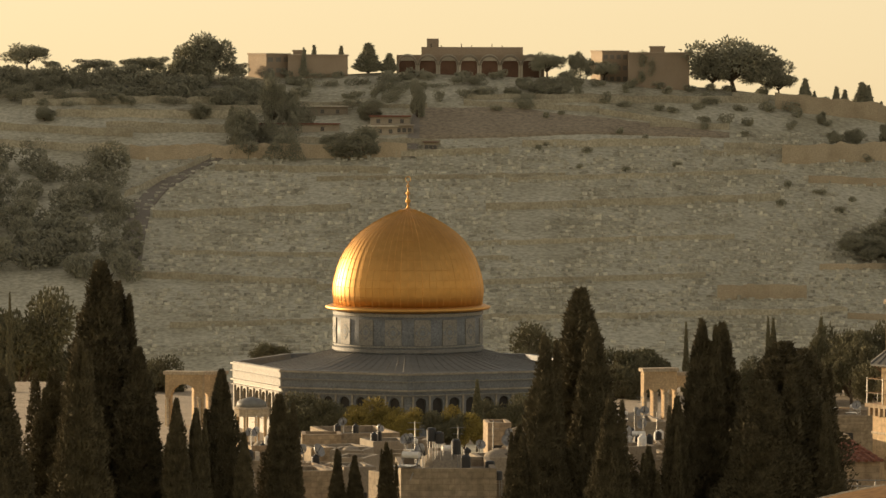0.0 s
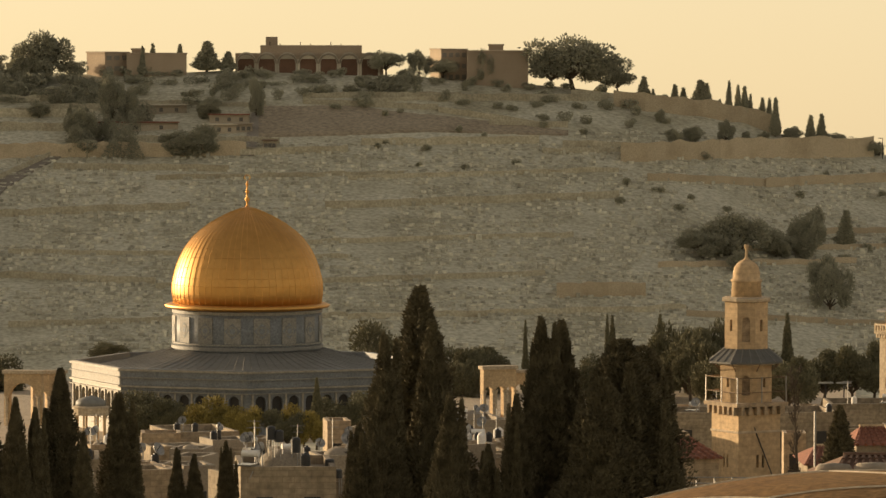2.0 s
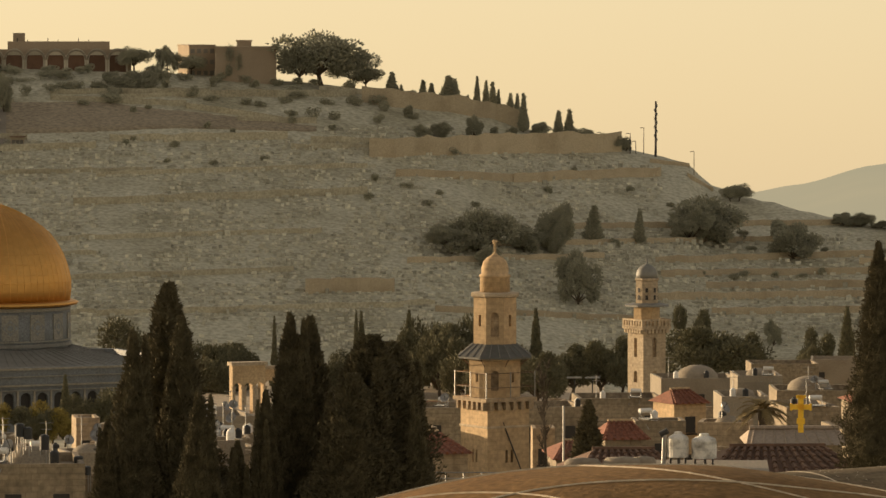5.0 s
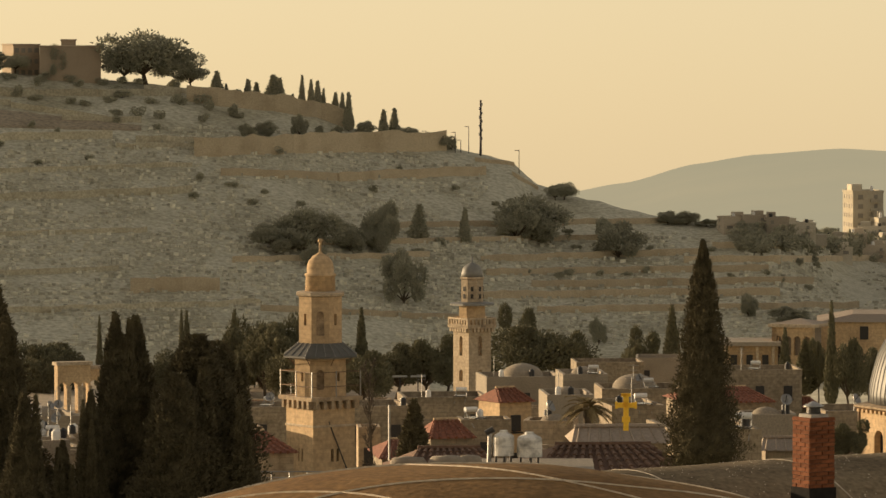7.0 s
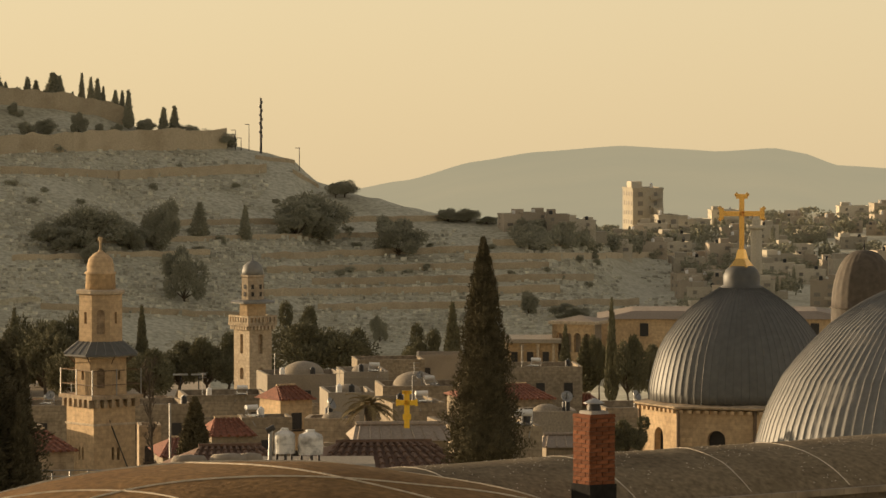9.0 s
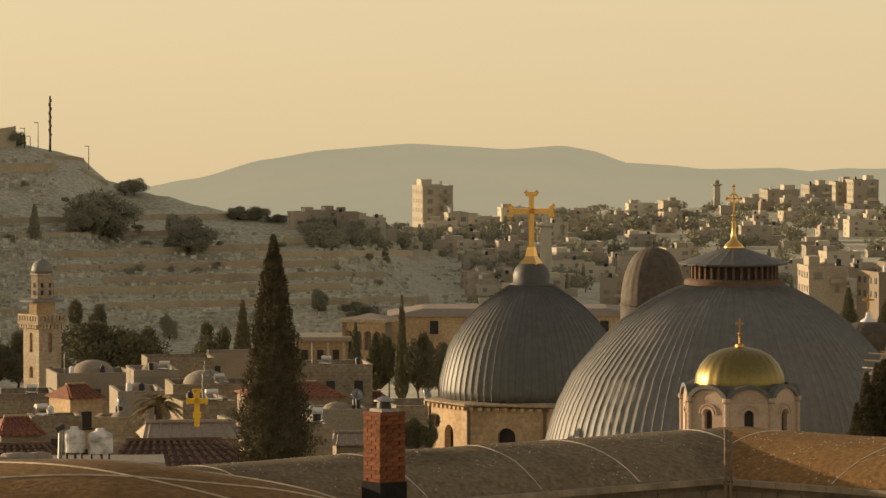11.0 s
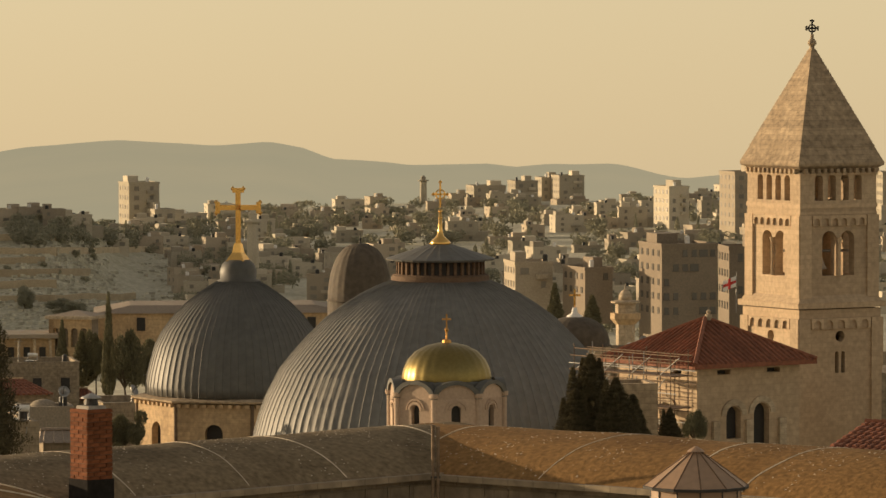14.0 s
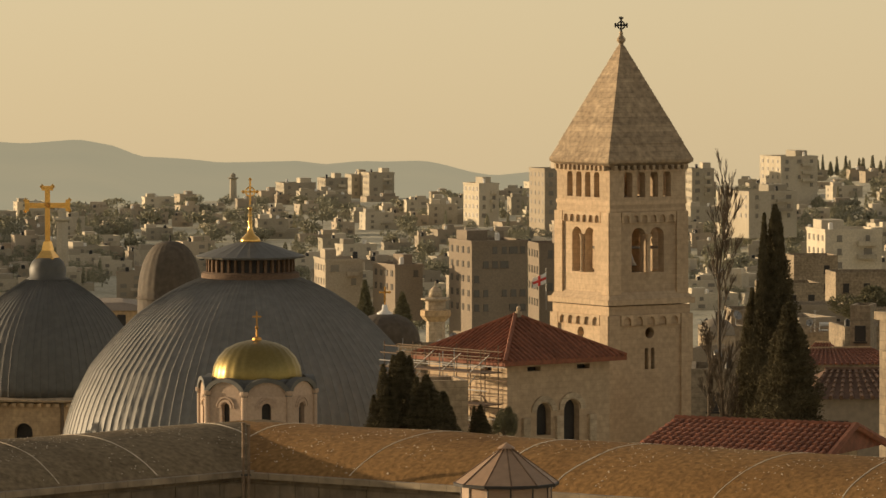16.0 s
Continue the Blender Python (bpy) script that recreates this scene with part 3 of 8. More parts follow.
# ---- square church tower ----
def church_tower():
    d, u = 400.0, 3756
    z = lambda y: level(y + 8.5, d)
    zb = z(830)
    e = thing("church_tower", site(u, 838, d), turn(u), "square pale stone bell tower with a stone pyramid spire", "tower")
    R = math.radians(10)
    half = 3.4
    angs = [TOCAM + math.radians(45) - R + math.pi / 2 * i for i in range(4)]   # right face, then on round

    def level_walls(y0, y1, h, holes, name):
        za, zc = z(y1) - zb, z(y0) - zb
        for a in angs:
            bm = bmesh.new()
            panel(bm, 2 * h - 0.004, zc - za, 0.7, [(cx, z(b0) - z(y1), hw, z(b1) - z(y1), ar) for cx, b0, hw, b1, ar in holes], face_on(a, h, za))
            part(name, bm, STONE_TOWER, e)
    px = 24.0
    level_walls(302, 360, half, [((k - 1.5) * 1.1 * 1.05, 350, 0.36, 313, 1) for k in range(4)], "belfry_wall")
    level_walls(360, 522, half, [(-0.82, 482, 0.62, 418, 1), (0.82, 482, 0.62, 418, 1)], "bell_stage_wall")
    level_walls(540, 900, half + 0.24, [(0, 0, 0.42, 588, 2), (-0.28, 652, 0.17, 618, 1), (0.28, 652, 0.17, 618, 1)], "shaft_wall")
    for a in angs:
        m = face_on(a, half)
        for k in range(3):
            bm = bmesh.new()
            lathe(bm, [(0.17, 0), (0.11, 0.12), (0.11, 1.3), (0.2, 1.55)], 10, at=((k - 1) * 1.155, 0.3, z(350) - zb))
            bm.transform(m)
            part("column", bm, STONE_TOWER, e)
        bm = bmesh.new()
        lathe(bm, [(0.22, 0), (0.13, 0.15), (0.13, 2.4), (0.25, 2.8)], 10, at=(0, -0.1, z(482) - zb))
        bm.transform(m)
        part("column", bm, STONE_TOWER, e)
        # corner lesenes with a corbel table between them
        for y0, y1, hh in ((376, 520, half), (556, 880, half + 0.24)):
            mm = face_on(a, hh)
            for s in (-1, 1):
                bm = bmesh.new()
                w = 1.0
                box(bm, (s * (hh - w / 2 + 0.1), -0.06, (z(y0) + z(y1)) / 2 - zb), (w, 0.24, z(y0) - z(y1)), m=mm)
                part("lesene", bm, STONE_TOWER, e)
            n = 6 if y0 < 500 else 5
            for k in range(n):
                bm = bmesh.new()
                sp = (2 * hh - 2.0) / n
                cx = (k - (n - 1) / 2) * sp
                panel(bm, sp, 0.75, 0.24, [(0, 0.01, sp * 0.32, 0.28, 1)], mm @ Matrix.Translation((cx, -0.18, z(y0) - zb - 0.75)))
                part("corbel_arch", bm, STONE_TOWER, e)
        for k in range(12):
            bm = bmesh.new()
            box(bm, ((k - 5.5) * 0.56, -0.14, z(298) - zb), (0.24, 0.5, 0.34), m=m)
            part("corbel", bm, STONE_OLD, e)
    for y, ext, hh, top in ((359, 0.06, 0.3, 1.0), (372, 0.03, 0.2, 1.0), (533, 0.5, 0.42, 1.0), (522, 0.32, 0.5, 0.93), (303, 0.08, 0.22, 1.0)):
        bm = bmesh.new()
        box(bm, (0, 0, z(y) - zb), (2 * (half + ext), 2 * (half + ext), hh), angs[0], top)
        part("string_course", bm, STONE_TOWER, e)
    # floors, so that the stages are closed
    for y in (355, 490, 660):
        bm = bmesh.new()
        box(bm, (0, 0, z(y) - zb), (6.6, 6.6, 0.2), angs[0])
        part("floor_slab", bm, WOOD, e)
    bm = bmesh.new()
    q = math.sqrt(2)
    rot = angs[0] + math.pi / 4
    lathe(bm, [(half * q - 0.2, z(297) - zb), (3.8 * q, z(289) - zb), (3.82 * q, z(284) - zb), (3.28 * q, z(256) - zb), (0.18, z(84) - zb)], 4, rot=rot)
    sp = part("spire", bm, STONE_OLD, e, "weathered stone pyramid spire with a flared foot")
    # stone courses of the spire
    for k in range(26):
        f0, f1 = k / 26, (k + 1) / 26
        za, zc = z(256) - zb, z(84) - zb
        r0, r1 = 3.28 * (1 - f0) + 0.13 * f0, 3.28 * (1 - f1) + 0.13 * f1
        bm = bmesh.new()
        lathe(bm, [((r0 + 0.05) * q, za + (zc - za) * f0), ((r1 + 0.015) * q, za + (zc - za) * f1)], 4, rot=rot, cap=False)
        part("course", bm, STONE_OLD, sp)
    t = z(86) - zb
    bm = bmesh.new()
    lathe(bm, [(0.2, t), (0.16, t + 0.2), (0.33, t + 0.42), (0.31, t + 0.58), (0.13, t + 0.8), (0.13, t + 1.1)], 12)
    part("finial", bm, STONE_OLD, e)
    bm = bmesh.new()
    c = t + 1.55
    box(bm, (0, 0, c - 0.1), (0.14, 0.14, 1.5))
    box(bm, (0, 0, c), (0.95, 0.14, 0.14))
    for dx, dz in ((0.42, 0), (-0.42, 0), (0, 0.55)):
        box(bm, (dx, 0, c + dz), (0.14 if dx else 0.34, 0.15, 0.34 if dx else 0.14))
    for k in range(12):
        a0, a1 = k * math.pi / 6, (k + 1) * math.pi / 6
        bar(bm, (0.27 * math.cos(a0), 0, c + 0.27 * math.sin(a0)), (0.27 * math.cos(a1), 0, c + 0.27 * math.sin(a1)), 0.06, 5)
    part("cross", bm, METAL_DARK, e)
    # bell
    bm = bmesh.new()
    lathe(bm, [(0.85, 0), (0.72, 0.2), (0.5, 0.8), (0.4, 1.1), (0.1, 1.25)], 20, at=(0.3, -0.3, z(478) - zb + 0.2))
    bar(bm, (-2.8, -0.3, z(478) - zb + 1.55), (2.8, -0.3, z(478) - zb + 1.55), 0.12)
    box(bm, (0.3, -0.3, z(478) - zb + 1.4), (0.3, 0.3, 0.4))
    part("bell", bm, METAL, e, "bronze bell on a beam", True)
    return e


church_tower()


# ---- church domes ----
def gilded_cross(e, z0, h, arm, thick):
    bm = bmesh.new()
    box(bm, (0, 0, z0 + h * 0.5), (thick, thick, h))
    box(bm, (0, 0, z0 + h * 0.70), (2 * arm, thick, thick))
    for s in (-1, 1):
        box(bm, (s * arm, 0, z0 + h * 0.70), (thick * 0.9, thick * 1.3, thick * 2.2))
        for q in (-1, 1):
            lathe(bm, [(0.02, -thick * 0.5), (thick * 0.5, 0), (0.02, thick * 0.5)], 8, at=(s * (arm + thick * 0.3), 0, z0 + h * 0.70 + q * thick))
    box(bm, (0, 0, z0 + h), (thick * 2.2, thick * 1.3, thick * 0.9))
    for q in (-1, 1):
        lathe(bm, [(0.02, -thick * 0.5), (thick * 0.5, 0), (0.02, thick * 0.5)], 8, at=(q * thick, 0, z0 + h + thick * 0.3))
    return part("cross", bm, GOLD_BRIGHT, e, "shining gilded cross")


def choir_dome():
    d, u = 395.0, 2741
    px = TICKS / d
    z = lambda y: level(y + 4, d)
    zb = z(860)
    e = thing("choir_dome", site(u, 864, d), turn(u), "grey ribbed lead dome on a stone drum with a gilded cross", "dome")
    prof = [(164, 696), (164, 680), (161, 660), (155, 635), (147, 610), (134, 585), (115, 560), (92, 537), (68, 519), (50, 507), (36, 498)]
    bm = bmesh.new()
    lathe(bm, [(r / px, z(y) - zb) for r, y in prof], 288, ribs=0.03, per=4)
    dome = part("dome", bm, LEAD_DARK, e, "dark lead dome with standing seams", True)
    for i in range(72):
        a = 2 * math.pi * i / 72
        bm = bmesh.new()
        for (r0, y0), (r1, y1) in zip(prof[:-1], prof[1:]):
            q0, q1 = r0 / px + 0.03, r1 / px + 0.03
            bar(bm, (q0 * math.cos(a), q0 * math.sin(a), z(y0) - zb), (q1 * math.cos(a), q1 * math.sin(a), z(y1) - zb), 0.03, 4)
        part("seam", bm, LEAD_DARK, dome)
    bm = bmesh.new()
    lathe(bm, [(38 / px, z(503) - zb), (38 / px, z(497) - zb), (32 / px, z(495) - zb), (33 / px, z(480) - zb), (28 / px, z(468) - zb), (20 / px, z(461) - zb)], 32)
    part("cap", bm, LEAD_DARK, e, "", True)
    bm = bmesh.new()
    lathe(bm, [(24 / px, z(463) - zb), (20 / px, z(458) - zb), (12 / px, z(448) - zb), (8 / px, z(432) - zb)], 4, rot=0.4)
    part("cross_foot", bm, GOLD_BRIGHT, e)
    gilded_cross(e, z(440) - zb, (440 - 338) / px, 36 / px, 0.38)
    rd = 181 / px
    rot = TOCAM + math.radians(22.5) - math.radians(15)
    n = 8
    ap = rd * math.cos(math.pi / n)
    for i in range(n):
        a = rot + math.pi / n + i * 2 * math.pi / n
        bm = bmesh.new()
        w = 2 * rd * math.sin(math.pi / n)
        h = z(706) - z(860)
        panel(bm, w - 0.01, h, 0.7, [(0, z(800) - z(860), 0.66, z(756) - z(860), 1)], face_on(a, ap))
        wl_ = part("drum_wall", bm, STONE_WARM, e)
        bm = bmesh.new()
        box(bm, (0, 0.55, z(780) - zb), (1.5, 0.08, 3.2), m=face_on(a, ap))
        part("window", bm, DARK, wl_)
        bm = bmesh.new()
        a2 = rot + i * 2 * math.pi / n
        lathe(bm, [(0.13, 0), (0.13, h)], 8, at=(rd * math.cos(a2), rd * math.sin(a2), 0))
        part("corner_shaft", bm, RUST, wl_)
        for k in range(9):
            bm = bmesh.new()
            box(bm, ((k - 4) * w / 9, -0.12, z(708) - zb), (0.28, 0.4, 0.24), m=face_on(a, ap))
            part("bracket", bm, STONE_WARM, wl_)
        # ashlar blocks proud of the wall
        rng = random.Random(i)
        for row in range(7):
            for k in range(6):
                if rng.random() < 0.45:
                    bm = bmesh.new()
                    box(bm, ((k - 2.5 + 0.5 * (row % 2)) * w / 6.4, 0.0, 0.4 + row * 0.62), (w / 6.6, 0.05, 0.58), m=face_on(a, ap - 0.002))
                    if not (1.6 < 0.4 + row * 0.62 < 4.9 and abs((k - 2.5 + 0.5 * (row % 2))) < 1.6):
                        part("stone_block", bm, STONE_OLD if rng.random() < 0.5 else STONE_WARM, wl_)
                    else:
                        bm.free()
    bm = bmesh.new()
    lathe(bm, [(rd - 0.3, z(706) - zb), (rd + 0.42, z(702.5) - zb), (rd + 0.46, z(699.5) - zb), (164 / px - 0.2, z(695) - zb)], 8, rot=rot)
    part("cornice", bm, STONE_OLD, e)
    return e


choir_dome()


def great_dome():
    d, u = 350.0, 3099
    px = TICKS / d
    z = lambda y: level(y + 4, d)
    zb = z(900)
    e = thing("great_dome", site(u, 904, d), turn(u), "large grey ribbed lead dome with a glazed lantern and cross", "dome")
    prof = [(338, 900), (338, 830), (335, 790), (329, 762), (320, 730), (308, 700), (283, 652), (258, 622), (240, 602), (203, 565), (172, 542), (142, 523), (112, 508), (84, 497)]
    bm = bmesh.new()
    lathe(bm, [(r / px, z(y) - zb) for r, y in prof], 448, ribs=0.06, per=4)
    dome = part("dome", bm, LEAD, e, "grey lead dome with standing seams", True)
    for i in range(112):
        a = 2 * math.pi * i / 112
        bm = bmesh.new()
        for (r0, y0), (r1, y1) in zip(prof[1:-1], prof[2:]):
            q0, q1 = r0 / px + 0.055, r1 / px + 0.055
            bar(bm, (q0 * math.cos(a), q0 * math.sin(a), z(y0) - zb), (q1 * math.cos(a), q1 * math.sin(a), z(y1) - zb), 0.03, 4)
        part("seam", bm, LEAD, dome)
    bm = bmesh.new()
    lathe(bm, [(88 / px, z(500) - zb), (86 / px, z(489) - zb), (80 / px, z(486) - zb)], 48, cap=False)
    part("lantern_foot", bm, WOOD, e)
    lan = bmesh.new()
    lathe(lan, [(74 / px, z(488) - zb), (74 / px, z(462) - zb)], 48)
    lan = part("lantern", lan, DARK, e, "dark glazed lantern ring")
    for i in range(36):
        a = 2 * math.pi * i / 36
        bm = bmesh.new()
        box(bm, (0, 0, 0), (0.16, 0.2, 25 / px), m=face_on(a, 76 / px, z(475) - zb))
        part("post", bm, WOOD, lan)
    bm = bmesh.new()
    lathe(bm, [(74 / px, z(464) - zb), (95 / px, z(462) - zb), (96 / px, z(459) - zb), (32 / px, z(438) - zb), (10 / px, z(432) - zb)], 96, ribs=0.05, per=4)
    part("lantern_roof", bm, LEAD_DARK, e, "", False)
    bm = bmesh.new()
    lathe(bm, [(20 / px, z(436) - zb), (16 / px, z(428) - zb), (7 / px, z(420) - zb), (4 / px, z(410) - zb), (2.6 / px, z(372) - zb)], 16)
    for y in (400, 388, 376):
        lathe(bm, [(0.02, z(y + 3) - zb), (0.17, z(y) - zb), (0.02, z(y - 3) - zb)], 10)
    part("cross_stem", bm, GOLD_BRIGHT, e, "", True)
    bm = bmesh.new()
    c = z(346) - zb
    box(bm, (0, 0, c), (0.12, 0.12, 1.7))
    box(bm, (0, 0, c), (0.95, 0.12, 0.12))
    for k in range(12):
        a0, a1 = k * math.pi / 6, (k + 1) * math.pi / 6
        bar(bm, (0.3 * math.cos(a0), 0, c + 0.3 * math.sin(a0)), (0.3 * math.cos(a1), 0, c + 0.3 * math.sin(a1)), 0.05, 5)
    for dx, dz in ((0.45, 0), (-0.45, 0), (0, 0.8)):
        lathe(bm, [(0.02, -0.13), (0.13, 0), (0.02, 0.13)], 8, at=(dx, 0, c + dz))
    part("cross", bm, GOLD_BRIGHT, e, "ringed gilded cross")
    return e


great_dome()


# ---- minarets ----
def minaret_front():
    d, u = 420.0, 1606
    px = TICKS / d
    z = lambda y: level(y - 10.5, d)
    zb = z(1000)
    e = thing("minaret", site(u, 989.5, d), turn(u), "weathered golden stone minaret with a roofed gallery", "minaret", "minarets")
    rot4 = TOCAM - math.radians(12)
    hd = 62 / px
    h4 = hd / math.sqrt(2)
    for i in range(4):
        a = rot4 + math.pi / 4 + i * math.pi / 2
        holes = [(0.35, z(815) - zb, 0.12, z(795) - zb, 1), (-0.15, z(815) - zb, 0.12, z(795) - zb, 1)]
        bm = bmesh.new()
        panel(bm, 2 * h4 - 0.004, z(712) - zb, 0.5, holes, face_on(a, h4))
        w = part("shaft_wall", bm, STONE_WARM, e)
        bm = bmesh.new()
        box(bm, (0.1, 0.4, z(805) - zb), (1.2, 0.05, 1.6), m=face_on(a, h4))
        part("window", bm, DARK, w)
        bm = bmesh.new()
        box(bm, (0, -0.03, z(752) - zb), (2 * h4 + 0.1, 0.12, 0.18), m=face_on(a, h4))
        part("string_course", bm, STONE, w)
        for k in range(6):
            bm = bmesh.new()
            box(bm, ((k - 2.5) * 2 * h4 / 5.4, -0.18, z(713) - zb), (0.28, 0.5, 0.75), m=face_on(a, h4))
            part("corbel", bm, STONE_OLD, w)
    bm = bmesh.new()
    box(bm, (0, 0, z(704) - zb), (2 * h4 + 0.9, 2 * h4 + 0.9, 0.3), rot4 + math.pi / 4)
    bal = part("balcony", bm, STONE_OLD, e)
    for i in range(4):
        a = rot4 + i * math.pi / 2
        for f in (0, 0.5):
            a2 = rot4 + (i + 1) * math.pi / 2
            p = (Vector((math.cos(a), math.sin(a), 0)) * (1 - f) + Vector((math.cos(a2), math.sin(a2), 0)) * f) * (hd + 0.45)
            bm = bmesh.new()
            bar(bm, p + Vector((0, 0, z(703) - zb)), p + Vector((0, 0, z(655) - zb)), 0.05)
            part("post", bm, METAL, bal)
        p, q = [Vector((math.cos(x), math.sin(x), 0)) * (hd + 0.45) for x in (a, a + math.pi / 2)]
        for y in (657, 682):
            bm = bmesh.new()
            bar(bm, p + Vector((0, 0, z(y) - zb)), q + Vector((0, 0, z(y) - zb)), 0.035)
            part("rail", bm, RUST, bal)
    r8 = TOCAM + math.pi / 8
    for y0, y1, r, nm in ((632, 702, 49, "gallery_stage"), (521, 612, 41, "upper_stage")):
        R = r / px
        ap = R * math.cos(math.pi / 8)
        for i in range(8):
            a = r8 + math.pi / 8 + i * math.pi / 4
            bm = bmesh.new()
            hh = z(y0) - z(y1)
            sd = 2 * R * math.sin(math.pi / 8)
            panel(bm, sd - 0.003, hh, 0.3, [(0, hh * 0.4, 0.13, hh * 0.62, 0)] if i % 2 == 0 else [(0, hh * 0.2, 0.3, hh * 0.6, 1)], face_on(a, ap, z(y1) - zb))
            part(nm + "_wall", bm, STONE_WARM, e)
        bm = bmesh.new()
        lathe(bm, [(R * 0.8, z(y1) - zb), (R * 0.8, z(y0) - zb)], 8, rot=r8)
        part(nm + "_core", bm, STONE_OLD, e)
        bm = bmesh.new()
        lathe(bm, [(R, z(y0 + 4) - zb), (R + 0.22, z(y0 + 2) - zb), (R + 0.22, z(y0 - 3) - zb), (R - 0.2, z(y0 - 5) - zb)], 8, rot=r8)
        part("cornice", bm, STONE, e)
    bm = bmesh.new()
    lathe(bm, [(44 / px, z(626) - zb), (70 / px, z(632) - zb), (70 / px, z(629) - zb), (41 / px, z(607) - zb)], 8, rot=r8)
    canopy = part("canopy", bm, LEAD_DARK, e, "dark sheet-metal canopy")
    for i in range(8):
        a0, a1 = r8 + i * math.pi / 4, r8 + (i + 1) * math.pi / 4
        for f in (0.0, 0.33, 0.67):
            k = Vector((math.cos(a0), math.sin(a0), 0)) * (1 - f) + Vector((math.cos(a1), math.sin(a1), 0)) * f
            bm = bmesh.new()
            bar(bm, k * (70 / px) + Vector((0, 0, z(629) - zb + 0.02)), k * (41 / px) + Vector((0, 0, z(607) - zb + 0.02)), 0.035, 4)
            part("seam", bm, LEAD, canopy)
        bm = bmesh.new()
        k = Vector((math.cos(a0), math.sin(a0), 0))
        bar(bm, k * (48 / px) + Vector((0, 0, z(646) - zb)), k * (66 / px) + Vector((0, 0, z(630) - zb)), 0.04, 5)
        part("strut", bm, WOOD, canopy)
    bm = bmesh.new()
    lathe(bm, [(27 / px, z(521) - zb), (26 / px, z(490) - zb), (28 / px, z(489) - zb), (28 / px, z(486) - zb), (24 / px, z(484) - zb), (24 / px, z(474) - zb), (21 / px, z(463) - zb), (14 / px, z(455) - zb), (5 / px, z(450) - zb), (2.2 / px, z(446) - zb), (2.2 / px, z(432) - zb), (4.5 / px, z(428) - zb), (3.5 / px, z(424) - zb)], 24)
    part("cap_dome", bm, STONE_WARM, e, "", True)
    bm = bmesh.new()
    bar(bm, (0.4, -1.9, z(730) - zb), (2.2, -1.35, z(838) - zb), 0.05)
    part("cable", bm, BLACK, e)
    return e


minaret_front()


def minaret_back():
    d, u = 600.0, 1875
    px = TICKS / d
    z = lambda y: level(y - 10.5, d)
    zb = z(740)
    e = thing("minaret", site(u, 729.5, d), turn(u), "slender pale stone minaret with a carved balcony", "minaret", "minarets")
    rot4 = TOCAM - math.radians(10)
    h4 = 34 / px / math.sqrt(2)
    for i in range(4):
        a = rot4 + math.pi / 4 + i * math.pi / 2
        bm = bmesh.new()
        panel(bm, 2 * h4 - 0.004, z(580) - zb, 0.5, [(0, z(675) - zb, 0.35, z(660) - zb, 1), (0, z(630) - zb, 0.3, z(600) - zb, 1)], face_on(a, h4))
        w = part("shaft_wall", bm, STONE, e)
        bm = bmesh.new()
        box(bm, (0, 0.38, z(635) - zb), (1.0, 0.05, 6.2), m=face_on(a, h4))
        part("niche", bm, STONE_OLD, w)
        for k in range(7):
            bm = bmesh.new()
            box(bm, ((k - 3) * 2 * h4 / 6.2, -0.2, z(582) - zb), (0.28, 0.5, 0.7), m=face_on(a, h4))
            part("corbel", bm, STONE, w)
        bm = bmesh.new()
        panel(bm, 2 * h4 + 0.8, 0.9, 0.16, [((k - 3) * 0.5, 0.15, 0.14, 0.6, 1) for k in range(7)], face_on(a, h4 + 0.45, z(577) - zb))
        part("parapet", bm, STONE, w)
    bm = bmesh.new()
    box(bm, (0, 0, z(578) - zb), (2 * h4 + 0.9, 2 * h4 + 0.9, 0.3), rot4 + math.pi / 4)
    part("balcony", bm, STONE, e)
    r8 = TOCAM + math.pi / 8
    bm = bmesh.new()
    lathe(bm, [(25 / px, z(578) - zb), (25 / px, z(541) - zb)], 8, rot=r8)
    part("lower_lantern", bm, STONE_WARM, e)
    bm = bmesh.new()
    lathe(bm, [(25 / px, z(542) - zb), (42 / px, z(541) - zb), (42 / px, z(538) - zb), (22 / px, z(535) - zb)], 8, rot=r8)
    part("canopy", bm, LEAD, e)
    bm = bmesh.new()
    lathe(bm, [(21 / px, z(537) - zb), (21 / px, z(496) - zb), (23 / px, z(494) - zb), (22 / px, z(491) - zb)], 8, rot=r8)
    up = part("upper_lantern", bm, STONE, e)
    for i in range(8):
        for y in (512, 525):
            bm = bmesh.new()
            box(bm, (0, 0, 0), (0.3, 0.1, 0.5), m=face_on(r8 + math.pi / 8 + i * math.pi / 4, 21 / px * 0.93, z(y) - zb))
            part("window", bm, DARK, up)
    bm = bmesh.new()
    lathe(bm, [(19 / px, z(492) - zb), (19 / px, z(484) - zb), (16 / px, z(475) - zb), (9 / px, z(469) - zb), (1.5 / px, z(466) - zb), (1.2 / px, z(455) - zb)], 24)
    part("cap_dome", bm, LEAD, e, "grey lead cap dome", True)
    return e


minaret_back()


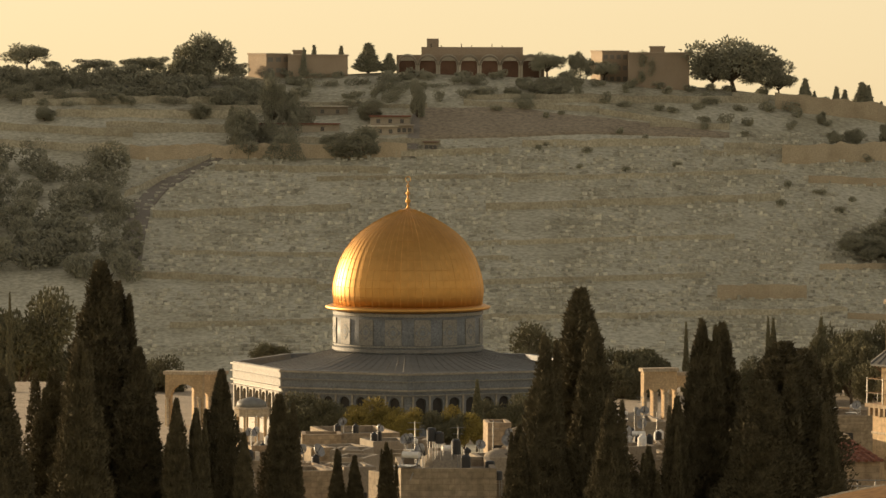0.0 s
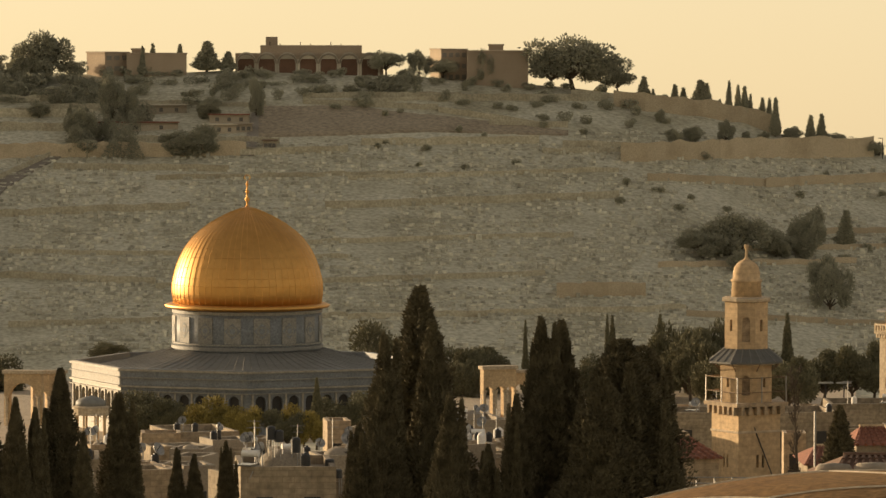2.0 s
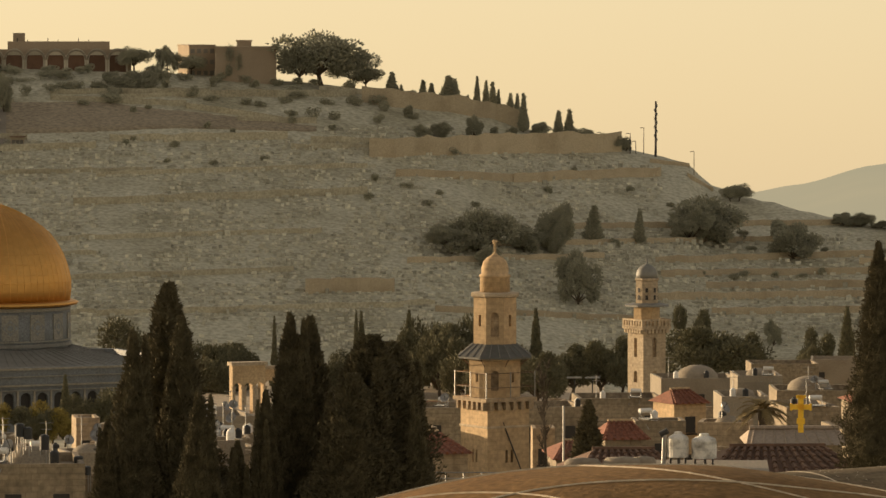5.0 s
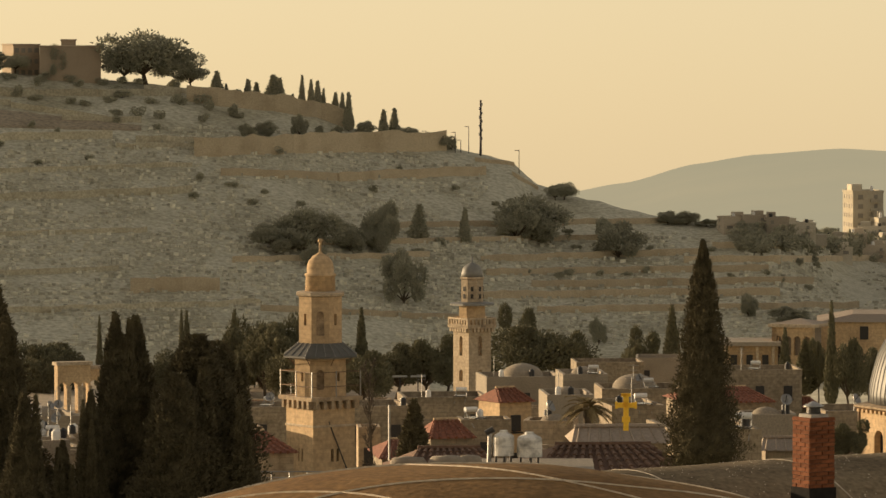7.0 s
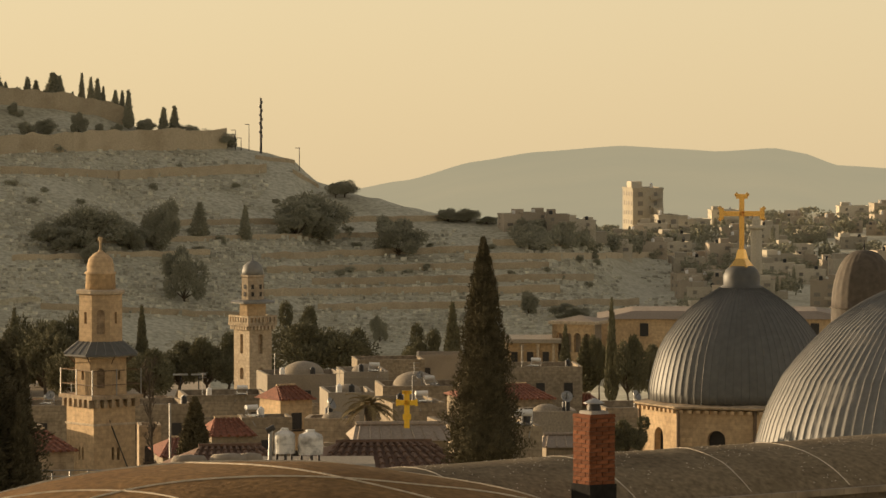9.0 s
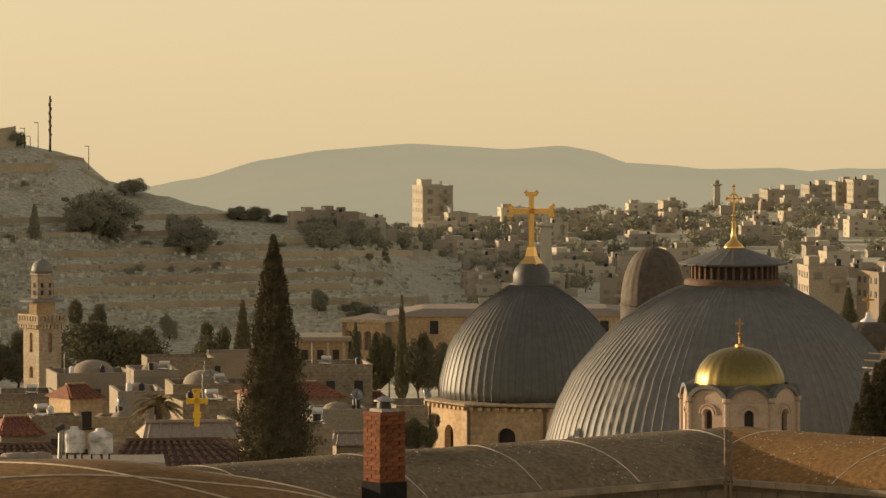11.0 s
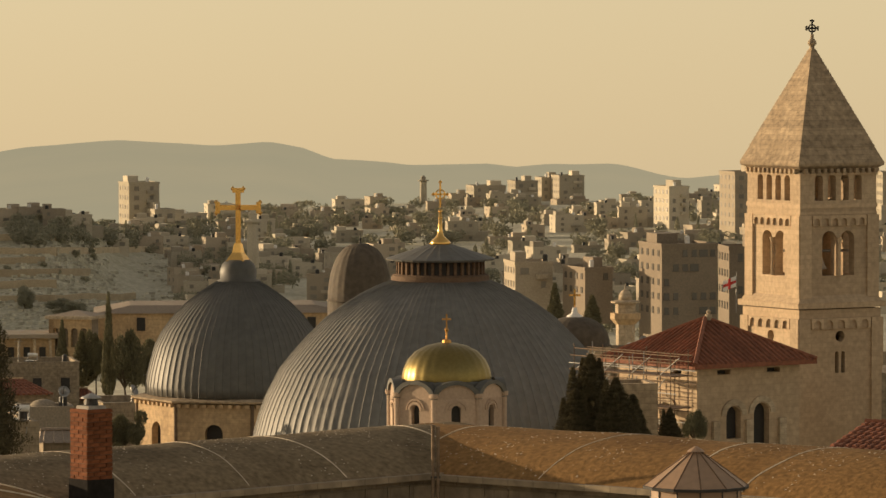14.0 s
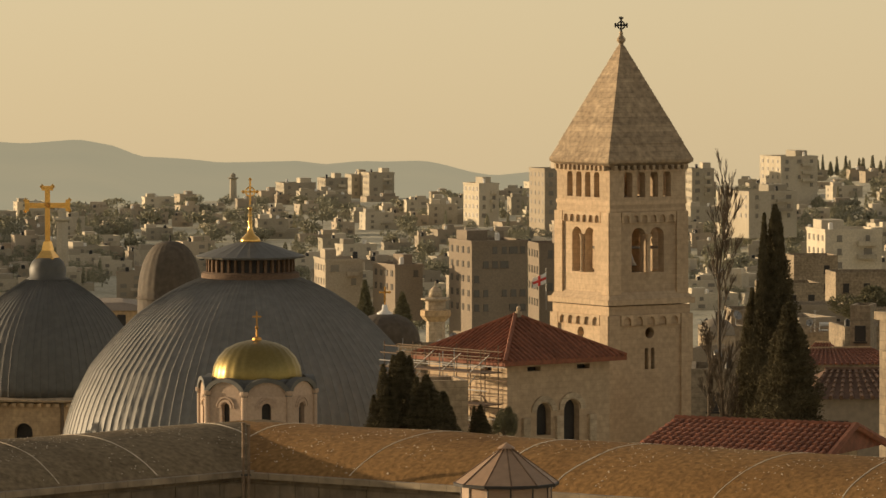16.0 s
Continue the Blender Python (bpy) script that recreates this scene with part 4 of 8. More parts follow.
# ---- gilded chapel in front of the great dome ----
def chapel():
    d, u = 250.0, 3110
    px = TICKS / d
    z = lambda y: level(y + 4, d)
    zb = z(840)
    e = thing("chapel", site(u, 844, d), turn(u), "small pale chapel drum with a gilded dome", "chapel")
    R = 104 / px
    r8 = TOCAM + math.radians(10)
    ap = R * math.cos(math.pi / 8)
    sd = 2 * R * math.sin(math.pi / 8)
    for i in range(8):
        a = r8 + i * math.pi / 4
        m = face_on(a, ap)
        hh = z(702) - zb
        bm = bmesh.new()
        panel(bm, sd - 0.003, hh, 0.3, [(0, z(755) - zb, 0.22, z(722) - zb, 1)], m)
        w = part("wall", bm, STUCCO, e)
        bm = bmesh.new()
        box(bm, (0, 0.25, z(735) - zb), (0.5, 0.05, 1.3), m=m)
        part("window", bm, DARK, w)
        for r0, r1, dy, mt, nm in ((0.0, sd * 0.5, 0.0, STUCCO, "gable"), (sd * 0.44, sd * 0.56, -0.12, LEAD_DARK, "gable_trim"), (0.27, 0.38, -0.06, STUCCO, "window_arch"), (0.44, 0.52, -0.05, STUCCO, "window_arch")):
            bm = bmesh.new()
            gab = nm.startswith("gable")
            arch_ring(bm, m, 0, hh if gab else z(722) - zb, r0, r1, dy, 0.3 if gab else 0.02, 14, 0.72 if gab else 1)
            part(nm, bm, mt, w)
        bm = bmesh.new()
        a2 = a + math.pi / 8
        lathe(bm, [(0.13, 0), (0.13, hh), (0.2, hh + 0.1), (0.2, hh + 0.25)], 10, at=(R * math.cos(a2), R * math.sin(a2), 0))
        part("corner_column", bm, STUCCO, w)
    bm = bmesh.new()
    lathe(bm, [(86 / px, z(694) - zb), (82 / px, z(676) - zb), (78 / px, z(672) - zb)], 32)
    part("lead_skirt", bm, LEAD_DARK, e)
    bm = bmesh.new()
    lathe(bm, [(78 / px, z(678) - zb), (79 / px, z(672) - zb), (76 / px, z(655) - zb), (68 / px, z(638) - zb), (54 / px, z(623) - zb), (36 / px, z(614) - zb), (16 / px, z(609) - zb), (4 / px, z(608) - zb)], 96, ribs=0.03, per=4)
    part("dome", bm, material("aged gilding", (0.235, 0.18, 0.065), 0.40, 0.08, 1.0, 0.03, metal=1.0, stained=0.25), e, "gilded dome with raised ribs", True)
    bm = bmesh.new()
    lathe(bm, [(0.22, z(609) - zb), (0.2, z(604) - zb), (0.05, z(602) - zb), (0.04, z(590) - zb), (0.1, z(586) - zb), (0.03, z(582) - zb)], 12)
    box(bm, (0, 0, z(572) - zb), (0.07, 0.07, 0.75))
    box(bm, (0, 0, z(567) - zb), (0.42, 0.07, 0.07))
    part("cross", bm, GOLD, e)
    return e


chapel()


# ---- red-roofed building with scaffolding ----
def tile_rows(e, a, b, c, dd, rows, cols, mat, name="tile_strip", rad=0.11, joined=False):
    """Rows of rounded tiles over the roof plane a-b (eave), d-c (ridge)."""
    a, b, c, dd = map(Vector, (a, b, c, dd))
    bm = bmesh.new()
    for j in range(cols):
        f = (j + 0.5) / cols
        p, q = a.lerp(b, f), dd.lerp(c, f)
        for i in range(rows):
            s, t = p.lerp(q, i / rows), p.lerp(q, min(1, (i + 1.08) / rows))
            bar(bm, s + Vector((0, 0, 0.05)), t + Vector((0, 0, 0.01)), rad, 6, rad * 0.8)
        if not joined:
            part(name, bm, mat, e)
            bm = bmesh.new()
    if joined:
        tagged(part(name, bm, mat, e), kind="stuff")


def red_house():
    d, u = 330.0, 3574
    px = TICKS / d
    z = lambda y: level(y + 8.5, d)
    zb = z(860)
    e = thing("red_roofed_house", site(u, 868, d), turn(u), "old stone house with a red tiled hip roof", "house")
    rot = TOCAM - math.radians(7)
    Rr = 193 / px
    h = Rr / math.sqrt(2)
    ze, zt = z(632) - zb, z(562) - zb
    cs = [Vector((Rr * math.cos(rot + i * math.pi / 2), Rr * math.sin(rot + i * math.pi / 2), ze)) for i in range(4)]
    top = Vector((-0.2, 0, zt))
    bm = bmesh.new()
    vt = bm.verts.new(top)
    vb = [bm.verts.new(c) for c in cs]
    vc = [bm.verts.new(c - Vector((0, 0, 0.25))) for c in cs]
    for i in range(4):
        bm.faces.new((vb[i], vb[(i + 1) % 4], vt))
        bm.faces.new((vc[i], vc[(i + 1) % 4], vb[(i + 1) % 4], vb[i]))
    bm.faces.new(vc[::-1])
    roof = part("roof", bm, REDTILE_NEW, e, "red clay tiled hip roof")
    for i in range(4):
        a, b = cs[i], cs[(i + 1) % 4]
        for j in range(24):
            f = (j + 0.5) / 24
            g = 1 - abs(2 * f - 1)
            p = a.lerp(b, f)
            q = p + (top - (a + b) / 2) * g * 0.99
            bm = bmesh.new()
            bar(bm, p + Vector((0, 0, 0.04)), q + Vector((0, 0, 0.04)), 0.09, 5)
            part("tile_strip", bm, REDTILE_NEW, roof)
        bm = bmesh.new()
        bar(bm, a + Vector((0, 0, 0.06)), top + Vector((0, 0, 0.08)), 0.13, 6)
        part("hip_ridge", bm, REDTILE_NEW, roof)
    bm = bmesh.new()
    lathe(bm, [(0.25, zt - 0.1), (0.2, zt + 0.25), (0.1, zt + 0.3), (0.16, zt + 0.45), (0.02, zt + 0.6)], 10)
    part("finial", bm, STONE, roof)
    hw = h - 0.75
    for i in range(4):
        a = rot + math.pi / 4 + i * math.pi / 2
        m = face_on(a, hw)
        H = z(640) - zb
        zz = lambda y: z(y) - zb
        holes = [(-1.15, zz(765), 0.55, zz(724), 1), (1.0, zz(785), 0.6, zz(722), 1), (-1.9, zz(652), 0.5, zz(644), 0), (1.9, zz(652), 0.5, zz(644), 0)]
        bm = bmesh.new()
        panel(bm, 2 * hw - 0.004, H, 0.6, holes, m)
        w = part("wall", bm, STONE_TOWER, e)
        for cx, z0, q, zs, ar in holes:
            bm = bmesh.new()
            box(bm, (cx, 0.55, (z0 + zs) / 2 + 0.3), (2 * q, 0.06, zs - z0 + 0.7), m=m)
            part("opening", bm, DARK, w)
            if ar:
                bm = bmesh.new()
                arch_ring(bm, m, cx, zs, q + 0.06, q + 0.42, -0.1, 0.02)
                part("hood_mould", bm, STONE, w)
        for cx in (-2.6, -0.05, 2.5):
            bm = bmesh.new()
            box(bm, (cx, -0.1, zz(770)), (0.5, 0.3, 2.6), m=m)
            part("pilaster", bm, STONE, w)
    return e


red_house()


def scaffold():
    d, u = 325.0, 3452
    z = lambda y: level(y + 8.5, d)
    zb = z(800)
    e = thing("scaffold", site(u, 808.5, d), turn(u) + math.radians(-52), "steel tube scaffolding with plank decks by the house", "scaffold")
    W, D, n = 9.4, 1.3, 7
    rng = random.Random(2)
    for i in range(n + 1):
        for y in (0, -D):
            bm = bmesh.new()
            x = (i / n - 0.5) * W
            bar(bm, (x, y, -1.5), (x + rng.uniform(-0.08, 0.08), y, z(622) - zb + rng.uniform(-0.3, 0.5)), 0.035)
            part("upright", bm, METAL if rng.random() < 0.25 else RUST, e)
    for yy in (619, 632, 646, 668, 684, 700, 716, 740):
        for y in (0, -D):
            bm = bmesh.new()
            o = rng.uniform(-0.5, 0.5)
            bar(bm, (-W / 2 - 0.4 + o, y, z(yy) - zb), (W / 2 + 0.4 + o, y, z(yy) - zb + rng.uniform(-0.1, 0.1)), 0.035)
            part("ledger", bm, METAL if rng.random() < 0.25 else RUST, e)
    for yy in (656, 712, 752):
        for k in range(3):
            bm = bmesh.new()
            box(bm, ((k - 1) * W / 3 + rng.uniform(-0.3, 0.3), -D / 2, z(yy) - zb + 0.02 * k), (W / 3 + 0.4, D + 0.3, 0.07))
            part("deck", bm, WOOD, e)
    for i in range(n):
        bm = bmesh.new()
        k = i % 2
        bar(bm, ((i / n - 0.5) * W, -D - 0.05, z(716 if k else 660) - zb), (((i + 1.6) / n - 0.5) * W, -D - 0.05, z(660 if k else 622) - zb), 0.03)
        part("brace", bm, METAL, e)


scaffold()


# ---- lesser domes beyond the church ----
def plain_dome(name, u, y, off, d, half, high, mat, wall, label, cross=False, drum=30, fin=0):
    px = TICKS / d
    e = thing(name, site(u, y + off + drum, d), turn(u), label, "dome")
    h0 = drum / px
    prof = [(half * math.cos(t) ** 0.8 / px, h0 + high * math.sin(t) / px) for t in [math.pi / 2 * i / 10 for i in range(10)]] + [(1.0 / px, h0 + high / px)]
    bm = bmesh.new()
    lathe(bm, [(half * 1.02 / px, -2)] + [(half * 1.02 / px, h0)] + prof[:1], 32)
    part("drum", bm, wall, e)
    bm = bmesh.new()
    lathe(bm, [(half * 1.05 / px, h0 - 2 / px), (half * 1.05 / px, h0)] + prof, 96, ribs=0.04 if mat in (LEAD, LEAD_DARK, OLD_LEAD) else 0.0, per=4)
    part("dome", bm, mat, e, "", True)
    if fin:
        t = h0 + high / px
        bm = bmesh.new()
        lathe(bm, [(3 / px, t - 0.1), (1.2 / px, t + 4 / px), (2.4 / px, t + 8 / px), (0.8 / px, t + 11 / px), (0.6 / px, t + fin / px)], 10)
        part("finial", bm, GOLD if cross else METAL_DARK, e)
    if cross:
        bm = bmesh.new()
        t = h0 + high / px
        lathe(bm, [(15 / px, t - 4 / px), (14 / px, t + 1 / px), (6 / px, t + 6 / px), (4 / px, t + 16 / px)], 16)
        part("lantern", bm, WHITE, e, "small whitewashed lantern cone", True)
        bm = bmesh.new()
        t = h0 + high / px + fin / px
        box(bm, (0, 0, t), (3.6 / px, 3.6 / px, 28 / px))
        box(bm, (0, 0, t + 4 / px), (20 / px, 3.6 / px, 3.6 / px))
        for s in (-1, 1):
            lathe(bm, [(0.01, -2.4 / px), (2.4 / px, 0), (0.01, 2.4 / px)], 8, at=(s * 9 / px, 0, t + 4 / px))
        lathe(bm, [(0.01, -2.4 / px), (2.4 / px, 0), (0.01, 2.4 / px)], 8, at=(0, 0, t + 13 / px))
        part("cross", bm, GOLD_BRIGHT, e)
    return e


plain_dome("grey_dome", 2957, 532, 4, 480.0, 57, 100, OLD_LEAD, OLD_LEAD, "dark brown weathered lead dome behind the church", drum=60, fin=18)
plain_dome("cross_dome", 3337, 612, 4, 430.0, 62, 50, OLD_LEAD, STONE, "dark dome carrying a small gilded cross", True, 40, 34)
plain_dome("white_dome", 3925, 594, 8.5, 500.0, 32, 28, PLASTER, STONE, "small whitewashed dome on a pale drum", drum=70, fin=6)


def small_minaret():
    d, u = 520.0, 3427
    px = TICKS / d
    z = lambda y: level(y + 4, d)
    zb = z(660)
    e = thing("minaret", site(u, 664, d), turn(u), "small pale stone minaret with a round cap", "minaret", "minarets")
    bm = bmesh.new()
    lathe(bm, [(17 / px, 0), (17 / px, z(575) - zb)], 8)
    part("shaft", bm, STONE, e)
    bm = bmesh.new()
    lathe(bm, [(18 / px, z(576) - zb), (27 / px, z(566) - zb), (27 / px, z(556) - zb), (20 / px, z(556) - zb)], 8)
    part("balcony", bm, STONE_WARM, e)
    bm = bmesh.new()
    lathe(bm, [(18 / px, z(557) - zb), (18 / px, z(540) - zb), (26 / px, z(538) - zb), (26 / px, z(535) - zb), (13 / px, z(533) - zb)], 8)
    part("lantern", bm, STONE, e)
    bm = bmesh.new()
    lathe(bm, [(12 / px, z(534) - zb), (12 / px, z(526) - zb), (8 / px, z(518) - zb), (2 / px, z(514) - zb), (1 / px, z(504) - zb)], 16)
    part("cap", bm, STONE, e, "", True)


small_minaret()


def flag():
    d, u = 345.0, 3606
    z = lambda y: level(y + 8.5, d)
    e = thing("flag", site(u + 17, 560, d), turn(u), "white flag with a red cross on a thin pole", "flag")
    zb = level(560, d)
    bm = bmesh.new()
    bar(bm, (0, 0, 0), (0, 0, z(478) - zb), 0.02)
    part("pole", bm, METAL, e)
    c = z(494) - zb

    def cloth(x0, x1, z0, z1, name, mat, y):
        bm = bmesh.new()
        n = 14
        g = []
        for i in range(n + 1):
            x = x0 + (x1 - x0) * i / n
            wv = 0.10 * math.sin(x * 5.5)
            g.append([bm.verts.new((x, wv + yy, c + zz + 0.42 * x)) for zz in (z0, z1) for yy in (y, y + 0.02)])
        for a, b in zip(g, g[1:]):
            bm.faces.new((a[0], b[0], b[2], a[2]))
            bm.faces.new((a[1], a[3], b[3], b[1]))
            bm.faces.new((a[2], b[2], b[3], a[3]))
            bm.faces.new((a[0], a[1], b[1], b[0]))
        return part(name, bm, mat, e)
    cloth(-0.85, 0, -0.36, 0.30, "cloth", WHITE, 0)
    red = material("red cloth", (0.55, 0.04, 0.03), 0.8, 0.1, 1.0, 0.0)
    cloth(-0.84, -0.01, -0.12, 0.05, "red_band", red, -0.03)
    cloth(-0.52, -0.36, -0.36, 0.30, "red_band", red, -0.035)


flag()


# ---- near roofs of the terrace's own block ----
def vault(name, p0, p1, half, rise, wall, label, joints=10, eave=True, over=(0.0, 0.0), mat=SHADE_SCREED):
    """A shallow barrel roof from p0 to p1 along its ridge, with pale mortar strips, an eave ledge and the wall below it."""
    p0, p1 = Vector(p0), Vector(p1)
    ax = (p1 - p0)
    L = ax.length
    rz = math.atan2(ax.y, ax.x)
    e = thing(name, p0 - Vector((0, 0, rise + wall)), rz, label, "roof")
    slope = (p1.z - p0.z) / L
    n, m = 24, 40

    def prof(t, x):
        y = t * half
        w = noise.noise(Vector((x * 0.5, y * 0.6, p0.x))) * 0.035
        return Vector((x, y, wall + rise * (1 - t * t) ** 0.85 + slope * x + w)) if abs(t) < 1 else Vector((x, y, wall + slope * x))
    bm = bmesh.new()
    g = [[bm.verts.new(prof(-1 + 2 * j / n, -over[0] + (L + over[0] + over[1]) * i / m)) for j in range(n + 1)] for i in range(m + 1)]
    for a, b in zip(g, g[1:]):
        for j in range(n):
            bm.faces.new((a[j], b[j], b[j + 1], a[j + 1]))
    part("vault", bm, mat, e, "sandy screed barrel vault", True)
    rng = random.Random(int(L * 100))
    for k in range(joints):
        x = -over[0] + (L + over[0] + over[1]) * (k + 0.5 + rng.uniform(-0.25, 0.25)) / joints
        bm = bmesh.new()
        lean, wd = rng.uniform(-0.35, 0.35), rng.uniform(0.014, 0.026)
        prev = None
        for j in range(n + 1):
            t = -0.98 + 1.96 * j / n
            q = prof(t, x + lean * t + 0.05 * noise.noise(Vector((t * 3, k, 0)))) + Vector((0, 0, 0.007))
            w = wd * (1 + 0.6 * noise.noise(Vector((t * 4, k, 5))))
            cur = [bm.verts.new(q + Vector((s * w, 0, -0.009 if abs(s) == 1 else 0.001))) for s in (-1, -0.5, 0.5, 1)]
            if prev:
                for s in range(3):
                    bm.faces.new((prev[s], cur[s], cur[s + 1], prev[s + 1]))
            prev = cur
        part("mortar_strip", bm, VAULT_LINE, e)
    # pale chips bedded in the screed
    cv, cf = [], []
    for k in range(1500):
        x = rng.uniform(-over[0], L + over[1])
        t = rng.uniform(-0.95, 0.6)
        if noise.noise(Vector((x * 0.8, t * 2, 9))) < -0.05:
            continue
        q = prof(t, x)
        r, a = rng.uniform(0.010, 0.026), rng.uniform(0, 3.1)
        i0 = len(cv)
        for j in range(4):
            cv.append(q + Vector((r * 1.5 * math.cos(a + j * 1.57), r * math.sin(a + j * 1.57), -0.01)))
        cv.append(q + Vector((0, 0, r * 0.6)))
        cf += [(i0 + j, i0 + (j + 1) % 4, i0 + 4) for j in range(4)]
    tagged(from_lists("chippings", cv, cf, VAULT_LINE, e), "pale stone chips scattered in the screed", kind="stuff")
    for s in (-1, 1):
        bm = bmesh.new()
        xm = L / 2 + (over[1] - over[0]) / 2
        tot = L + over[0] + over[1]
        box(bm, (0, 0, 0), (tot, 0.30, 0.12), m=Matrix.Translation((xm, s * (half + 0.02), wall - 0.05 + slope * xm)) @ Matrix.Rotation(-math.atan(slope), 4, "Y"))
        part("eave_ledge", bm, TOWN_A, e)
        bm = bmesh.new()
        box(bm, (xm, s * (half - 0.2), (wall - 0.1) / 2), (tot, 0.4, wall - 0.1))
        w_ = part("wall", bm, SHADE_STONE, e)
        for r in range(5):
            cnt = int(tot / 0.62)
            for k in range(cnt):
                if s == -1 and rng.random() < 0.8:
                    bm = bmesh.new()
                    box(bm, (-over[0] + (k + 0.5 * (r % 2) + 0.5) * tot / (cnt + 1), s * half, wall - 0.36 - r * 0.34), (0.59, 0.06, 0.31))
                    part("stone_block", bm, SHADE_STONE, w_)
    return e


H_NEAR = 9.0
corner = site(3092, 756, H_NEAR * TICKS / 756)
west = site(2060, 828, H_NEAR * TICKS / 828)
east = site(4079, 814, H_NEAR * TICKS / 814)
# one screed in two colours: west vault painted as shaded, east as sunlit
vault("vaulted_roof", west, corner, 2.4, 0.75, 6.0, "sandy barrel-vaulted roof greyed for shade, with pale mortar strips", 6, over=(3.5, 0.6))
vault("vaulted_roof", corner, east, 2.6, 0.78, 6.0, "sandy barrel-vaulted roof tinted orange for sun, with curved mortar strips", 6, over=(0.3, 4.0), mat=SUN_SCREED)


def low_dome():
    d, u = 72.0, 1880
    e = thing("low_dome_roof", site(u, 816, d) - Vector((0, 0, 3.0)), turn(u) - 0.2, "broad low domed roof of sandy screed", "roof")
    n, m = 72, 16
    k = 0.040

    def prof(r, a):
        p = Vector((r * math.cos(a) * 1.08, r * math.sin(a), 0))
        p.z = 3.0 - k * r * r + 0.03 * noise.noise(p * 0.7)
        return p
    bm = bmesh.new()
    rings = [[bm.verts.new(prof(6.0 * (i + 0.02) / m, 2 * math.pi * j / n)) for j in range(n)] for i in range(m + 1)]
    bm.faces.new(rings[0])
    for a, b in zip(rings, rings[1:]):
        for j in range(n):
            bm.faces.new((a[j], b[j], b[(j + 1) % n], a[(j + 1) % n]))
    part("shell", bm, SUN_SCREED, e, "sandy screed shell", True)
    for i in range(9):
        bm = bmesh.new()
        prev = None
        for j in range(41):
            x = -5.8 + 11.6 * j / 40
            off = (i - 4) * 1.25 + 0.15 * math.sin(x + i)
            c, s = (math.cos(0.45), math.sin(0.45)) if i % 2 else (math.cos(-0.5), math.sin(-0.5))
            px_, py_ = x * c - off * s, x * s + off * c
            r = math.hypot(px_, py_)
            if r > 5.8:
                prev = None
                continue
            q = prof(r, math.atan2(py_, px_))
            q.x, q.y = px_, py_
            q.z = 3.0 - k * (px_ * px_ / 1.166 + py_ * py_) + 0.03 * noise.noise(Vector((px_, py_, 0)) * 0.7) + 0.012
            w = 0.011
            cur = [bm.verts.new(q + Vector((-s * t * w, c * t * w, -0.02 if abs(t) == 1 else 0.006))) for t in (-1, -0.5, 0.5, 1)]
            if prev:
                for t in range(3):
                    bm.faces.new((prev[t], cur[t], cur[t + 1], prev[t + 1]))
            prev = cur
        part("mortar_strip", bm, VAULT_LINE, e)
    bm = bmesh.new()
    lathe(bm, [(6.0, -4.0), (6.0, 1.52)], 72)
    part("wall", bm, STONE_OLD, e)


low_dome()


def chimney():
    d, u = 104.0, 2480
    px = TICKS / d
    z = lambda y: level(y + 4, d)
    zb = z(1350)
    e = thing("chimney", site(u, 1354, d), turn(u), "square red brick chimney with a small metal cowl", "chimney")
    rot = math.radians(45 - 10)
    s = 0.575
    H = z(726) - zb
    bm = bmesh.new()
    box(bm, (0, 0, H / 2), (s - 0.03, s - 0.03, H - 0.01), rot)
    stack = part("core", bm, MORTAR, e)
    ch = 0.08
    meshes = {}
    for key, ln in (("full", 0.27), ("half", 0.125)):
        bm = bmesh.new()
        box(bm, (0, 0, 0), (ln, 0.05, ch - 0.012), top=0.985)
        me = bpy.data.meshes.new("brick")
        bm.to_mesh(me)
        bm.free()
        me.materials.append(BRICK)
        meshes[key] = me
    rng = random.Random(5)
    for c in range(int((z(960) - zb) / ch), int(H / ch)):
        for f in range(4):
            mt = Matrix.Rotation(rot + f * math.pi / 2, 4, "Z") @ Matrix.Translation((0, -s / 2 + 0.018, (c + 0.5) * ch))
            spots = ((-0.148, "full"), (0.137, "full")) if (c + f) % 2 else ((-0.22, "half"), (-0.005, "full"), (0.21, "half"))
            for x, key in spots:
                b = new("brick", meshes[key])
                b.parent = stack
                b.matrix_local = mt @ Matrix.Translation((x, rng.uniform(-0.006, 0.006), 0)) @ Matrix.Rotation(rng.uniform(-0.015, 0.015), 4, "Y")
    for dz, w, mt in ((0.0, 0.61, BRICK), (0.06, 0.42, CEMENT)):
        bm = bmesh.new()
        box(bm, (0, 0, H + dz), (w, w, 0.065), rot, 0.94)
        part("cap", bm, mt, e)
    bm = bmesh.new()
    box(bm, (0, 0, (z(846) + z(1000)) / 2 - zb), (s + 0.05, s + 0.05, z(846) - z(1000)), rot)
    part("flashing", bm, SOOT, e, "sooty black flashing round the foot")
    bm = bmesh.new()
    lathe(bm, [(0.14, H + 0.1), (0.12, H + 0.22)], 16)
    part("pot", bm, METAL_DARK, e)
    bm = bmesh.new()
    lathe(bm, [(0.2, H + 0.235), (0.2, H + 0.25), (0.07, H + 0.31), (0.02, H + 0.33)], 16)
    part("cowl", bm, METAL, e)
    for i in range(4):
        bm = bmesh.new()
        a = i * math.pi / 2
        bar(bm, (0.12 * math.cos(a), 0.12 * math.sin(a), H + 0.2), (0.17 * math.cos(a), 0.17 * math.sin(a), H + 0.24), 0.008)
        part("stay", bm, METAL_DARK, e)


chimney()


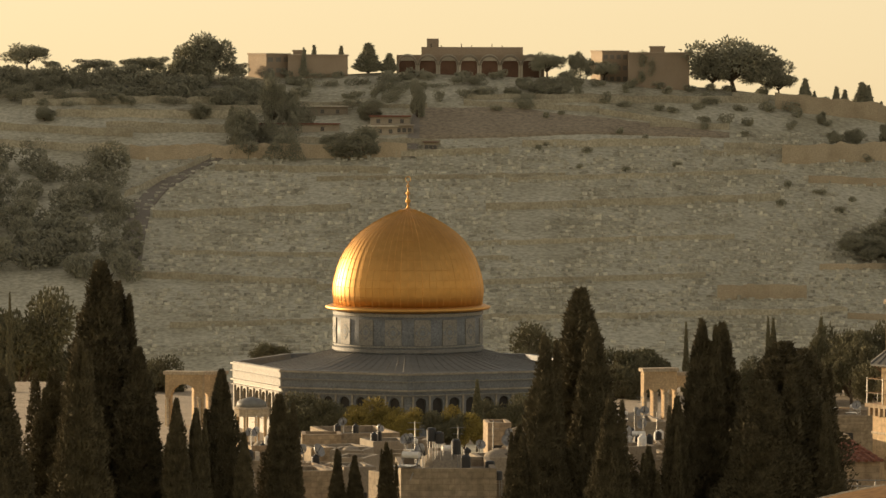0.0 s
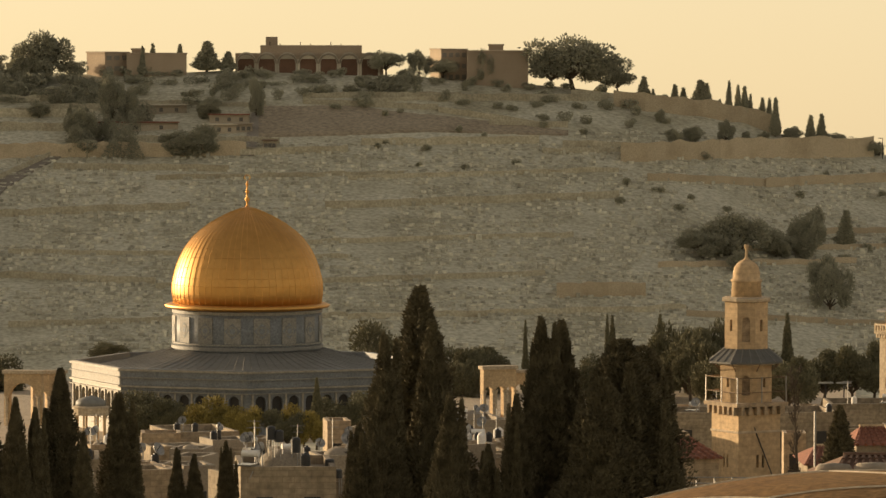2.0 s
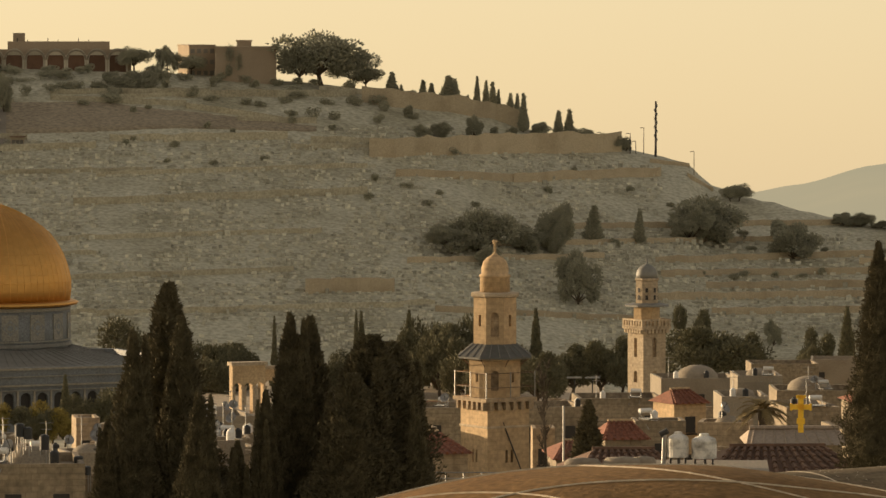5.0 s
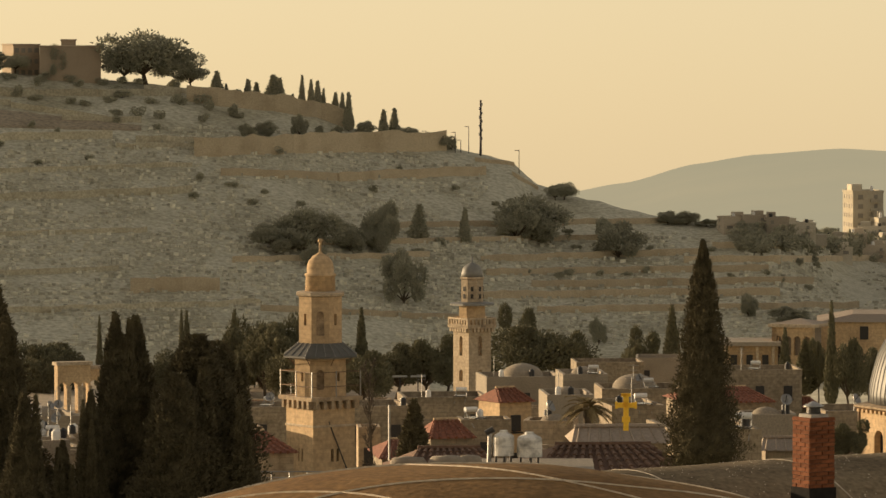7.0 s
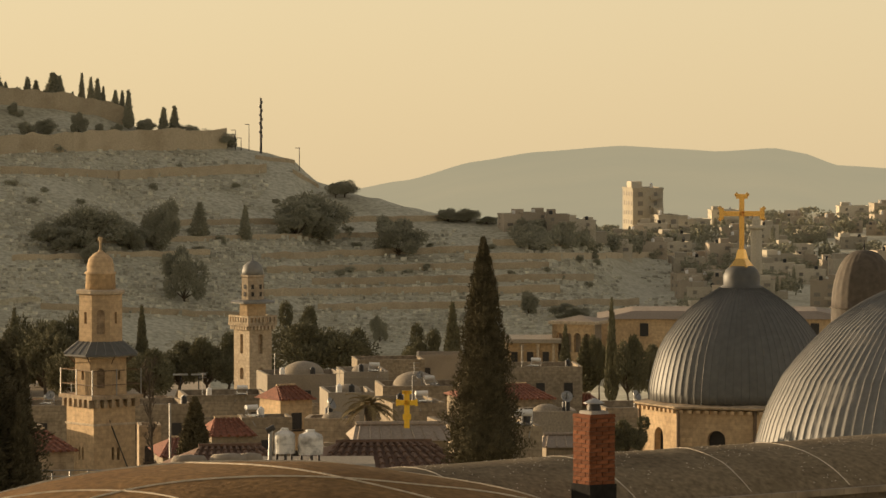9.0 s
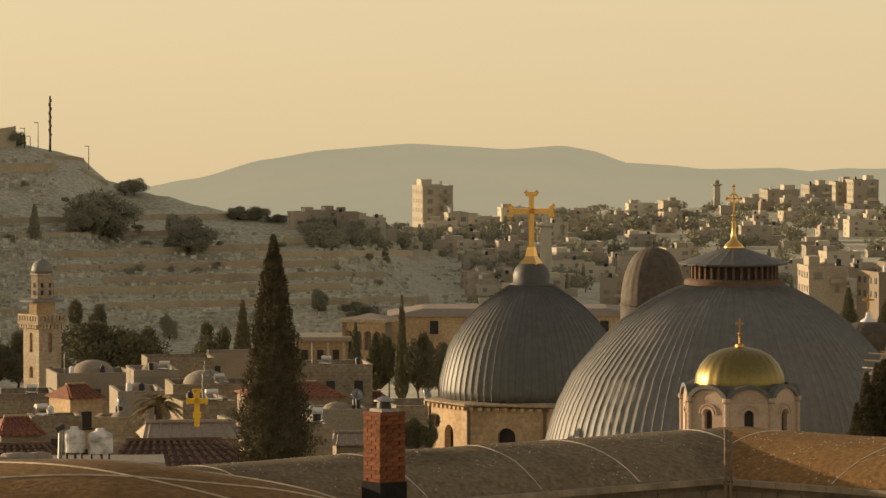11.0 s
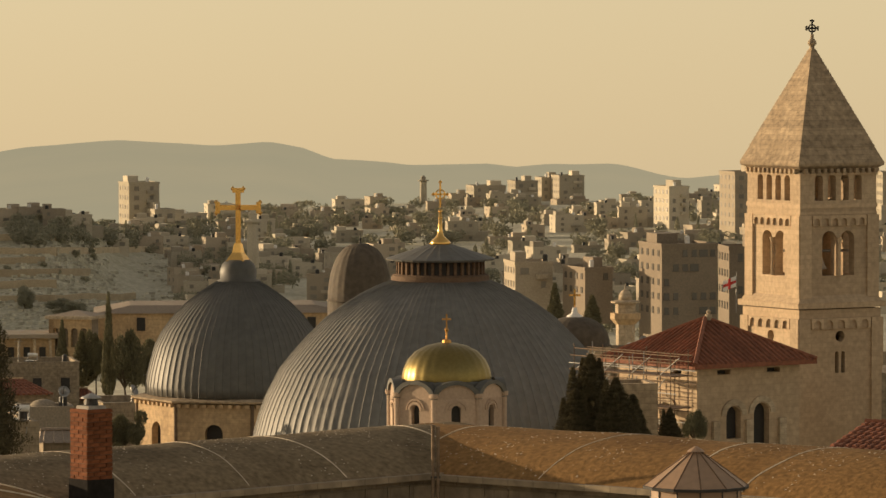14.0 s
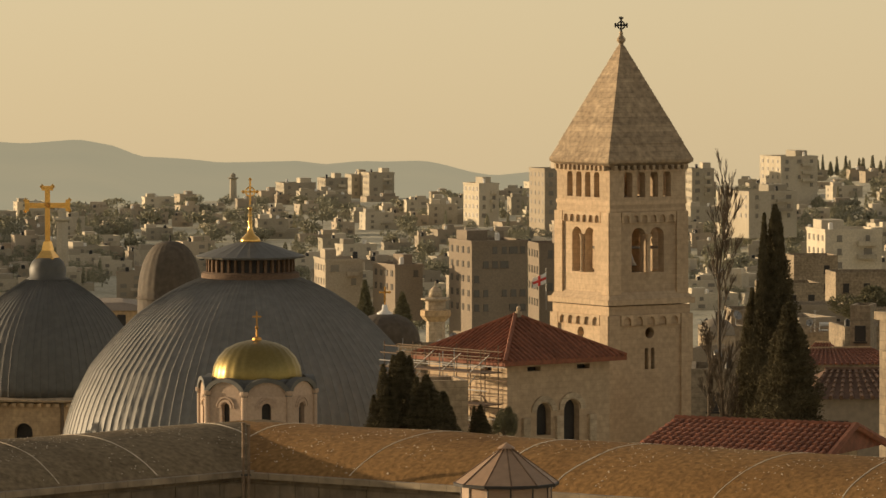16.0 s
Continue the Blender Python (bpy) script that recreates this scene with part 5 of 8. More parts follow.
def skylight():
    d, u = 93.0, 3552
    px = TICKS / d
    z = lambda y: level(y + 8.5, d)
    zb = z(990)
    e = thing("roof_lantern", site(u, 998.5, d), turn(u), "round roof lantern with pale conical panels and dark ribs", "skylight")
    n = 12
    R, r = 93 / px, 80 / px
    cream = material("cream sheeting", (0.34, 0.22, 0.135), 0.5, 0.1, 1.0, 0.05, stained=0.3)
    ze, zt = z(856) - zb, z(794) - zb
    for i in range(n):
        a0, a1 = 2 * math.pi * i / n + 0.1, 2 * math.pi * (i + 1) / n + 0.1
        p = [Vector((R * math.cos(a), R * math.sin(a), ze)) for a in (a0, a1)]
        t = [Vector((0.06 * math.cos(a), 0.06 * math.sin(a), zt)) for a in (a0, a1)]
        bm = bmesh.new()
        dn = Vector((0, 0, -0.02))
        v = [bm.verts.new(q) for q in (p[0], p[1], t[1], t[0])]
        w = [bm.verts.new(q + dn) for q in (p[0], p[1], t[1], t[0])]
        bm.faces.new(v)
        bm.faces.new(w[::-1])
        for k in range(4):
            bm.faces.new((w[k], w[(k + 1) % 4], v[(k + 1) % 4], v[k]))
        part("roof_panel", bm, cream, e)
        bm = bmesh.new()
        bar(bm, p[0], t[0], 0.014, 5)
        part("rib", bm, WOOD, e)
        q = [Vector((r * math.cos(a), r * math.sin(a), 0)) for a in (a0, a1)]
        bm = bmesh.new()
        vs = [bm.verts.new(x + Vector((0, 0, hh))) for x, hh in ((q[0], 0), (q[1], 0), (q[1], ze), (q[0], ze))]
        us_ = [bm.verts.new(x * 0.97 + Vector((0, 0, hh))) for x, hh in ((q[0], 0), (q[1], 0), (q[1], ze), (q[0], ze))]
        bm.faces.new(vs)
        bm.faces.new(us_[::-1])
        part("side_pane", bm, cream, e)
        bm = bmesh.new()
        bar(bm, q[0], q[0] + Vector((0, 0, ze)), 0.015, 5)
        part("mullion", bm, METAL_DARK, e)
    bm = bmesh.new()
    lathe(bm, [(0.16, zt - 0.02), (0.1, zt + 0.02), (0.02, zt + 0.07)], 12)
    part("cap", bm, cream, e)
    bm = bmesh.new()
    lathe(bm, [(R + 0.01, ze - 0.05), (R + 0.02, ze), (R - 0.03, ze + 0.01)], 12, rot=0.1, cap=False)
    part("eave_ring", bm, METAL_DARK, e)


skylight()

# drain pipe in the valley of the two vaults
pc = site(3090, 764, 109.9)
e = thing("drain_pipe", pc - Vector((0, 0, 2.6)), turn(3092), "paired grey vent pipes at the roof corner", "pipe")
for dx, hh in ((-0.05, 2.62), (0.05, 2.58)):
    bm = bmesh.new()
    lathe(bm, [(0.035, 0), (0.035, hh), (0.042, hh), (0.042, hh + 0.05)], 10, at=(dx, 0, 0))
    part("pipe", bm, RUST, e)
bm = bmesh.new()
box(bm, (0, 0, 1.6), (0.2, 0.06, 0.04))
part("bracket", bm, METAL_DARK, e)


def tiled_roof():
    d = 170.0
    z = lambda y: level(y + 11, d)
    a, b = site(3852, 754, d), site(4165, 766, d - 2)
    base = z(790) - 3.5
    e = thing("tiled_roof", (a.x, a.y, base), turn(4000), "low red clay tiled roof with a pale ridge", "roof")
    inv = e.matrix_world.inverted()
    ra, rb = inv @ a, inv @ b
    ea, eb = ra + Vector((-1.3, -2.0, -0.75)), rb + Vector((-0.9, -2.2, -0.75))
    fa, fb = ra + Vector((-0.6, 2.4, -0.75)), rb + Vector((1.0, 2.4, -0.75))
    bm = bmesh.new()
    v = [bm.verts.new(p) for p in (ea, eb, rb, ra, fa, fb)]
    bm.faces.new((v[0], v[1], v[2], v[3]))
    bm.faces.new((v[3], v[2], v[5], v[4]))
    bm.faces.new((v[0], v[3], v[4]))
    bm.faces.new((v[1], v[5], v[2]))
    roof = part("roof_plane", bm, REDTILE, e)
    tile_rows(roof, ea, eb, rb, ra, 7, 26, REDTILE, "tile_strip", 0.1)
    for k in range(22):
        bm = bmesh.new()
        bar(bm, ra.lerp(rb, k / 22) + Vector((0, 0, 0.05)), ra.lerp(rb, (k + 1.1) / 22) + Vector((0, 0, 0.03)), 0.12, 7, 0.1)
        part("ridge_tile", bm, REDTILE_NEW, roof)
    bm = bmesh.new()
    lo, hi = eb + Vector((0.15, -0.05, 0)), rb + Vector((0.1, 0, 0.05))
    bar(bm, lo, hi, 0.12, 6)
    bar(bm, hi, fb + Vector((0.2, 0, 0)), 0.12, 6)
    part("verge", bm, REDTILE_NEW, roof)
    bm = bmesh.new()
    c = (ea + eb + fa + fb) / 4
    box(bm, (c.x, c.y, c.z / 2 - 0.05), ((eb - ea).length - 0.4, 3.6, c.z - 0.1), math.atan2((eb - ea).y, (eb - ea).x))
    part("wall", bm, STONE_OLD, e)


tiled_roof()
bm = bmesh.new()
box(bm, (0, 0, 4), (3.0, 3.0, 9.0), 0.5)
box(bm, (0, 0, 8.4), (3.3, 3.3, 0.3), 0.5)
box(bm, (-1.55, -0.4, 6.3), (0.3, 1.0, 1.6), 0.5)
solid("stone_turret", site(4310, 566, 200.0) - Vector((0, 0, 8.5)), turn(4302), bm, TOWN_A, "square weathered stone turret with a cornice", "turret")

bm = bmesh.new()
p = site(3560, 998.5, 93.0)
box(bm, (0, 0, -4.6), (6.0, 8.0, 9.2))
solid("flat_roof", p, turn(3560), bm, PLASTER, "pale plastered flat roof of the lower court", "roof")


# ---- the long hill: buildings on the crest ----
def crest_block(u, y0, y1, w, d, rows, cols, name, label, side=0.0):
    px = TICKS / d
    z = lambda y: level(y - 21, d)
    zb = z(y1)
    e = thing(name, site(u, y1 - 21, d), turn(u) + side, label, "building")
    W, H, D = w / px, z(y0) - zb, 12.0
    bm = bmesh.new()
    box(bm, (0, D / 2, H / 2 - 7), (W, D, H + 14))
    body = part("wall", bm, CREST_STONE, e)
    bm = bmesh.new()
    box(bm, (0, D / 2, H + 0.2), (W + 0.5, D + 0.5, 0.5))
    part("parapet", bm, CREST_STONE, e)
    for r in range(rows):
        for c in range(cols):
            bm = bmesh.new()
            box(bm, ((c + 0.5) / cols * W - W / 2, -0.02, H * (r + 0.55) / rows), (W / cols * 0.62, 0.3, H / rows * 0.42))
            part("window", bm, FAR_GLASS, body)
    return e


crest_block(492, 98, 154, 48, 1704.0, 3, 3, "office_block", "low stone block with long dark window bands on the hilltop", 0.5)
crest_block(562, 100, 156, 106, 1702.0, 0, 2, "office_block", "plain buff stone block with a blank wall on the hilltop")
crest_block(1088, 92, 150, 48, 1704.0, 3, 4, "office_block", "stone block with banded windows on the hilltop", 0.3)
crest_block(1165, 95, 152, 108, 1694.0, 0, 3, "office_block", "plain buff stone block with roof aerials on the hilltop")
crest_block(1162, 84, 152, 26, 1700.0, 1, 1, "office_block", "small rooftop room of buff stone on the hilltop")
crest_block(528, 92, 152, 20, 1708.0, 1, 1, "office_block", "small rooftop room of buff stone on the hilltop")


def hotel():
    d = 1704.0
    px = TICKS / d
    z = lambda y: level(y - 21, d)
    zb = z(142)
    u = 832
    e = thing("hotel", site(u, 121, d), turn(u), "long hilltop hotel with a row of pale arches", "building")
    W = 262 / px
    bm = bmesh.new()
    box(bm, (0, 8, (z(98) - zb) / 2), (W, 12, z(98) - zb))
    part("wall", bm, CREST_STONE, e)
    bm = bmesh.new()
    box(bm, (3 / px, 9, (z(84) + z(100)) / 2 - zb), (180 / px, 10, z(84) - z(100)))
    part("upper_storey", bm, CREST_STONE, e)
    bm = bmesh.new()
    box(bm, (-67 / px, 8, (z(69) + z(100)) / 2 - zb), (21 / px, 4, z(69) - z(100)))
    part("stair_tower", bm, CREST_STONE, e)
    bay = 36 / px
    for i in range(7):
        x = (-112 + 36.5 * i) / px
        bm = bmesh.new()
        panel(bm, bay, z(108) - zb, 0.5, [(0, 0.3, bay * 0.4, z(116) - zb, 1)], Matrix.Translation((x, 0.6, 0)))
        w = part("arch_bay", bm, HOUSE_A, e)
        bm = bmesh.new()
        bar(bm, (x, 1.5, z(114) - zb), (x, 8, z(114) - zb), bay * 0.5, 20)
        part("barrel_roof", bm, HOUSE_A, w)
        bm = bmesh.new()
        box(bm, (x, 1.3, (z(108) - zb) / 2), (bay * 0.86, 0.1, z(108) - zb))
        part("window", bm, BROWN_TILE, w)
        bm = bmesh.new()
        arch_ring(bm, Matrix.Translation((x, 0, 0)), 0, z(116) - zb, bay * 0.42, bay * 0.5, 0.1, 0.65)
        part("arch_rim", bm, PLASTER, w)
    for i in range(9):
        bm = bmesh.new()
        x = (-70 + 18 * i) / px
        bar(bm, (x, 6, z(86) - zb), (x, 6, z(78 + 3 * (i % 3)) - zb), 0.15, 5)
        part("roof_vent", bm, METAL_DARK, e)


hotel()


# ---- trees of the hill ----
def on_slope(u, y, off):
    d = hill_at(u, y + off)
    return site(u, 0, d).to_2d().to_3d() + Vector((0, 0, hill_z(u, d))), TICKS / d


PROTO = {}


def far_tree(kind, u, y_top, y_base, w, off=-21.0, d=None):
    """A tree whose foot is sighted at y_base; kinds share their meshes."""
    if d is None:
        p, px = on_slope(u, y_base, off)
    else:
        p, px = site(u, y_base + off, d), TICKS / d
    h, wd = (y_base - y_top) / px, w / px
    if kind not in PROTO:
        at0 = (0, 0, 0)
        if kind.startswith("cyp"):
            PROTO[kind] = cypress("cypress", at0, 10.0, 1.5, 40 + len(PROTO), FAR_LEAF, 2200, 0.34, "slim far cypress, dark green paled for haze", "hill cypresses", 1, 1.05)
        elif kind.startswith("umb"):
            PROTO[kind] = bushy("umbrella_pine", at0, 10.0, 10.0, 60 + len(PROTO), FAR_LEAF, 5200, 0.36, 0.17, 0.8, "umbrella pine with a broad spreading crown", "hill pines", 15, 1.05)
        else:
            PROTO[kind] = bushy("round_tree", at0, 10.0, 10.0, 80 + len(PROTO), FAR_LEAF, 6500, 0.36, 0.03, 0.9, "dense green tree paled for haze, on dry ground", "hill trees", 11, 0.9)
        ob = PROTO[kind]
        ob["base"] = 1
        ob.matrix_world = Matrix.Translation(p) @ Matrix.Diagonal(((wd / (3.0 if kind.startswith("cyp") else 10.0)),) * 2 + (h / 10.0, 1))
        return ob
    s = wd / (3.0 if kind.startswith("cyp") else 10.0)
    ob = PROTO[kind]
    m = Matrix.Translation(p) @ Matrix.Rotation(u * 1.7, 4, "Z") @ Matrix.Diagonal((s, s, h / 10.0, 1))
    made = copy_thing(ob, Matrix.Identity(4))
    made.matrix_basis = m
    return made


for u, yt, yb, w, kind in ((48, 78, 124, 66, "umb1"), (92, 108, 124, 26, "umb2"), (170, 104, 125, 58, "umb2"), (238, 100, 126, 40, "umb1"), (268, 96, 124, 46, "umb2"),
                           (358, 62, 150, 92, "round1"), (330, 100, 150, 50, "round2"), (412, 112, 135, 40, "umb2"), (555, 60, 110, 16, "cyp1"), (537, 86, 140, 14, "cyp2"), (603, 64, 112, 20, "cyp2"),
                           (651, 66, 118, 46, "cyp1"), (688, 86, 120, 30, "cyp2"), (968, 80, 122, 52, "umb1"), (1027, 80, 128, 36, "round2"), (1068, 88, 120, 44, "umb2"), (1138, 92, 152, 36, "round1"),
                           (1300, 64, 160, 128, "umb1"), (1262, 88, 158, 70, "umb2"), (1352, 96, 160, 74, "umb2"), (1378, 126, 166, 50, "umb1"), (1423, 138, 176, 22, "cyp1"), (1440, 160, 186, 12, "cyp2"),
                           (1478, 152, 194, 18, "cyp2"), (1493, 158, 195, 18, "cyp1"), (1523, 145, 200, 34, "cyp1"), (1535, 150, 200, 22, "cyp2"), (1462, 170, 192, 24, "round1")):
    far_tree(kind, u, yt, yb, w)
for x, yt, yb, w, kind in ((1035, 172, 200, 12, "cyp2"), (1051, 140, 202, 14, "cyp1"), (1067, 147, 204, 16, "cyp2"), (1079, 148, 206, 18, "cyp1"), (1089, 158, 207, 12, "cyp2"), (1110, 165, 215, 18, "cyp1"),
                           (1122, 168, 222, 14, "cyp2"), (1133, 170, 238, 18, "cyp1"), (1165, 218, 244, 32, "round2"), (1195, 200, 248, 20, "cyp2"), (1214, 198, 250, 20, "cyp1"), (1240, 230, 258, 34, "umb2"),
                           (1275, 240, 262, 22, "round1"), (1300, 244, 270, 34, "umb1"), (1315, 250, 272, 16, "round2"), (1515, 328, 360, 40, "umb1"), (1500, 335, 360, 30, "umb2"),
                           (930, 190, 212, 20, "round1"), (955, 222, 248, 26, "round2"), (990, 220, 248, 34, "round1"), (1047, 205, 246, 26, "round2"), (1082, 228, 246, 18, "round1"), (1112, 226, 248, 18, "round2"),
                           (1055, 375, 452, 105, "round1"), (1000, 398, 452, 80, "round2"), (1135, 402, 450, 64, "round1"), (1198, 356, 452, 62, "round2"), (1186, 385, 452, 50, "round1"), (1258, 368, 432, 34, "cyp1"),
                           (1339, 374, 436, 22, "cyp2"), (1460, 352, 432, 118, "round1"), (1430, 368, 432, 60, "round2"), (1232, 440, 542, 66, "round2"), (1070, 440, 480, 40, "round1")):
    far_tree(kind, x + 523, yt, yb, w, -15.0)
for x, yt, yb, w, kind in ((1100, 388, 455, 78, "round2"), (1070, 386, 425, 40, "round1"), (1185, 372, 396, 40, "round2"), (1215, 374, 398, 40, "round1"), (1250, 386, 402, 34, "round2")):
    far_tree(kind, x + 1039, yt, yb, w, -9.4)
for x, yt, yb, w, kind in ((1060, 560, 610, 26, "round2"), (1325, 520, 560, 34, "round1"), (1400, 540, 572, 60, "round2")):
    far_tree(kind, x + 1039, yt, yb, w, -9.4)
for u, yt, yb, w in ((480, 140, 228, 44), (515, 160, 225, 34), (738, 142, 210, 32), (655, 176, 212, 50), (640, 225, 280, 80), (600, 235, 278, 60), (425, 195, 260, 50), (355, 186, 212, 36), (80, 190, 215, 40)):
    far_tree("round1", u, yt, yb, w)


def woods(name, label, trees, seed, mat, leaves=330, leaf=0.14):
    """Far scattered trees and scrub, past counting: (u, tick of the foot, height, width) each, as one leafy mass with short stems."""
    rng = random.Random(seed)
    vs, fs = [], []
    for u, v, hh, w, slim in trees:
        d = hill_at(u, v)
        px = TICKS / d
        p = site(u, 0, d)
        p.z = hill_z(u, d)
        h, r = hh / px, w / 2 / px
        k = len(vs)
        vs += [p + Vector((0.3, 0, -1)), p + Vector((-0.15, 0.25, -1)), p + Vector((-0.15, -0.25, -1)), p + Vector((0, 0, h * 0.7))]
        fs += [(k, k + 1, k + 3), (k + 1, k + 2, k + 3), (k + 2, k, k + 3)]
        lumps = [(rng.uniform(-0.6, 0.6), rng.uniform(-0.6, 0.6), rng.uniform(0.3, 0.75), rng.uniform(0.35, 0.6)) for _ in range(5)]
        spots = []
        for i in range(leaves):
            o = Vector((rng.gauss(0, 1), rng.gauss(0, 1), rng.gauss(0, 1))).normalized()
            if slim:
                f = rng.random()
                q = p + Vector((o.x * r * (1 - f) ** 0.7, o.y * r * (1 - f) ** 0.7, h * (0.05 + 0.9 * f)))
            else:
                lx, ly, lz, lr = lumps[i % 5]
                q = p + Vector(((lx + o.x * lr) * r, (ly + o.y * lr) * r, h * (lz + o.z * lr * 0.55)))
            spots.append((q, o))
        a, b = foliage(rng, spots, max(0.35, min(r, h) * leaf), 0.5 if slim else 0.2, 1.2)
        k = len(vs)
        vs += a
        fs += [tuple(i + k for i in f) for f in b]
    ob = from_lists(name, vs, fs, mat)
    return tagged(ob, label, "woods", kind="stuff")


rng = random.Random(11)
patch = []
for i in range(80):                      # the wooded patch at the hill's left foot
    patch.append((rng.uniform(-80, 225), rng.uniform(275, 480), rng.uniform(34, 62), rng.uniform(40, 80), False))
for i in range(26):
    patch.append((rng.uniform(390, 545), rng.uniform(195, 268), rng.uniform(30, 55), rng.uniform(22, 50), rng.random() < 0.3))
for i in range(70):                      # hedge belt below the crest wall
    u = rng.uniform(-110, 455)
    patch.append((u, curve_at(CREST, u) + rng.uniform(8, 62), rng.uniform(16, 36), rng.uniform(30, 70), False))
for i in range(16):
    u = rng.uniform(610, 1010)
    patch.append((u, curve_at(CREST, u) + rng.uniform(14, 40), rng.uniform(14, 26), rng.uniform(24, 60), False))
woods("hill_woods", "dark trees paled for haze, massed on the hillside", patch, 1, FAR_LEAF, 520, 0.11)
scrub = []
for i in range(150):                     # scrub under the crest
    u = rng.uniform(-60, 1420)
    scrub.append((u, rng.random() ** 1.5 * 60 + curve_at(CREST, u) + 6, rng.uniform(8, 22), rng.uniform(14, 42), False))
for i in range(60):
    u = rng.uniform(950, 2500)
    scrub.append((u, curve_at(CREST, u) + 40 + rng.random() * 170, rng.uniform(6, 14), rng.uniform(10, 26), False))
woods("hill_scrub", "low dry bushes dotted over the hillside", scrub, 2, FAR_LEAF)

# mast and lamp posts on the ridge
p, px = on_slope(1890, 281, -15)
e = thing("radio_mast", p, 0, "thin lattice radio mast on the ridge", "mast")
bm = bmesh.new()
bar(bm, (0, 0, -1), (0, 0, 98 / px), 0.42, 8, 0.32)
part("pole", bm, METAL_DARK, e)
for k in range(9):
    bm = bmesh.new()
    box(bm, (0.42 * (-1) ** k, 0, (30 + 7.5 * k) / px), (0.34, 0.4, 0.9))
    part("antenna", bm, METAL, e)
for x, h in ((1322, 36), (1346, 46), (1435, 40), (1270, 28), (1332, 22)):
    p, px = on_slope(x + 523, 282 + (30 if x > 1400 else -16 if x < 1300 else -6), -15)
    e = thing("street_lamp", p, 0, "thin street lamp on the ridge road", "lamp", "ridge lamps")
    bm = bmesh.new()
    bar(bm, (0, 0, -1), (0, 0, h / px), 0.14, 6, 0.1)
    part("pole", bm, METAL_DARK, e)
    bm = bmesh.new()
    box(bm, (-0.6, 0, h / px), (1.4, 0.3, 0.2))
    part("head", bm, METAL_DARK, e)


# ---- terrace walls, tracks and graves ----
WALLS = ((230, 262, 720, 258, 4.5), (380, 282, 690, 285, 2.0), (700, 258, 900, 250, 2.0), (1383, 268, 1560, 262, 6.0), (1560, 262, 1830, 258, 6.5), (1430, 300, 1640, 310, 2.5), (1640, 312, 1900, 300, 3.0),
         (270, 366, 620, 352, 2.2), (860, 352, 1380, 332, 2.2), (1270, 508, 1428, 506, 4.2), (230, 470, 560, 486, 2.0), (560, 494, 1250, 470, 1.6), (0, 210, 235, 222, 2.5), (0, 240, 240, 250, 2.5),
         (100, 186, 450, 190, 2.5), (820, 166, 1060, 176, 1.8), (1060, 180, 1230, 204, 1.8), (1150, 204, 1290, 208, 1.8), (1000, 160, 1360, 160, 2.2), (1280, 242, 1420, 250, 2.5), (1370, 170, 1664, 205, 5.5),
         (1890, 455, 2290, 440, 2.0), (1900, 478, 2400, 470, 2.0), (1980, 500, 2480, 492, 2.2), (1860, 520, 2420, 512, 2.2), (1990, 545, 2560, 535, 2.0), (1700, 395, 2250, 385, 1.8), (1580, 425, 2100, 415, 1.6),
         (1450, 455, 1800, 445, 1.6), (620, 420, 1300, 400, 1.4), (300, 430, 900, 440, 1.3), (900, 300, 1380, 285, 1.4), (560, 300, 1000, 292, 1.4), (2300, 430, 2650, 425, 2.0), (2250, 455, 2700, 452, 2.0),
         (300, 560, 900, 545, 1.6), (900, 548, 1500, 530, 1.6), (1500, 540, 1900, 560, 1.6), (220, 330, 400, 250, 2.0), (1880, 276, 1950, 284, 1.2), (1946, 300, 1992, 326, 1.2))
rng = random.Random(31)
LINES = [(u, v, u + rng.uniform(120, 420), v + rng.uniform(-8, 8), rng.uniform(1.2, 2.6)) for u, v in ((rng.uniform(-120, 1300), rng.uniform(140, 255)) for _ in range(16))]
for u0, v0, u1, v1, h in WALLS + tuple(LINES):
    n = max(4, int(abs(u1 - u0) / 14))
    bm = bmesh.new()
    prev = None
    for i in range(n + 1):
        u = u0 + (u1 - u0) * i / n
        v = v0 + (v1 - v0) * i / n + 3 * noise.noise(Vector((u * 0.02, v0, 0)))
        d = hill_at(u, max(v, curve_at(CREST, u) + 4))
        zg = hill_z(u, d)
        hh = 1.25 * h * (1 + 0.2 * noise.noise(Vector((u * 0.05, h, 1))))
        a, b = site(u, 0, d - 0.4), site(u, 0, d + 1.4)
        cur = [bm.verts.new((a.x, a.y, zg - 1.5)), bm.verts.new((a.x, a.y, zg + hh * 0.75)), bm.verts.new((b.x, b.y, zg + hh * 0.75)), bm.verts.new((b.x, b.y, zg - 1.5))]
        if prev:
            for j in range(3):
                bm.faces.new((prev[j], cur[j], cur[j + 1], prev[j + 1]))
        else:
            bm.faces.new(cur[::-1])
        prev = cur
    bm.faces.new(prev)
    ob = part("terrace_wall", bm, OCHRE if h > 4 or u0 > 1380 else WALLSTONE, None, "long dry-stone terrace wall across the hillside")
    tagged(ob, "", "wall", "terrace walls", "structure")


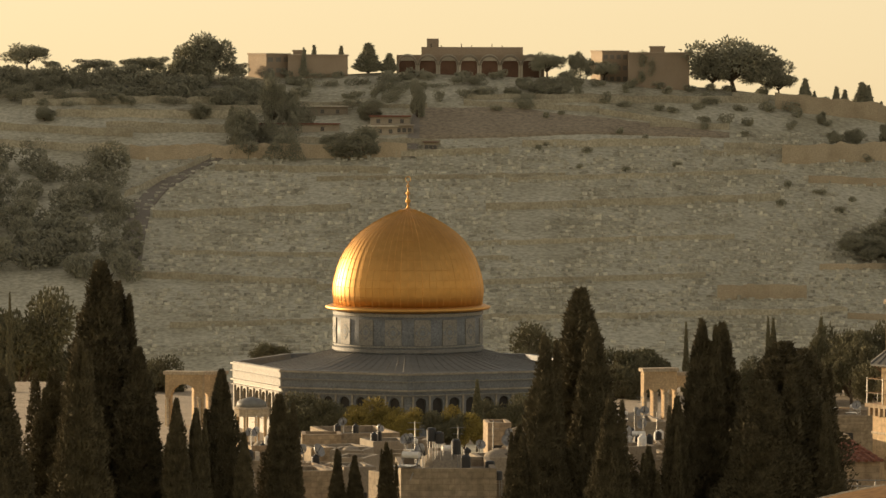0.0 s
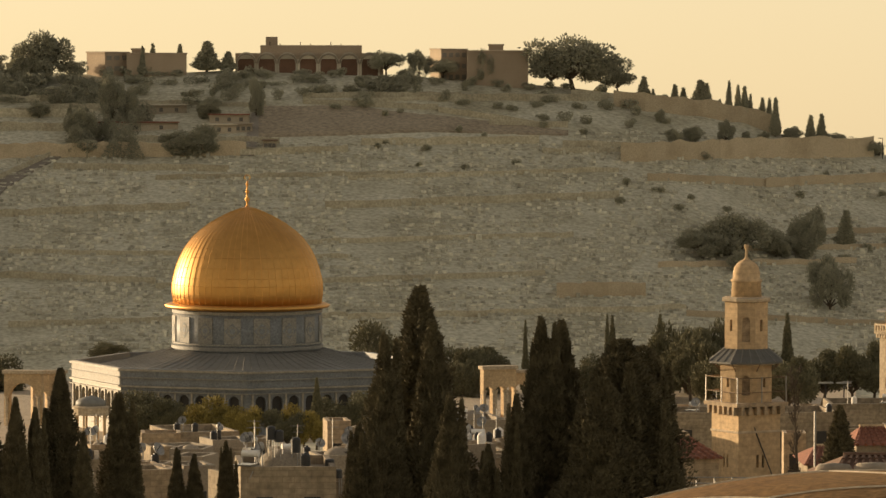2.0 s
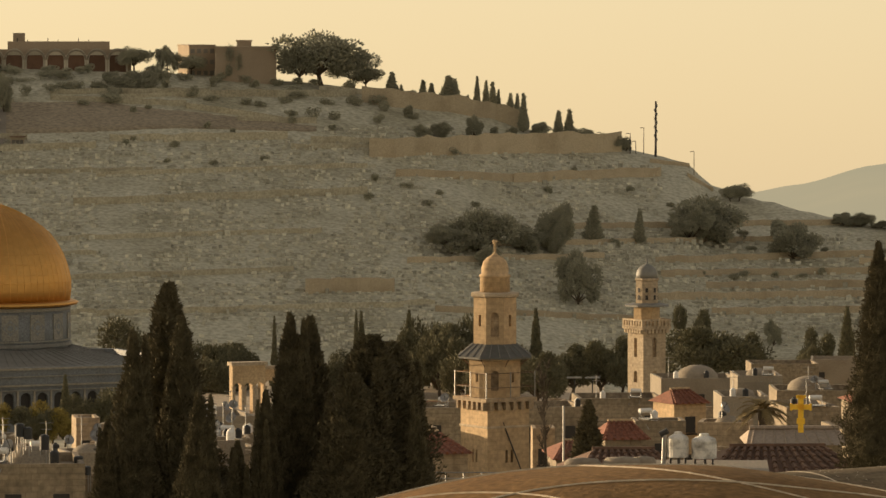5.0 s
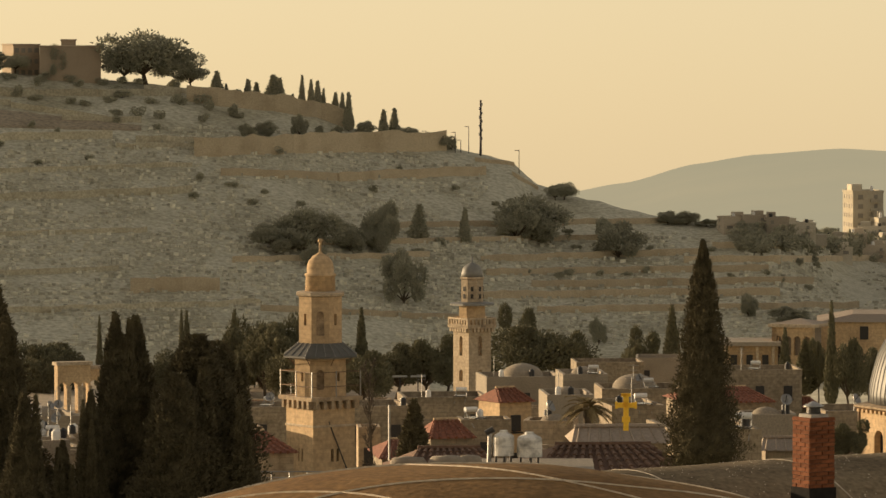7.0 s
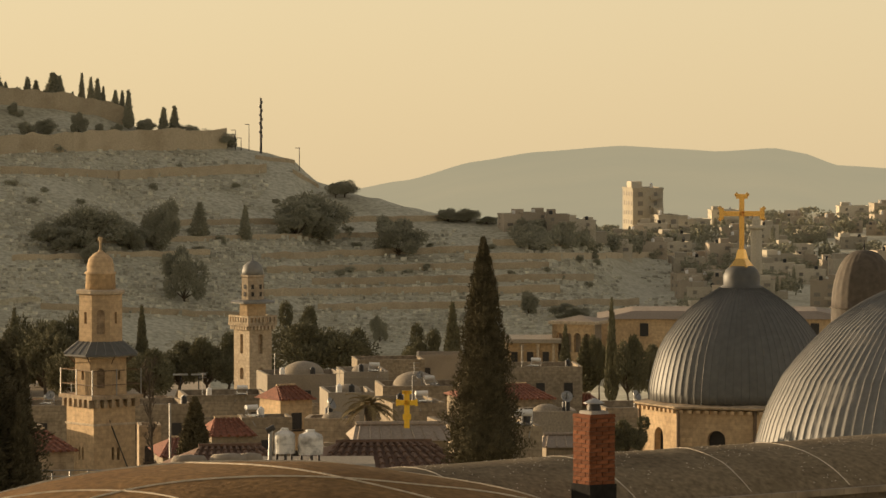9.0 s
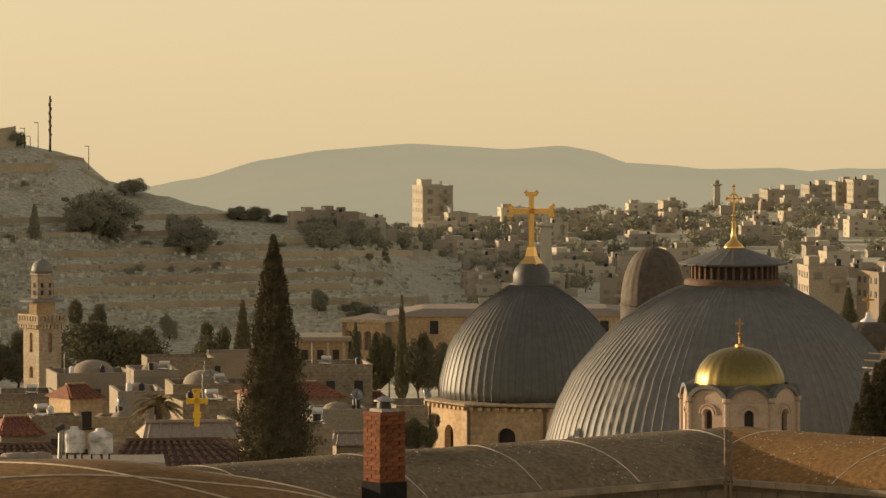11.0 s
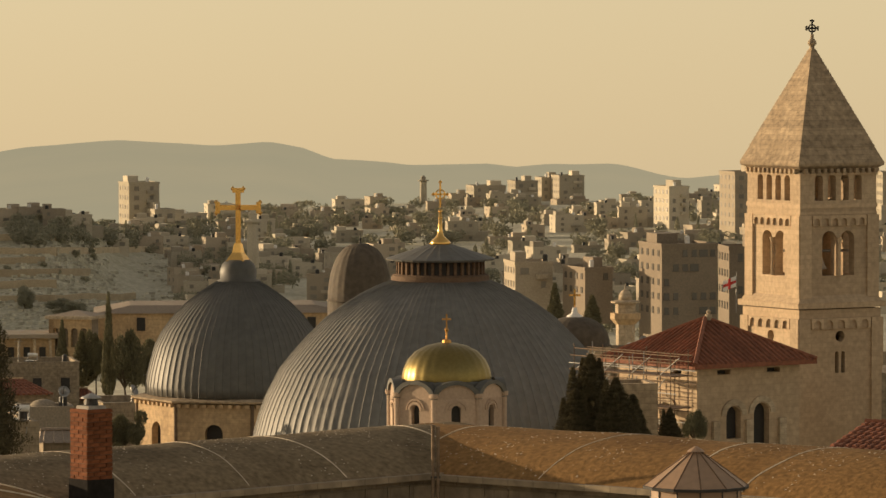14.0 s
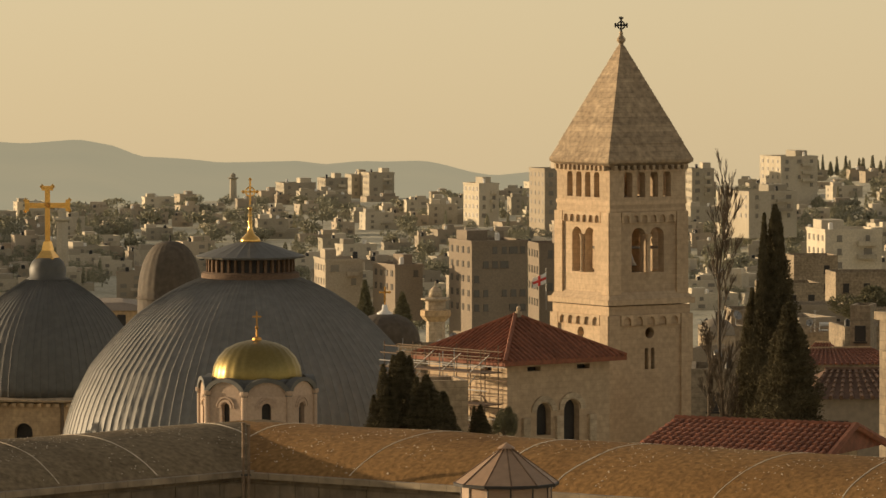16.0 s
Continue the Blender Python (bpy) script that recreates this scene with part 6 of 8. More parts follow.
def track(points, width, name, label):
    bm = bmesh.new()
    prev = None
    for (u0, v0), (u1, v1) in zip(points, points[1:]):
        for i in range(12):
            u, v = u0 + (u1 - u0) * i / 12, v0 + (v1 - v0) * i / 12
            d = hill_at(u, v)
            cur = []
            for s in (-0.5, 0.5):
                uu = u + s * width * TICKS / d
                q = site(uu, 0, d)
                q.z = max(hill_z(u, d), hill_z(uu, d)) + 0.35
                cur += [bm.verts.new(q), bm.verts.new(q - Vector((0, 0, 3)))]
            if prev:
                bm.faces.new((prev[0], cur[0], cur[2], prev[2]))
                bm.faces.new((prev[0], prev[1], cur[1], cur[0]))
                bm.faces.new((prev[2], cur[2], cur[3], prev[3]))
            prev = cur
    ob = part(name, bm, ROAD, None, label)
    tagged(ob, "", "road", kind="structure")


track(((228, 470), (238, 400), (250, 350), (275, 320), (330, 285), (400, 250), (470, 225)), 6.0, "road", "narrow dusty road climbing the hillside")
track(((722, 260), (735, 215), (742, 180)), 4.0, "path", "short pale path up the hillside")

def field(u0, u1, top, foot, label):
    """A strip of bare soil laid on the slope between two lines of sight depression."""
    bm = bmesh.new()
    prev = None
    for i in range(41):
        k = i / 40
        u = u0 + (u1 - u0) * k
        a, b = curve_at(top, u), curve_at(foot, u)
        cur = []
        for j in range(7):
            v = a + (b - a) * j / 6 + 2.0 * noise.noise(Vector((u * 0.05, j * 3, 2)))
            d = hill_at(u, v)
            q = site(u, 0, d)
            q.z = hill_z(u, d) + 0.4
            cur.append(bm.verts.new(q))
        cur.append(bm.verts.new(q - Vector((0, 0.6, 1.6))))
        if prev:
            for j in range(7):
                bm.faces.new((prev[j], prev[j + 1], cur[j + 1], cur[j]))
        prev = cur
    ob = part("field", bm, SOIL, None, label, True)
    tagged(ob, "", "field", kind="structure")


field(742, 1290, ((742, 172), (900, 172), (1030, 186), (1290, 214)), ((742, 226), (900, 222), (1030, 216), (1290, 222)), "bare brown field across the upper hillside")

gv, gf = [], []
rng = random.Random(3)
for i in range(15000):
    if i < 11500:
        u, v = rng.uniform(180, 1900), rng.uniform(215, 610)
        if u < 300 and rng.random() > (u - 180) / 120:
            continue
        if u < 480 and v < 330 + (480 - u) * 0.1 and v < 260:
            continue
        if v < 235 and u < 1300:
            continue
    else:
        u, v = rng.uniform(1800, 2750), rng.uniform(405, 600)
    if v < curve_at(CREST, u) + 30 or noise.noise(Vector((u * 0.008, v * 0.02, 7))) < -0.28:
        continue
    v = round(v / 7.5) * 7.5 + rng.uniform(-1.6, 1.6)          # laid in rows along the slope
    d = hill_at(u, v)
    c = site(u, 0, d)
    c.z = hill_z(u, d)
    lx, ly, lz = rng.uniform(0.7, 1.8), rng.uniform(0.6, 1.2), rng.uniform(0.28, 0.8) * (2.0 if rng.random() < 0.06 else 1)
    r = Matrix.Rotation(turn(u) + rng.uniform(-0.25, 0.25), 3, "Z")
    k = len(gv)
    for zz in (-0.6, lz):
        for x, y in ((-0.5, -0.5), (0.5, -0.5), (0.5, 0.5), (-0.5, 0.5)):
            gv.append(c + r @ Vector((x * lx, y * ly, zz)))
    gf += [tuple(k + j for j in q) for q in ((4, 5, 6, 7), (0, 1, 5, 4), (1, 2, 6, 5), (2, 3, 7, 6), (3, 0, 4, 7))]
g = from_lists("gravestones", gv, gf, TOMB)
tagged(g, "countless weathered grey gravestones in rows on the slope", "gravestones", kind="stuff")

# low sheds among the trees
for u, y, w, c in ((525, 236, 150, REDTILE), (570, 205, 90, HOUSE_A), (672, 240, 62, HOUSE_A), (690, 222, 70, REDTILE), (715, 238, 32, HOUSE_B), (762, 268, 24, WOOD)):
    p, px = on_slope(u, y, -21)
    e = thing("shed", p, turn(u), "low stone shed with a coloured sheet roof", "shed", "hill sheds")
    bm = bmesh.new()
    box(bm, (0, 2, 1.0), (w / px, 4, 3.2))
    part("wall", bm, HOUSE_B, e)
    bm = bmesh.new()
    box(bm, (0, 1.6, 2.75), (w / px + 0.8, 5.4, 0.3))
    part("roof", bm, c, e)
    for k in range(3):
        bm = bmesh.new()
        box(bm, ((k - 1) * w / px * 0.3, -0.02, 1.2), (1.1, 0.2, 1.2))
        part("window", bm, GLASS, e)


# ---- the stone-built suburb on the far slopes ----
def block_house(at, rz, W, D, storeys, mat, seed, label, name="house", group="", bays=None):
    """Flat-roofed stone house: body with parapet, stair room and set-back top floor; tanks, windows, balconies."""
    rng = random.Random(seed)
    e = thing(name, at, rz, label, "house", group)
    H = storeys * 3.1
    bm = bmesh.new()
    rings = [[bm.verts.new((x * (W / 2 + o), y * (D / 2 + o), z)) for x, y in ((-1, -1), (1, -1), (1, 1), (-1, 1))]
             for o, z in ((0, -6), (0, H), (0.15, H), (0.15, H + 0.7), (-0.2, H + 0.7), (-0.2, H + 0.1))]
    for a, b in zip(rings, rings[1:]):
        for j in range(4):
            bm.faces.new((a[j], a[(j + 1) % 4], b[(j + 1) % 4], b[j]))
    bm.faces.new(rings[-1])
    body = part("wall", bm, mat, e)
    bm = bmesh.new()
    sx = rng.choice((-0.24, 0.2, 0.28))
    box(bm, (sx * W, 0.12 * D, H + 1.35), (W * rng.uniform(0.28, 0.42), D * 0.45, 2.6))
    part("stair_room", bm, mat, e)
    if seed % 3 == 1 and name == "house":        # lower wing
        bm = bmesh.new()
        box(bm, (W * 0.5 + 1.9, 0.08 * D, H * 0.5 - 4), (4.0, D * 0.75, H + 2 - 3.1 * (storeys > 1)))
        part("wing", bm, mat, e)
    bm = bmesh.new()
    x = rng.uniform(-0.4, 0.4) * W
    lathe(bm, [(0.55, H + 0.5), (0.55, H + 2.0), (0.3, H + 2.2)], 8, at=(x, -D * 0.3, 0))
    part("water_tank", bm, BLACK if seed % 2 else WHITE, e)
    n = bays or max(2, int(W / 4.4))
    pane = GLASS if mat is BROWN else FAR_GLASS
    for s in range(storeys):
        for c in range(n):
            if rng.random() < 0.8:
                bm = bmesh.new()
                ww = rng.choice((1.0, 1.2, 1.8))
                x = (c + 0.5) / n * W - W / 2
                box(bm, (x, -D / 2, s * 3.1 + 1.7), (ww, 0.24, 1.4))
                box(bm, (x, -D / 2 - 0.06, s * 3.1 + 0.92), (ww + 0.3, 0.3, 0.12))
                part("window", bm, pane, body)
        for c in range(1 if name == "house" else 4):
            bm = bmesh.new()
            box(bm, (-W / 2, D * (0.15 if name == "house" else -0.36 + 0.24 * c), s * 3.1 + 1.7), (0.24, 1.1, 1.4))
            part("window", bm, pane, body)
    for s in range(1, 1 if mat is BROWN else storeys if name != "house" else min(storeys, 2)):
        bm = bmesh.new()
        x, w = W * 0.22, W * 0.32
        box(bm, (x, -D / 2 - 0.65, s * 3.1), (w, 1.3, 0.2))
        box(bm, (x, -D / 2 - 1.25, s * 3.1 + 0.55), (w, 0.1, 0.9))
        for q in (-1, 1):
            box(bm, (x + q * (w / 2 - 0.05), -D / 2 - 0.62, s * 3.1 + 0.55), (0.1, 1.16, 0.9))
        part("balcony", bm, mat, body)
    return e


HOUSES = []
for i, (W, D, s) in enumerate(((8, 8, 2), (10, 9, 2), (13, 9, 2), (7, 7, 2), (11, 9, 3), (9, 8, 1), (15, 10, 1), (9, 9, 3), (12, 8, 2), (8, 10, 3))):
    HOUSES.append((block_house((0, 0, -500), 0, W, D, s, HOUSE_A if i % 3 else HOUSE_B, i, "flat-roofed %s-storey stone house on a far slope" % ("one", "two", "three", "four", "five")[s - 1], group="suburb houses"), W, s))
first = set()
rng = random.Random(21)
placed = []
tries = 0
while len(placed) < 265 and tries < 12000:
    tries += 1
    u = rng.uniform(2330, 4400)
    vc = curve_at(CREST, u)
    if u < 2640:
        v = vc + rng.uniform(2, 46 if u > 2480 else 20)
        if rng.random() < 0.5:
            continue
    elif u < 2880:
        v = vc + 3 + 150 * rng.random() ** 1.2
    else:
        v = vc + 4 + 215 * rng.random() ** 1.25
    d = hill_at(u, v)
    px = TICKS / d
    i = rng.choice((0, 0, 1, 1, 2, 3, 3, 4, 5, 5, 6, 6, 7, 8, 9)) if u > 2640 else rng.choice((0, 1, 5, 5, 6, 3))
    W = HOUSES[i][1] * px
    if any(abs(u - a) < (W + w) * 0.36 and abs(v - b) < 11 for a, b, w in placed):
        continue
    placed.append((u, v, W))
    p = site(u, 0, d)
    p.z = hill_z(u, d)
    m = Matrix.Translation(p) @ Matrix.Rotation(turn(u) + rng.choice((0.3, 0.25, 0.4, -0.25, 0.1, 0.2)) + rng.uniform(-0.1, 0.1), 4, "Z") @ Matrix.Diagonal((0.98, 0.8, rng.uniform(0.58, 0.78), 1))
    if i not in first:
        first.add(i)
        HOUSES[i][0].matrix_world = m
    else:
        copy_thing(HOUSES[i][0], Matrix.Identity(4)).matrix_basis = m
for i, (ob, _, _) in enumerate(HOUSES):
    if i not in first:
        ob.matrix_world = Matrix.Translation(on_hill(4300 + 30 * i, 2300))
rng = random.Random(8)
green = []
for i in range(760):
    u = rng.uniform(2350, 4380)
    slim = rng.random() < 0.25
    below = 2 + rng.random() * (44 if u < 2640 else 150 if u < 2880 else 235)
    tall_ = rng.uniform(22, 44) if slim else rng.uniform(14, 34)
    green.append((u, curve_at(CREST, u) + below, min(tall_, 11 + below * 0.8), rng.uniform(7, 12) if slim else rng.uniform(22, 60), slim))
for i in range(130):
    u, v = (rng.uniform(3180, 3720), rng.uniform(505, 610)) if i < 60 else (rng.uniform(3880, 4360), rng.uniform(370, 560))
    green.append((u, v, rng.uniform(16, 34), rng.uniform(20, 55), rng.random() < 0.2))
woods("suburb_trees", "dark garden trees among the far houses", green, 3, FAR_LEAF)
for i in range(16):
    far_tree("cyp2", 4090 + 12 * i + rng.uniform(-4, 4), 272 + rng.uniform(0, 14), 312, rng.uniform(7, 12), 11.0)


def tall(u, v0, v1, w, d, depth, label, rz=0.3, mat=HOUSE_A, bays=None):
    px = TICKS / d
    H = d * (math.tan(v1 / TICKS) - math.tan(v0 / TICKS))
    s = max(2, round(H / 3.1))
    e = block_house(site(u, v1, d), turn(u) + rz, w / px * 0.8, depth, s, mat, int(u), label, "apartment_block", "", bays)
    e.matrix_world = e.matrix_world @ Matrix.Diagonal((1, 1, H / (s * 3.1), 1))
    return e


tall(2566, 330, 412, 70, 1880.0, 12, "pale high-rise block with balconies above the slope")
tall(2604, 378, 414, 46, 1870.0, 10, "low pale wing beside the high-rise block")
tall(3180, 336, 372, 74, 2380.0, 12, "long pale four-storey block on the skyline", 0.3)
tall(3245, 328, 366, 52, 2400.0, 12, "pale stone block on the skyline", 0.3)
tall(3325, 318, 362, 58, 2420.0, 12, "grey tower block on the skyline", 0.3)
tall(3288, 322, 360, 40, 2430.0, 10, "grey tower block on the skyline", 0.3)
tall(3508, 338, 400, 50, 2000.0, 12, "pale stone block with a red pitched roof line", 0.5)
tall(3640, 312, 410, 90, 1900.0, 14, "tall grey residential tower on the slope", 0.4, HOUSE_B)
tall(3895, 312, 370, 50, 2000.0, 12, "grey residential block with small windows", 0.2)
tall(4052, 290, 345, 92, 2000.0, 16, "pale tower block above the suburb", 0.5)
tall(4005, 352, 400, 120, 1700.0, 14, "broad pale stone apartment block", 0.5)
tall(3520, 440, 566, 130, 1130.0, 14, "large brown stone block with rows of windows", 0.35, BROWN, 6)
tall(3640, 446, 560, 100, 1160.0, 12, "grey concrete building with glazed galleries", 0.2, BROWN)
tall(3255, 472, 520, 84, 1150.0, 12, "pale flat-roofed stone building with a terrace", 0.2, HOUSE_B)
tall(3360, 482, 530, 66, 1140.0, 12, "drab flat-roofed stone building", 0.4, BROWN)
tall(4150, 420, 490, 130, 1200.0, 14, "grey stone building beyond the rooftops", 0.3)
for u, v0, v1, d, r in ((3069, 316, 352, 2300.0, 1.6), (2767, 374, 460, 1500.0, 1.7)):
    px = TICKS / d
    H = (v1 - v0) / px
    e = thing("minaret", site(u, v1, d), 0, "slender far minaret above the houses", "minaret", "minarets")
    bm = bmesh.new()
    lathe(bm, [(r, -3), (r * 0.9, H * 0.7)], 10)
    part("shaft", bm, HOUSE_A, e)
    bm = bmesh.new()
    lathe(bm, [(r * 0.9, H * 0.68), (r * 1.5, H * 0.72), (r * 1.5, H * 0.76), (r * 0.7, H * 0.77), (r * 0.7, H * 0.9), (0.1, H)], 10)
    part("balcony", bm, HOUSE_A, e)


def coach(u, v):
    d = hill_at(u, v)
    p = site(u, 0, d)
    p.z = hill_z(u, d)
    e = thing("coach", p, turn(u) + 0.2, "white and red tourist coach parked on the far road", "bus")
    bm = bmesh.new()
    box(bm, (0, 0, 1.75), (9.0, 2.5, 2.7), top=0.97)
    part("body", bm, WHITE, e)
    bm = bmesh.new()
    box(bm, (0.3, 0, 2.2), (8.2, 2.56, 0.9))
    part("window_band", bm, BLACK, e)
    bm = bmesh.new()
    box(bm, (2.6, 0, 1.0), (3.0, 2.57, 0.8))
    part("red_panel", bm, material("red coach paint", (0.5, 0.04, 0.03), 0.4, 0.1, 1.0, 0.0), e)
    for x in (-2.8, 2.6):
        for y in (-1.2, 1.2):
            bm = bmesh.new()
            bar(bm, (x, y - 0.12, 0.45), (x, y + 0.12, 0.45), 0.48, 14)
            part("wheel", bm, BLACK, e)


coach(4131, 506)


# ---- the walled town below: court, arcades, trees ----
bm = bmesh.new()
c0, c1, c2, c3 = site(-500, 0, 770), site(1800, 0, 770), site(1800, 0, 960), site(-500, 0, 960)
zt = level(735, 850)
lo = [bm.verts.new((p.x, p.y, -16)) for p in (c0, c1, c2, c3)]
hi = [bm.verts.new((p.x, p.y, zt)) for p in (c0, c1, c2, c3)]
bm.faces.new(hi[::-1])
for i in range(4):
    bm.faces.new((lo[i], lo[(i + 1) % 4], hi[(i + 1) % 4], hi[i]))
court = part("court_platform", bm, STONE, None, "broad raised court paved in pale stone")
tagged(court, "", "platform", kind="structure")


def arcade(u, y0, y1, w, bays, d, off, rz=0.0, label="free-standing pale stone arcade on the court"):
    px = TICKS / d
    H, W = (y1 - y0) / px, w / px
    e = thing("arcade", site(u, y1 + off, d), turn(u) + rz, label, "arcade", "court arcades")
    bw = W / bays
    for i in range(bays):
        bm = bmesh.new()
        panel(bm, bw - 0.01, H, 1.4, [(0, 0.05, bw * 0.36, H * 0.55, 1)], Matrix.Translation(((i - (bays - 1) / 2) * bw, 0, 0)))
        part("arch", bm, STONE_WARM, e)
        for s in (-1, 1):
            bm = bmesh.new()
            lathe(bm, [(0.32, 0), (0.24, 0.3), (0.24, H * 0.5), (0.4, H * 0.56)], 10, at=((i - (bays - 1) / 2) * bw + s * bw * 0.43, -0.2, 0))
            part("column", bm, STONE, e)
    bm = bmesh.new()
    box(bm, (0, 0.7, H + 0.15), (W + 0.5, 1.9, 0.5))
    part("cornice", bm, STONE, e)
    return e


arcade(325, 662, 756, 68, 1, 815.0, -21, -0.25)
arcade(372, 662, 756, 60, 2, 830.0, -21, 0.25)
arcade(1170, 655, 742, 62, 3, 800.0, -21, 0.35)
arcade(1205, 662, 740, 40, 1, 812.0, -21, -0.3)


def kiosk(u, y0, ym, y1, w, d, off):
    px = TICKS / d
    e = thing("domed_kiosk", site(u, y1 + off, d), turn(u), "small open kiosk on slim columns with a grey dome", "kiosk")
    H, h, r = (y1 - y0) / px, (y1 - ym) / px, w / 2 / px
    for i in range(8):
        a = i * math.pi / 4 + 0.3
        bm = bmesh.new()
        lathe(bm, [(0.22, 0), (0.16, 0.2), (0.16, h), (0.26, h + 0.2)], 8, at=(r * 0.85 * math.cos(a), r * 0.85 * math.sin(a), 0))
        part("column", bm, STONE_WARM, e)
    bm = bmesh.new()
    lathe(bm, [(r, h), (r, h + 1.0), (r * 1.08, h + 1.05), (r * 0.9, h + 1.3)], 16)
    part("entablature", bm, STONE, e)
    bm = bmesh.new()
    lathe(bm, [(r * 0.9, h + 1.2), (r * 0.82, h + 0.45 * (H - h) + 0.8), (r * 0.5, H - 0.3), (0.05, H)], 24)
    part("dome", bm, LEAD, e, "", True)


kiosk(445, 702, 736, 796, 62, 760.0, -21)

# trees about the court and along the far wall
rng = random.Random(77)
MID = {}


def mid_tree(kind, u, y_top, y_base, w, d, off, mat=None):
    px = TICKS / d
    h, wd = (y_base - y_top) / px, w / px
    key = (kind, mat.name if mat else "")
    if key not in MID:
        if kind.startswith("c"):
            MID[key] = cypress("cypress", (0, 0, 0), 12.0, 1.6, 140 + len(MID), mat or PINE, 4200, 0.26, "dark cypress among the court trees", "court cypresses", 1, 0.95)
        else:
            MID[key] = bushy("court_tree", (0, 0, 0), 10.0, 10.0, 160 + len(MID), mat or PINE, 10500, 0.29, 0.14, 0.85, "leafy green court tree with a broken outline", "court trees", 12, 0.95)
        ob = MID[key]
        ob.matrix_world = Matrix.Translation(site(u, y_base + off, d)) @ Matrix.Diagonal((wd / (3.2 if kind.startswith("c") else 10),) * 2 + (h / (12.0 if kind.startswith("c") else 10.0), 1))
        return
    sx, sz = (wd / 3.2, h / 12.0) if kind.startswith("c") else (wd / 10, h / 10)
    made = copy_thing(MID[key], Matrix.Identity(4))
    made.matrix_basis = Matrix.Translation(site(u, y_base + off, d)) @ Matrix.Rotation(u * 2.3, 4, "Z") @ Matrix.Diagonal((sx, sx, sz, 1))


for u, yt, yb, w, d, mt in ((662, 702, 800, 100, 770, SUNLIT_LEAF), (715, 718, 800, 60, 765, SUNLIT_LEAF), (545, 700, 800, 100, 775, PINE), (590, 716, 800, 70, 772, PINE), (790, 730, 800, 70, 765, PINE), (820, 715, 800, 70, 768, SUNLIT_LEAF),
                            (895, 700, 800, 90, 775, PINE), (280, 632, 735, 90, 930, PINE), (480, 608, 660, 60, 940, PINE), (970, 578, 720, 110, 930, PINE), (1110, 612, 735, 110, 925, PINE), (1145, 628, 735, 70, 920, PINE),
                            (1330, 636, 735, 80, 920, PINE), (40, 520, 735, 150, 985, PINE), (-20, 560, 735, 120, 980, PINE), (110, 600, 735, 100, 985, PINE), (1500, 572, 730, 90, 920, PINE), (1540, 574, 735, 70, 915, PINE),
                            (1590, 600, 735, 90, 915, PINE)):
    mid_tree("t1" if u % 3 else "t2", u, yt, yb, w, float(d), -21, mt)
mid_tree("c1", 845, 672, 790, 26, 770.0, -21)
for u, yt, w in ((1215, 570, 16), (1360, 560, 18), (1452, 566, 24), (1480, 590, 20), (18, 520, 16)):
    mid_tree("c1", u, yt, 730, w, 930.0, -21)
# x at 7 s
for x, yt, yb, w, kind, d in ((955, 565, 680, 150, "t1", 760), (922, 528, 680, 64, "t2", 790), (1000, 578, 680, 70, "t2", 765), (470, 560, 700, 90, "t1", 900), (440, 565, 700, 80, "t2", 905), (600, 590, 700, 80, "t1", 890),
                              (760, 585, 700, 90, "t2", 880), (700, 600, 700, 90, "t1", 880), (640, 545, 700, 30, "c1", 890), (650, 610, 720, 90, "t1", 850), (790, 590, 700, 80, "t1", 885), (855, 610, 690, 60, "t2", 870),
                              (1135, 570, 700, 60, "t2", 760), (1190, 540, 700, 40, "c1", 750), (1120, 600, 700, 50, "t1", 740), (1300, 600, 690, 80, "t1", 700), (1390, 580, 700, 26, "c1", 640), (1425, 600, 700, 44, "c1", 645),
                              (1450, 590, 700, 36, "t2", 645), (1472, 532, 720, 24, "c1", 640), (1505, 585, 720, 60, "t1", 640), (1540, 600, 720, 60, "t2", 645), (330, 550, 700, 22, "c1", 920), (415, 548, 700, 26, "c1", 915), (75, 600, 720, 90, "t1", 915),
                              (515, 585, 720, 90, "t1", 880), (560, 600, 720, 90, "t2", 870)):
    mid_tree(kind, x + 1039, yt, yb, w, float(d), -9.4)
for x, yt, yb, w, kind, d in ((1250, 503, 600, 34, "c1", 460), (1316, 524, 600, 40, "c1", 450), (1500, 720, 790, 40, "t1", 240), (490, 722, 800, 60, "t2", 380), (470, 735, 800, 50, "t1", 380)):
    mid_tree(kind, x + 2052, yt, yb, w, float(d), 4.0)
mid_tree("t1", 4195, 500, 580, 110, 620.0, 11.0)


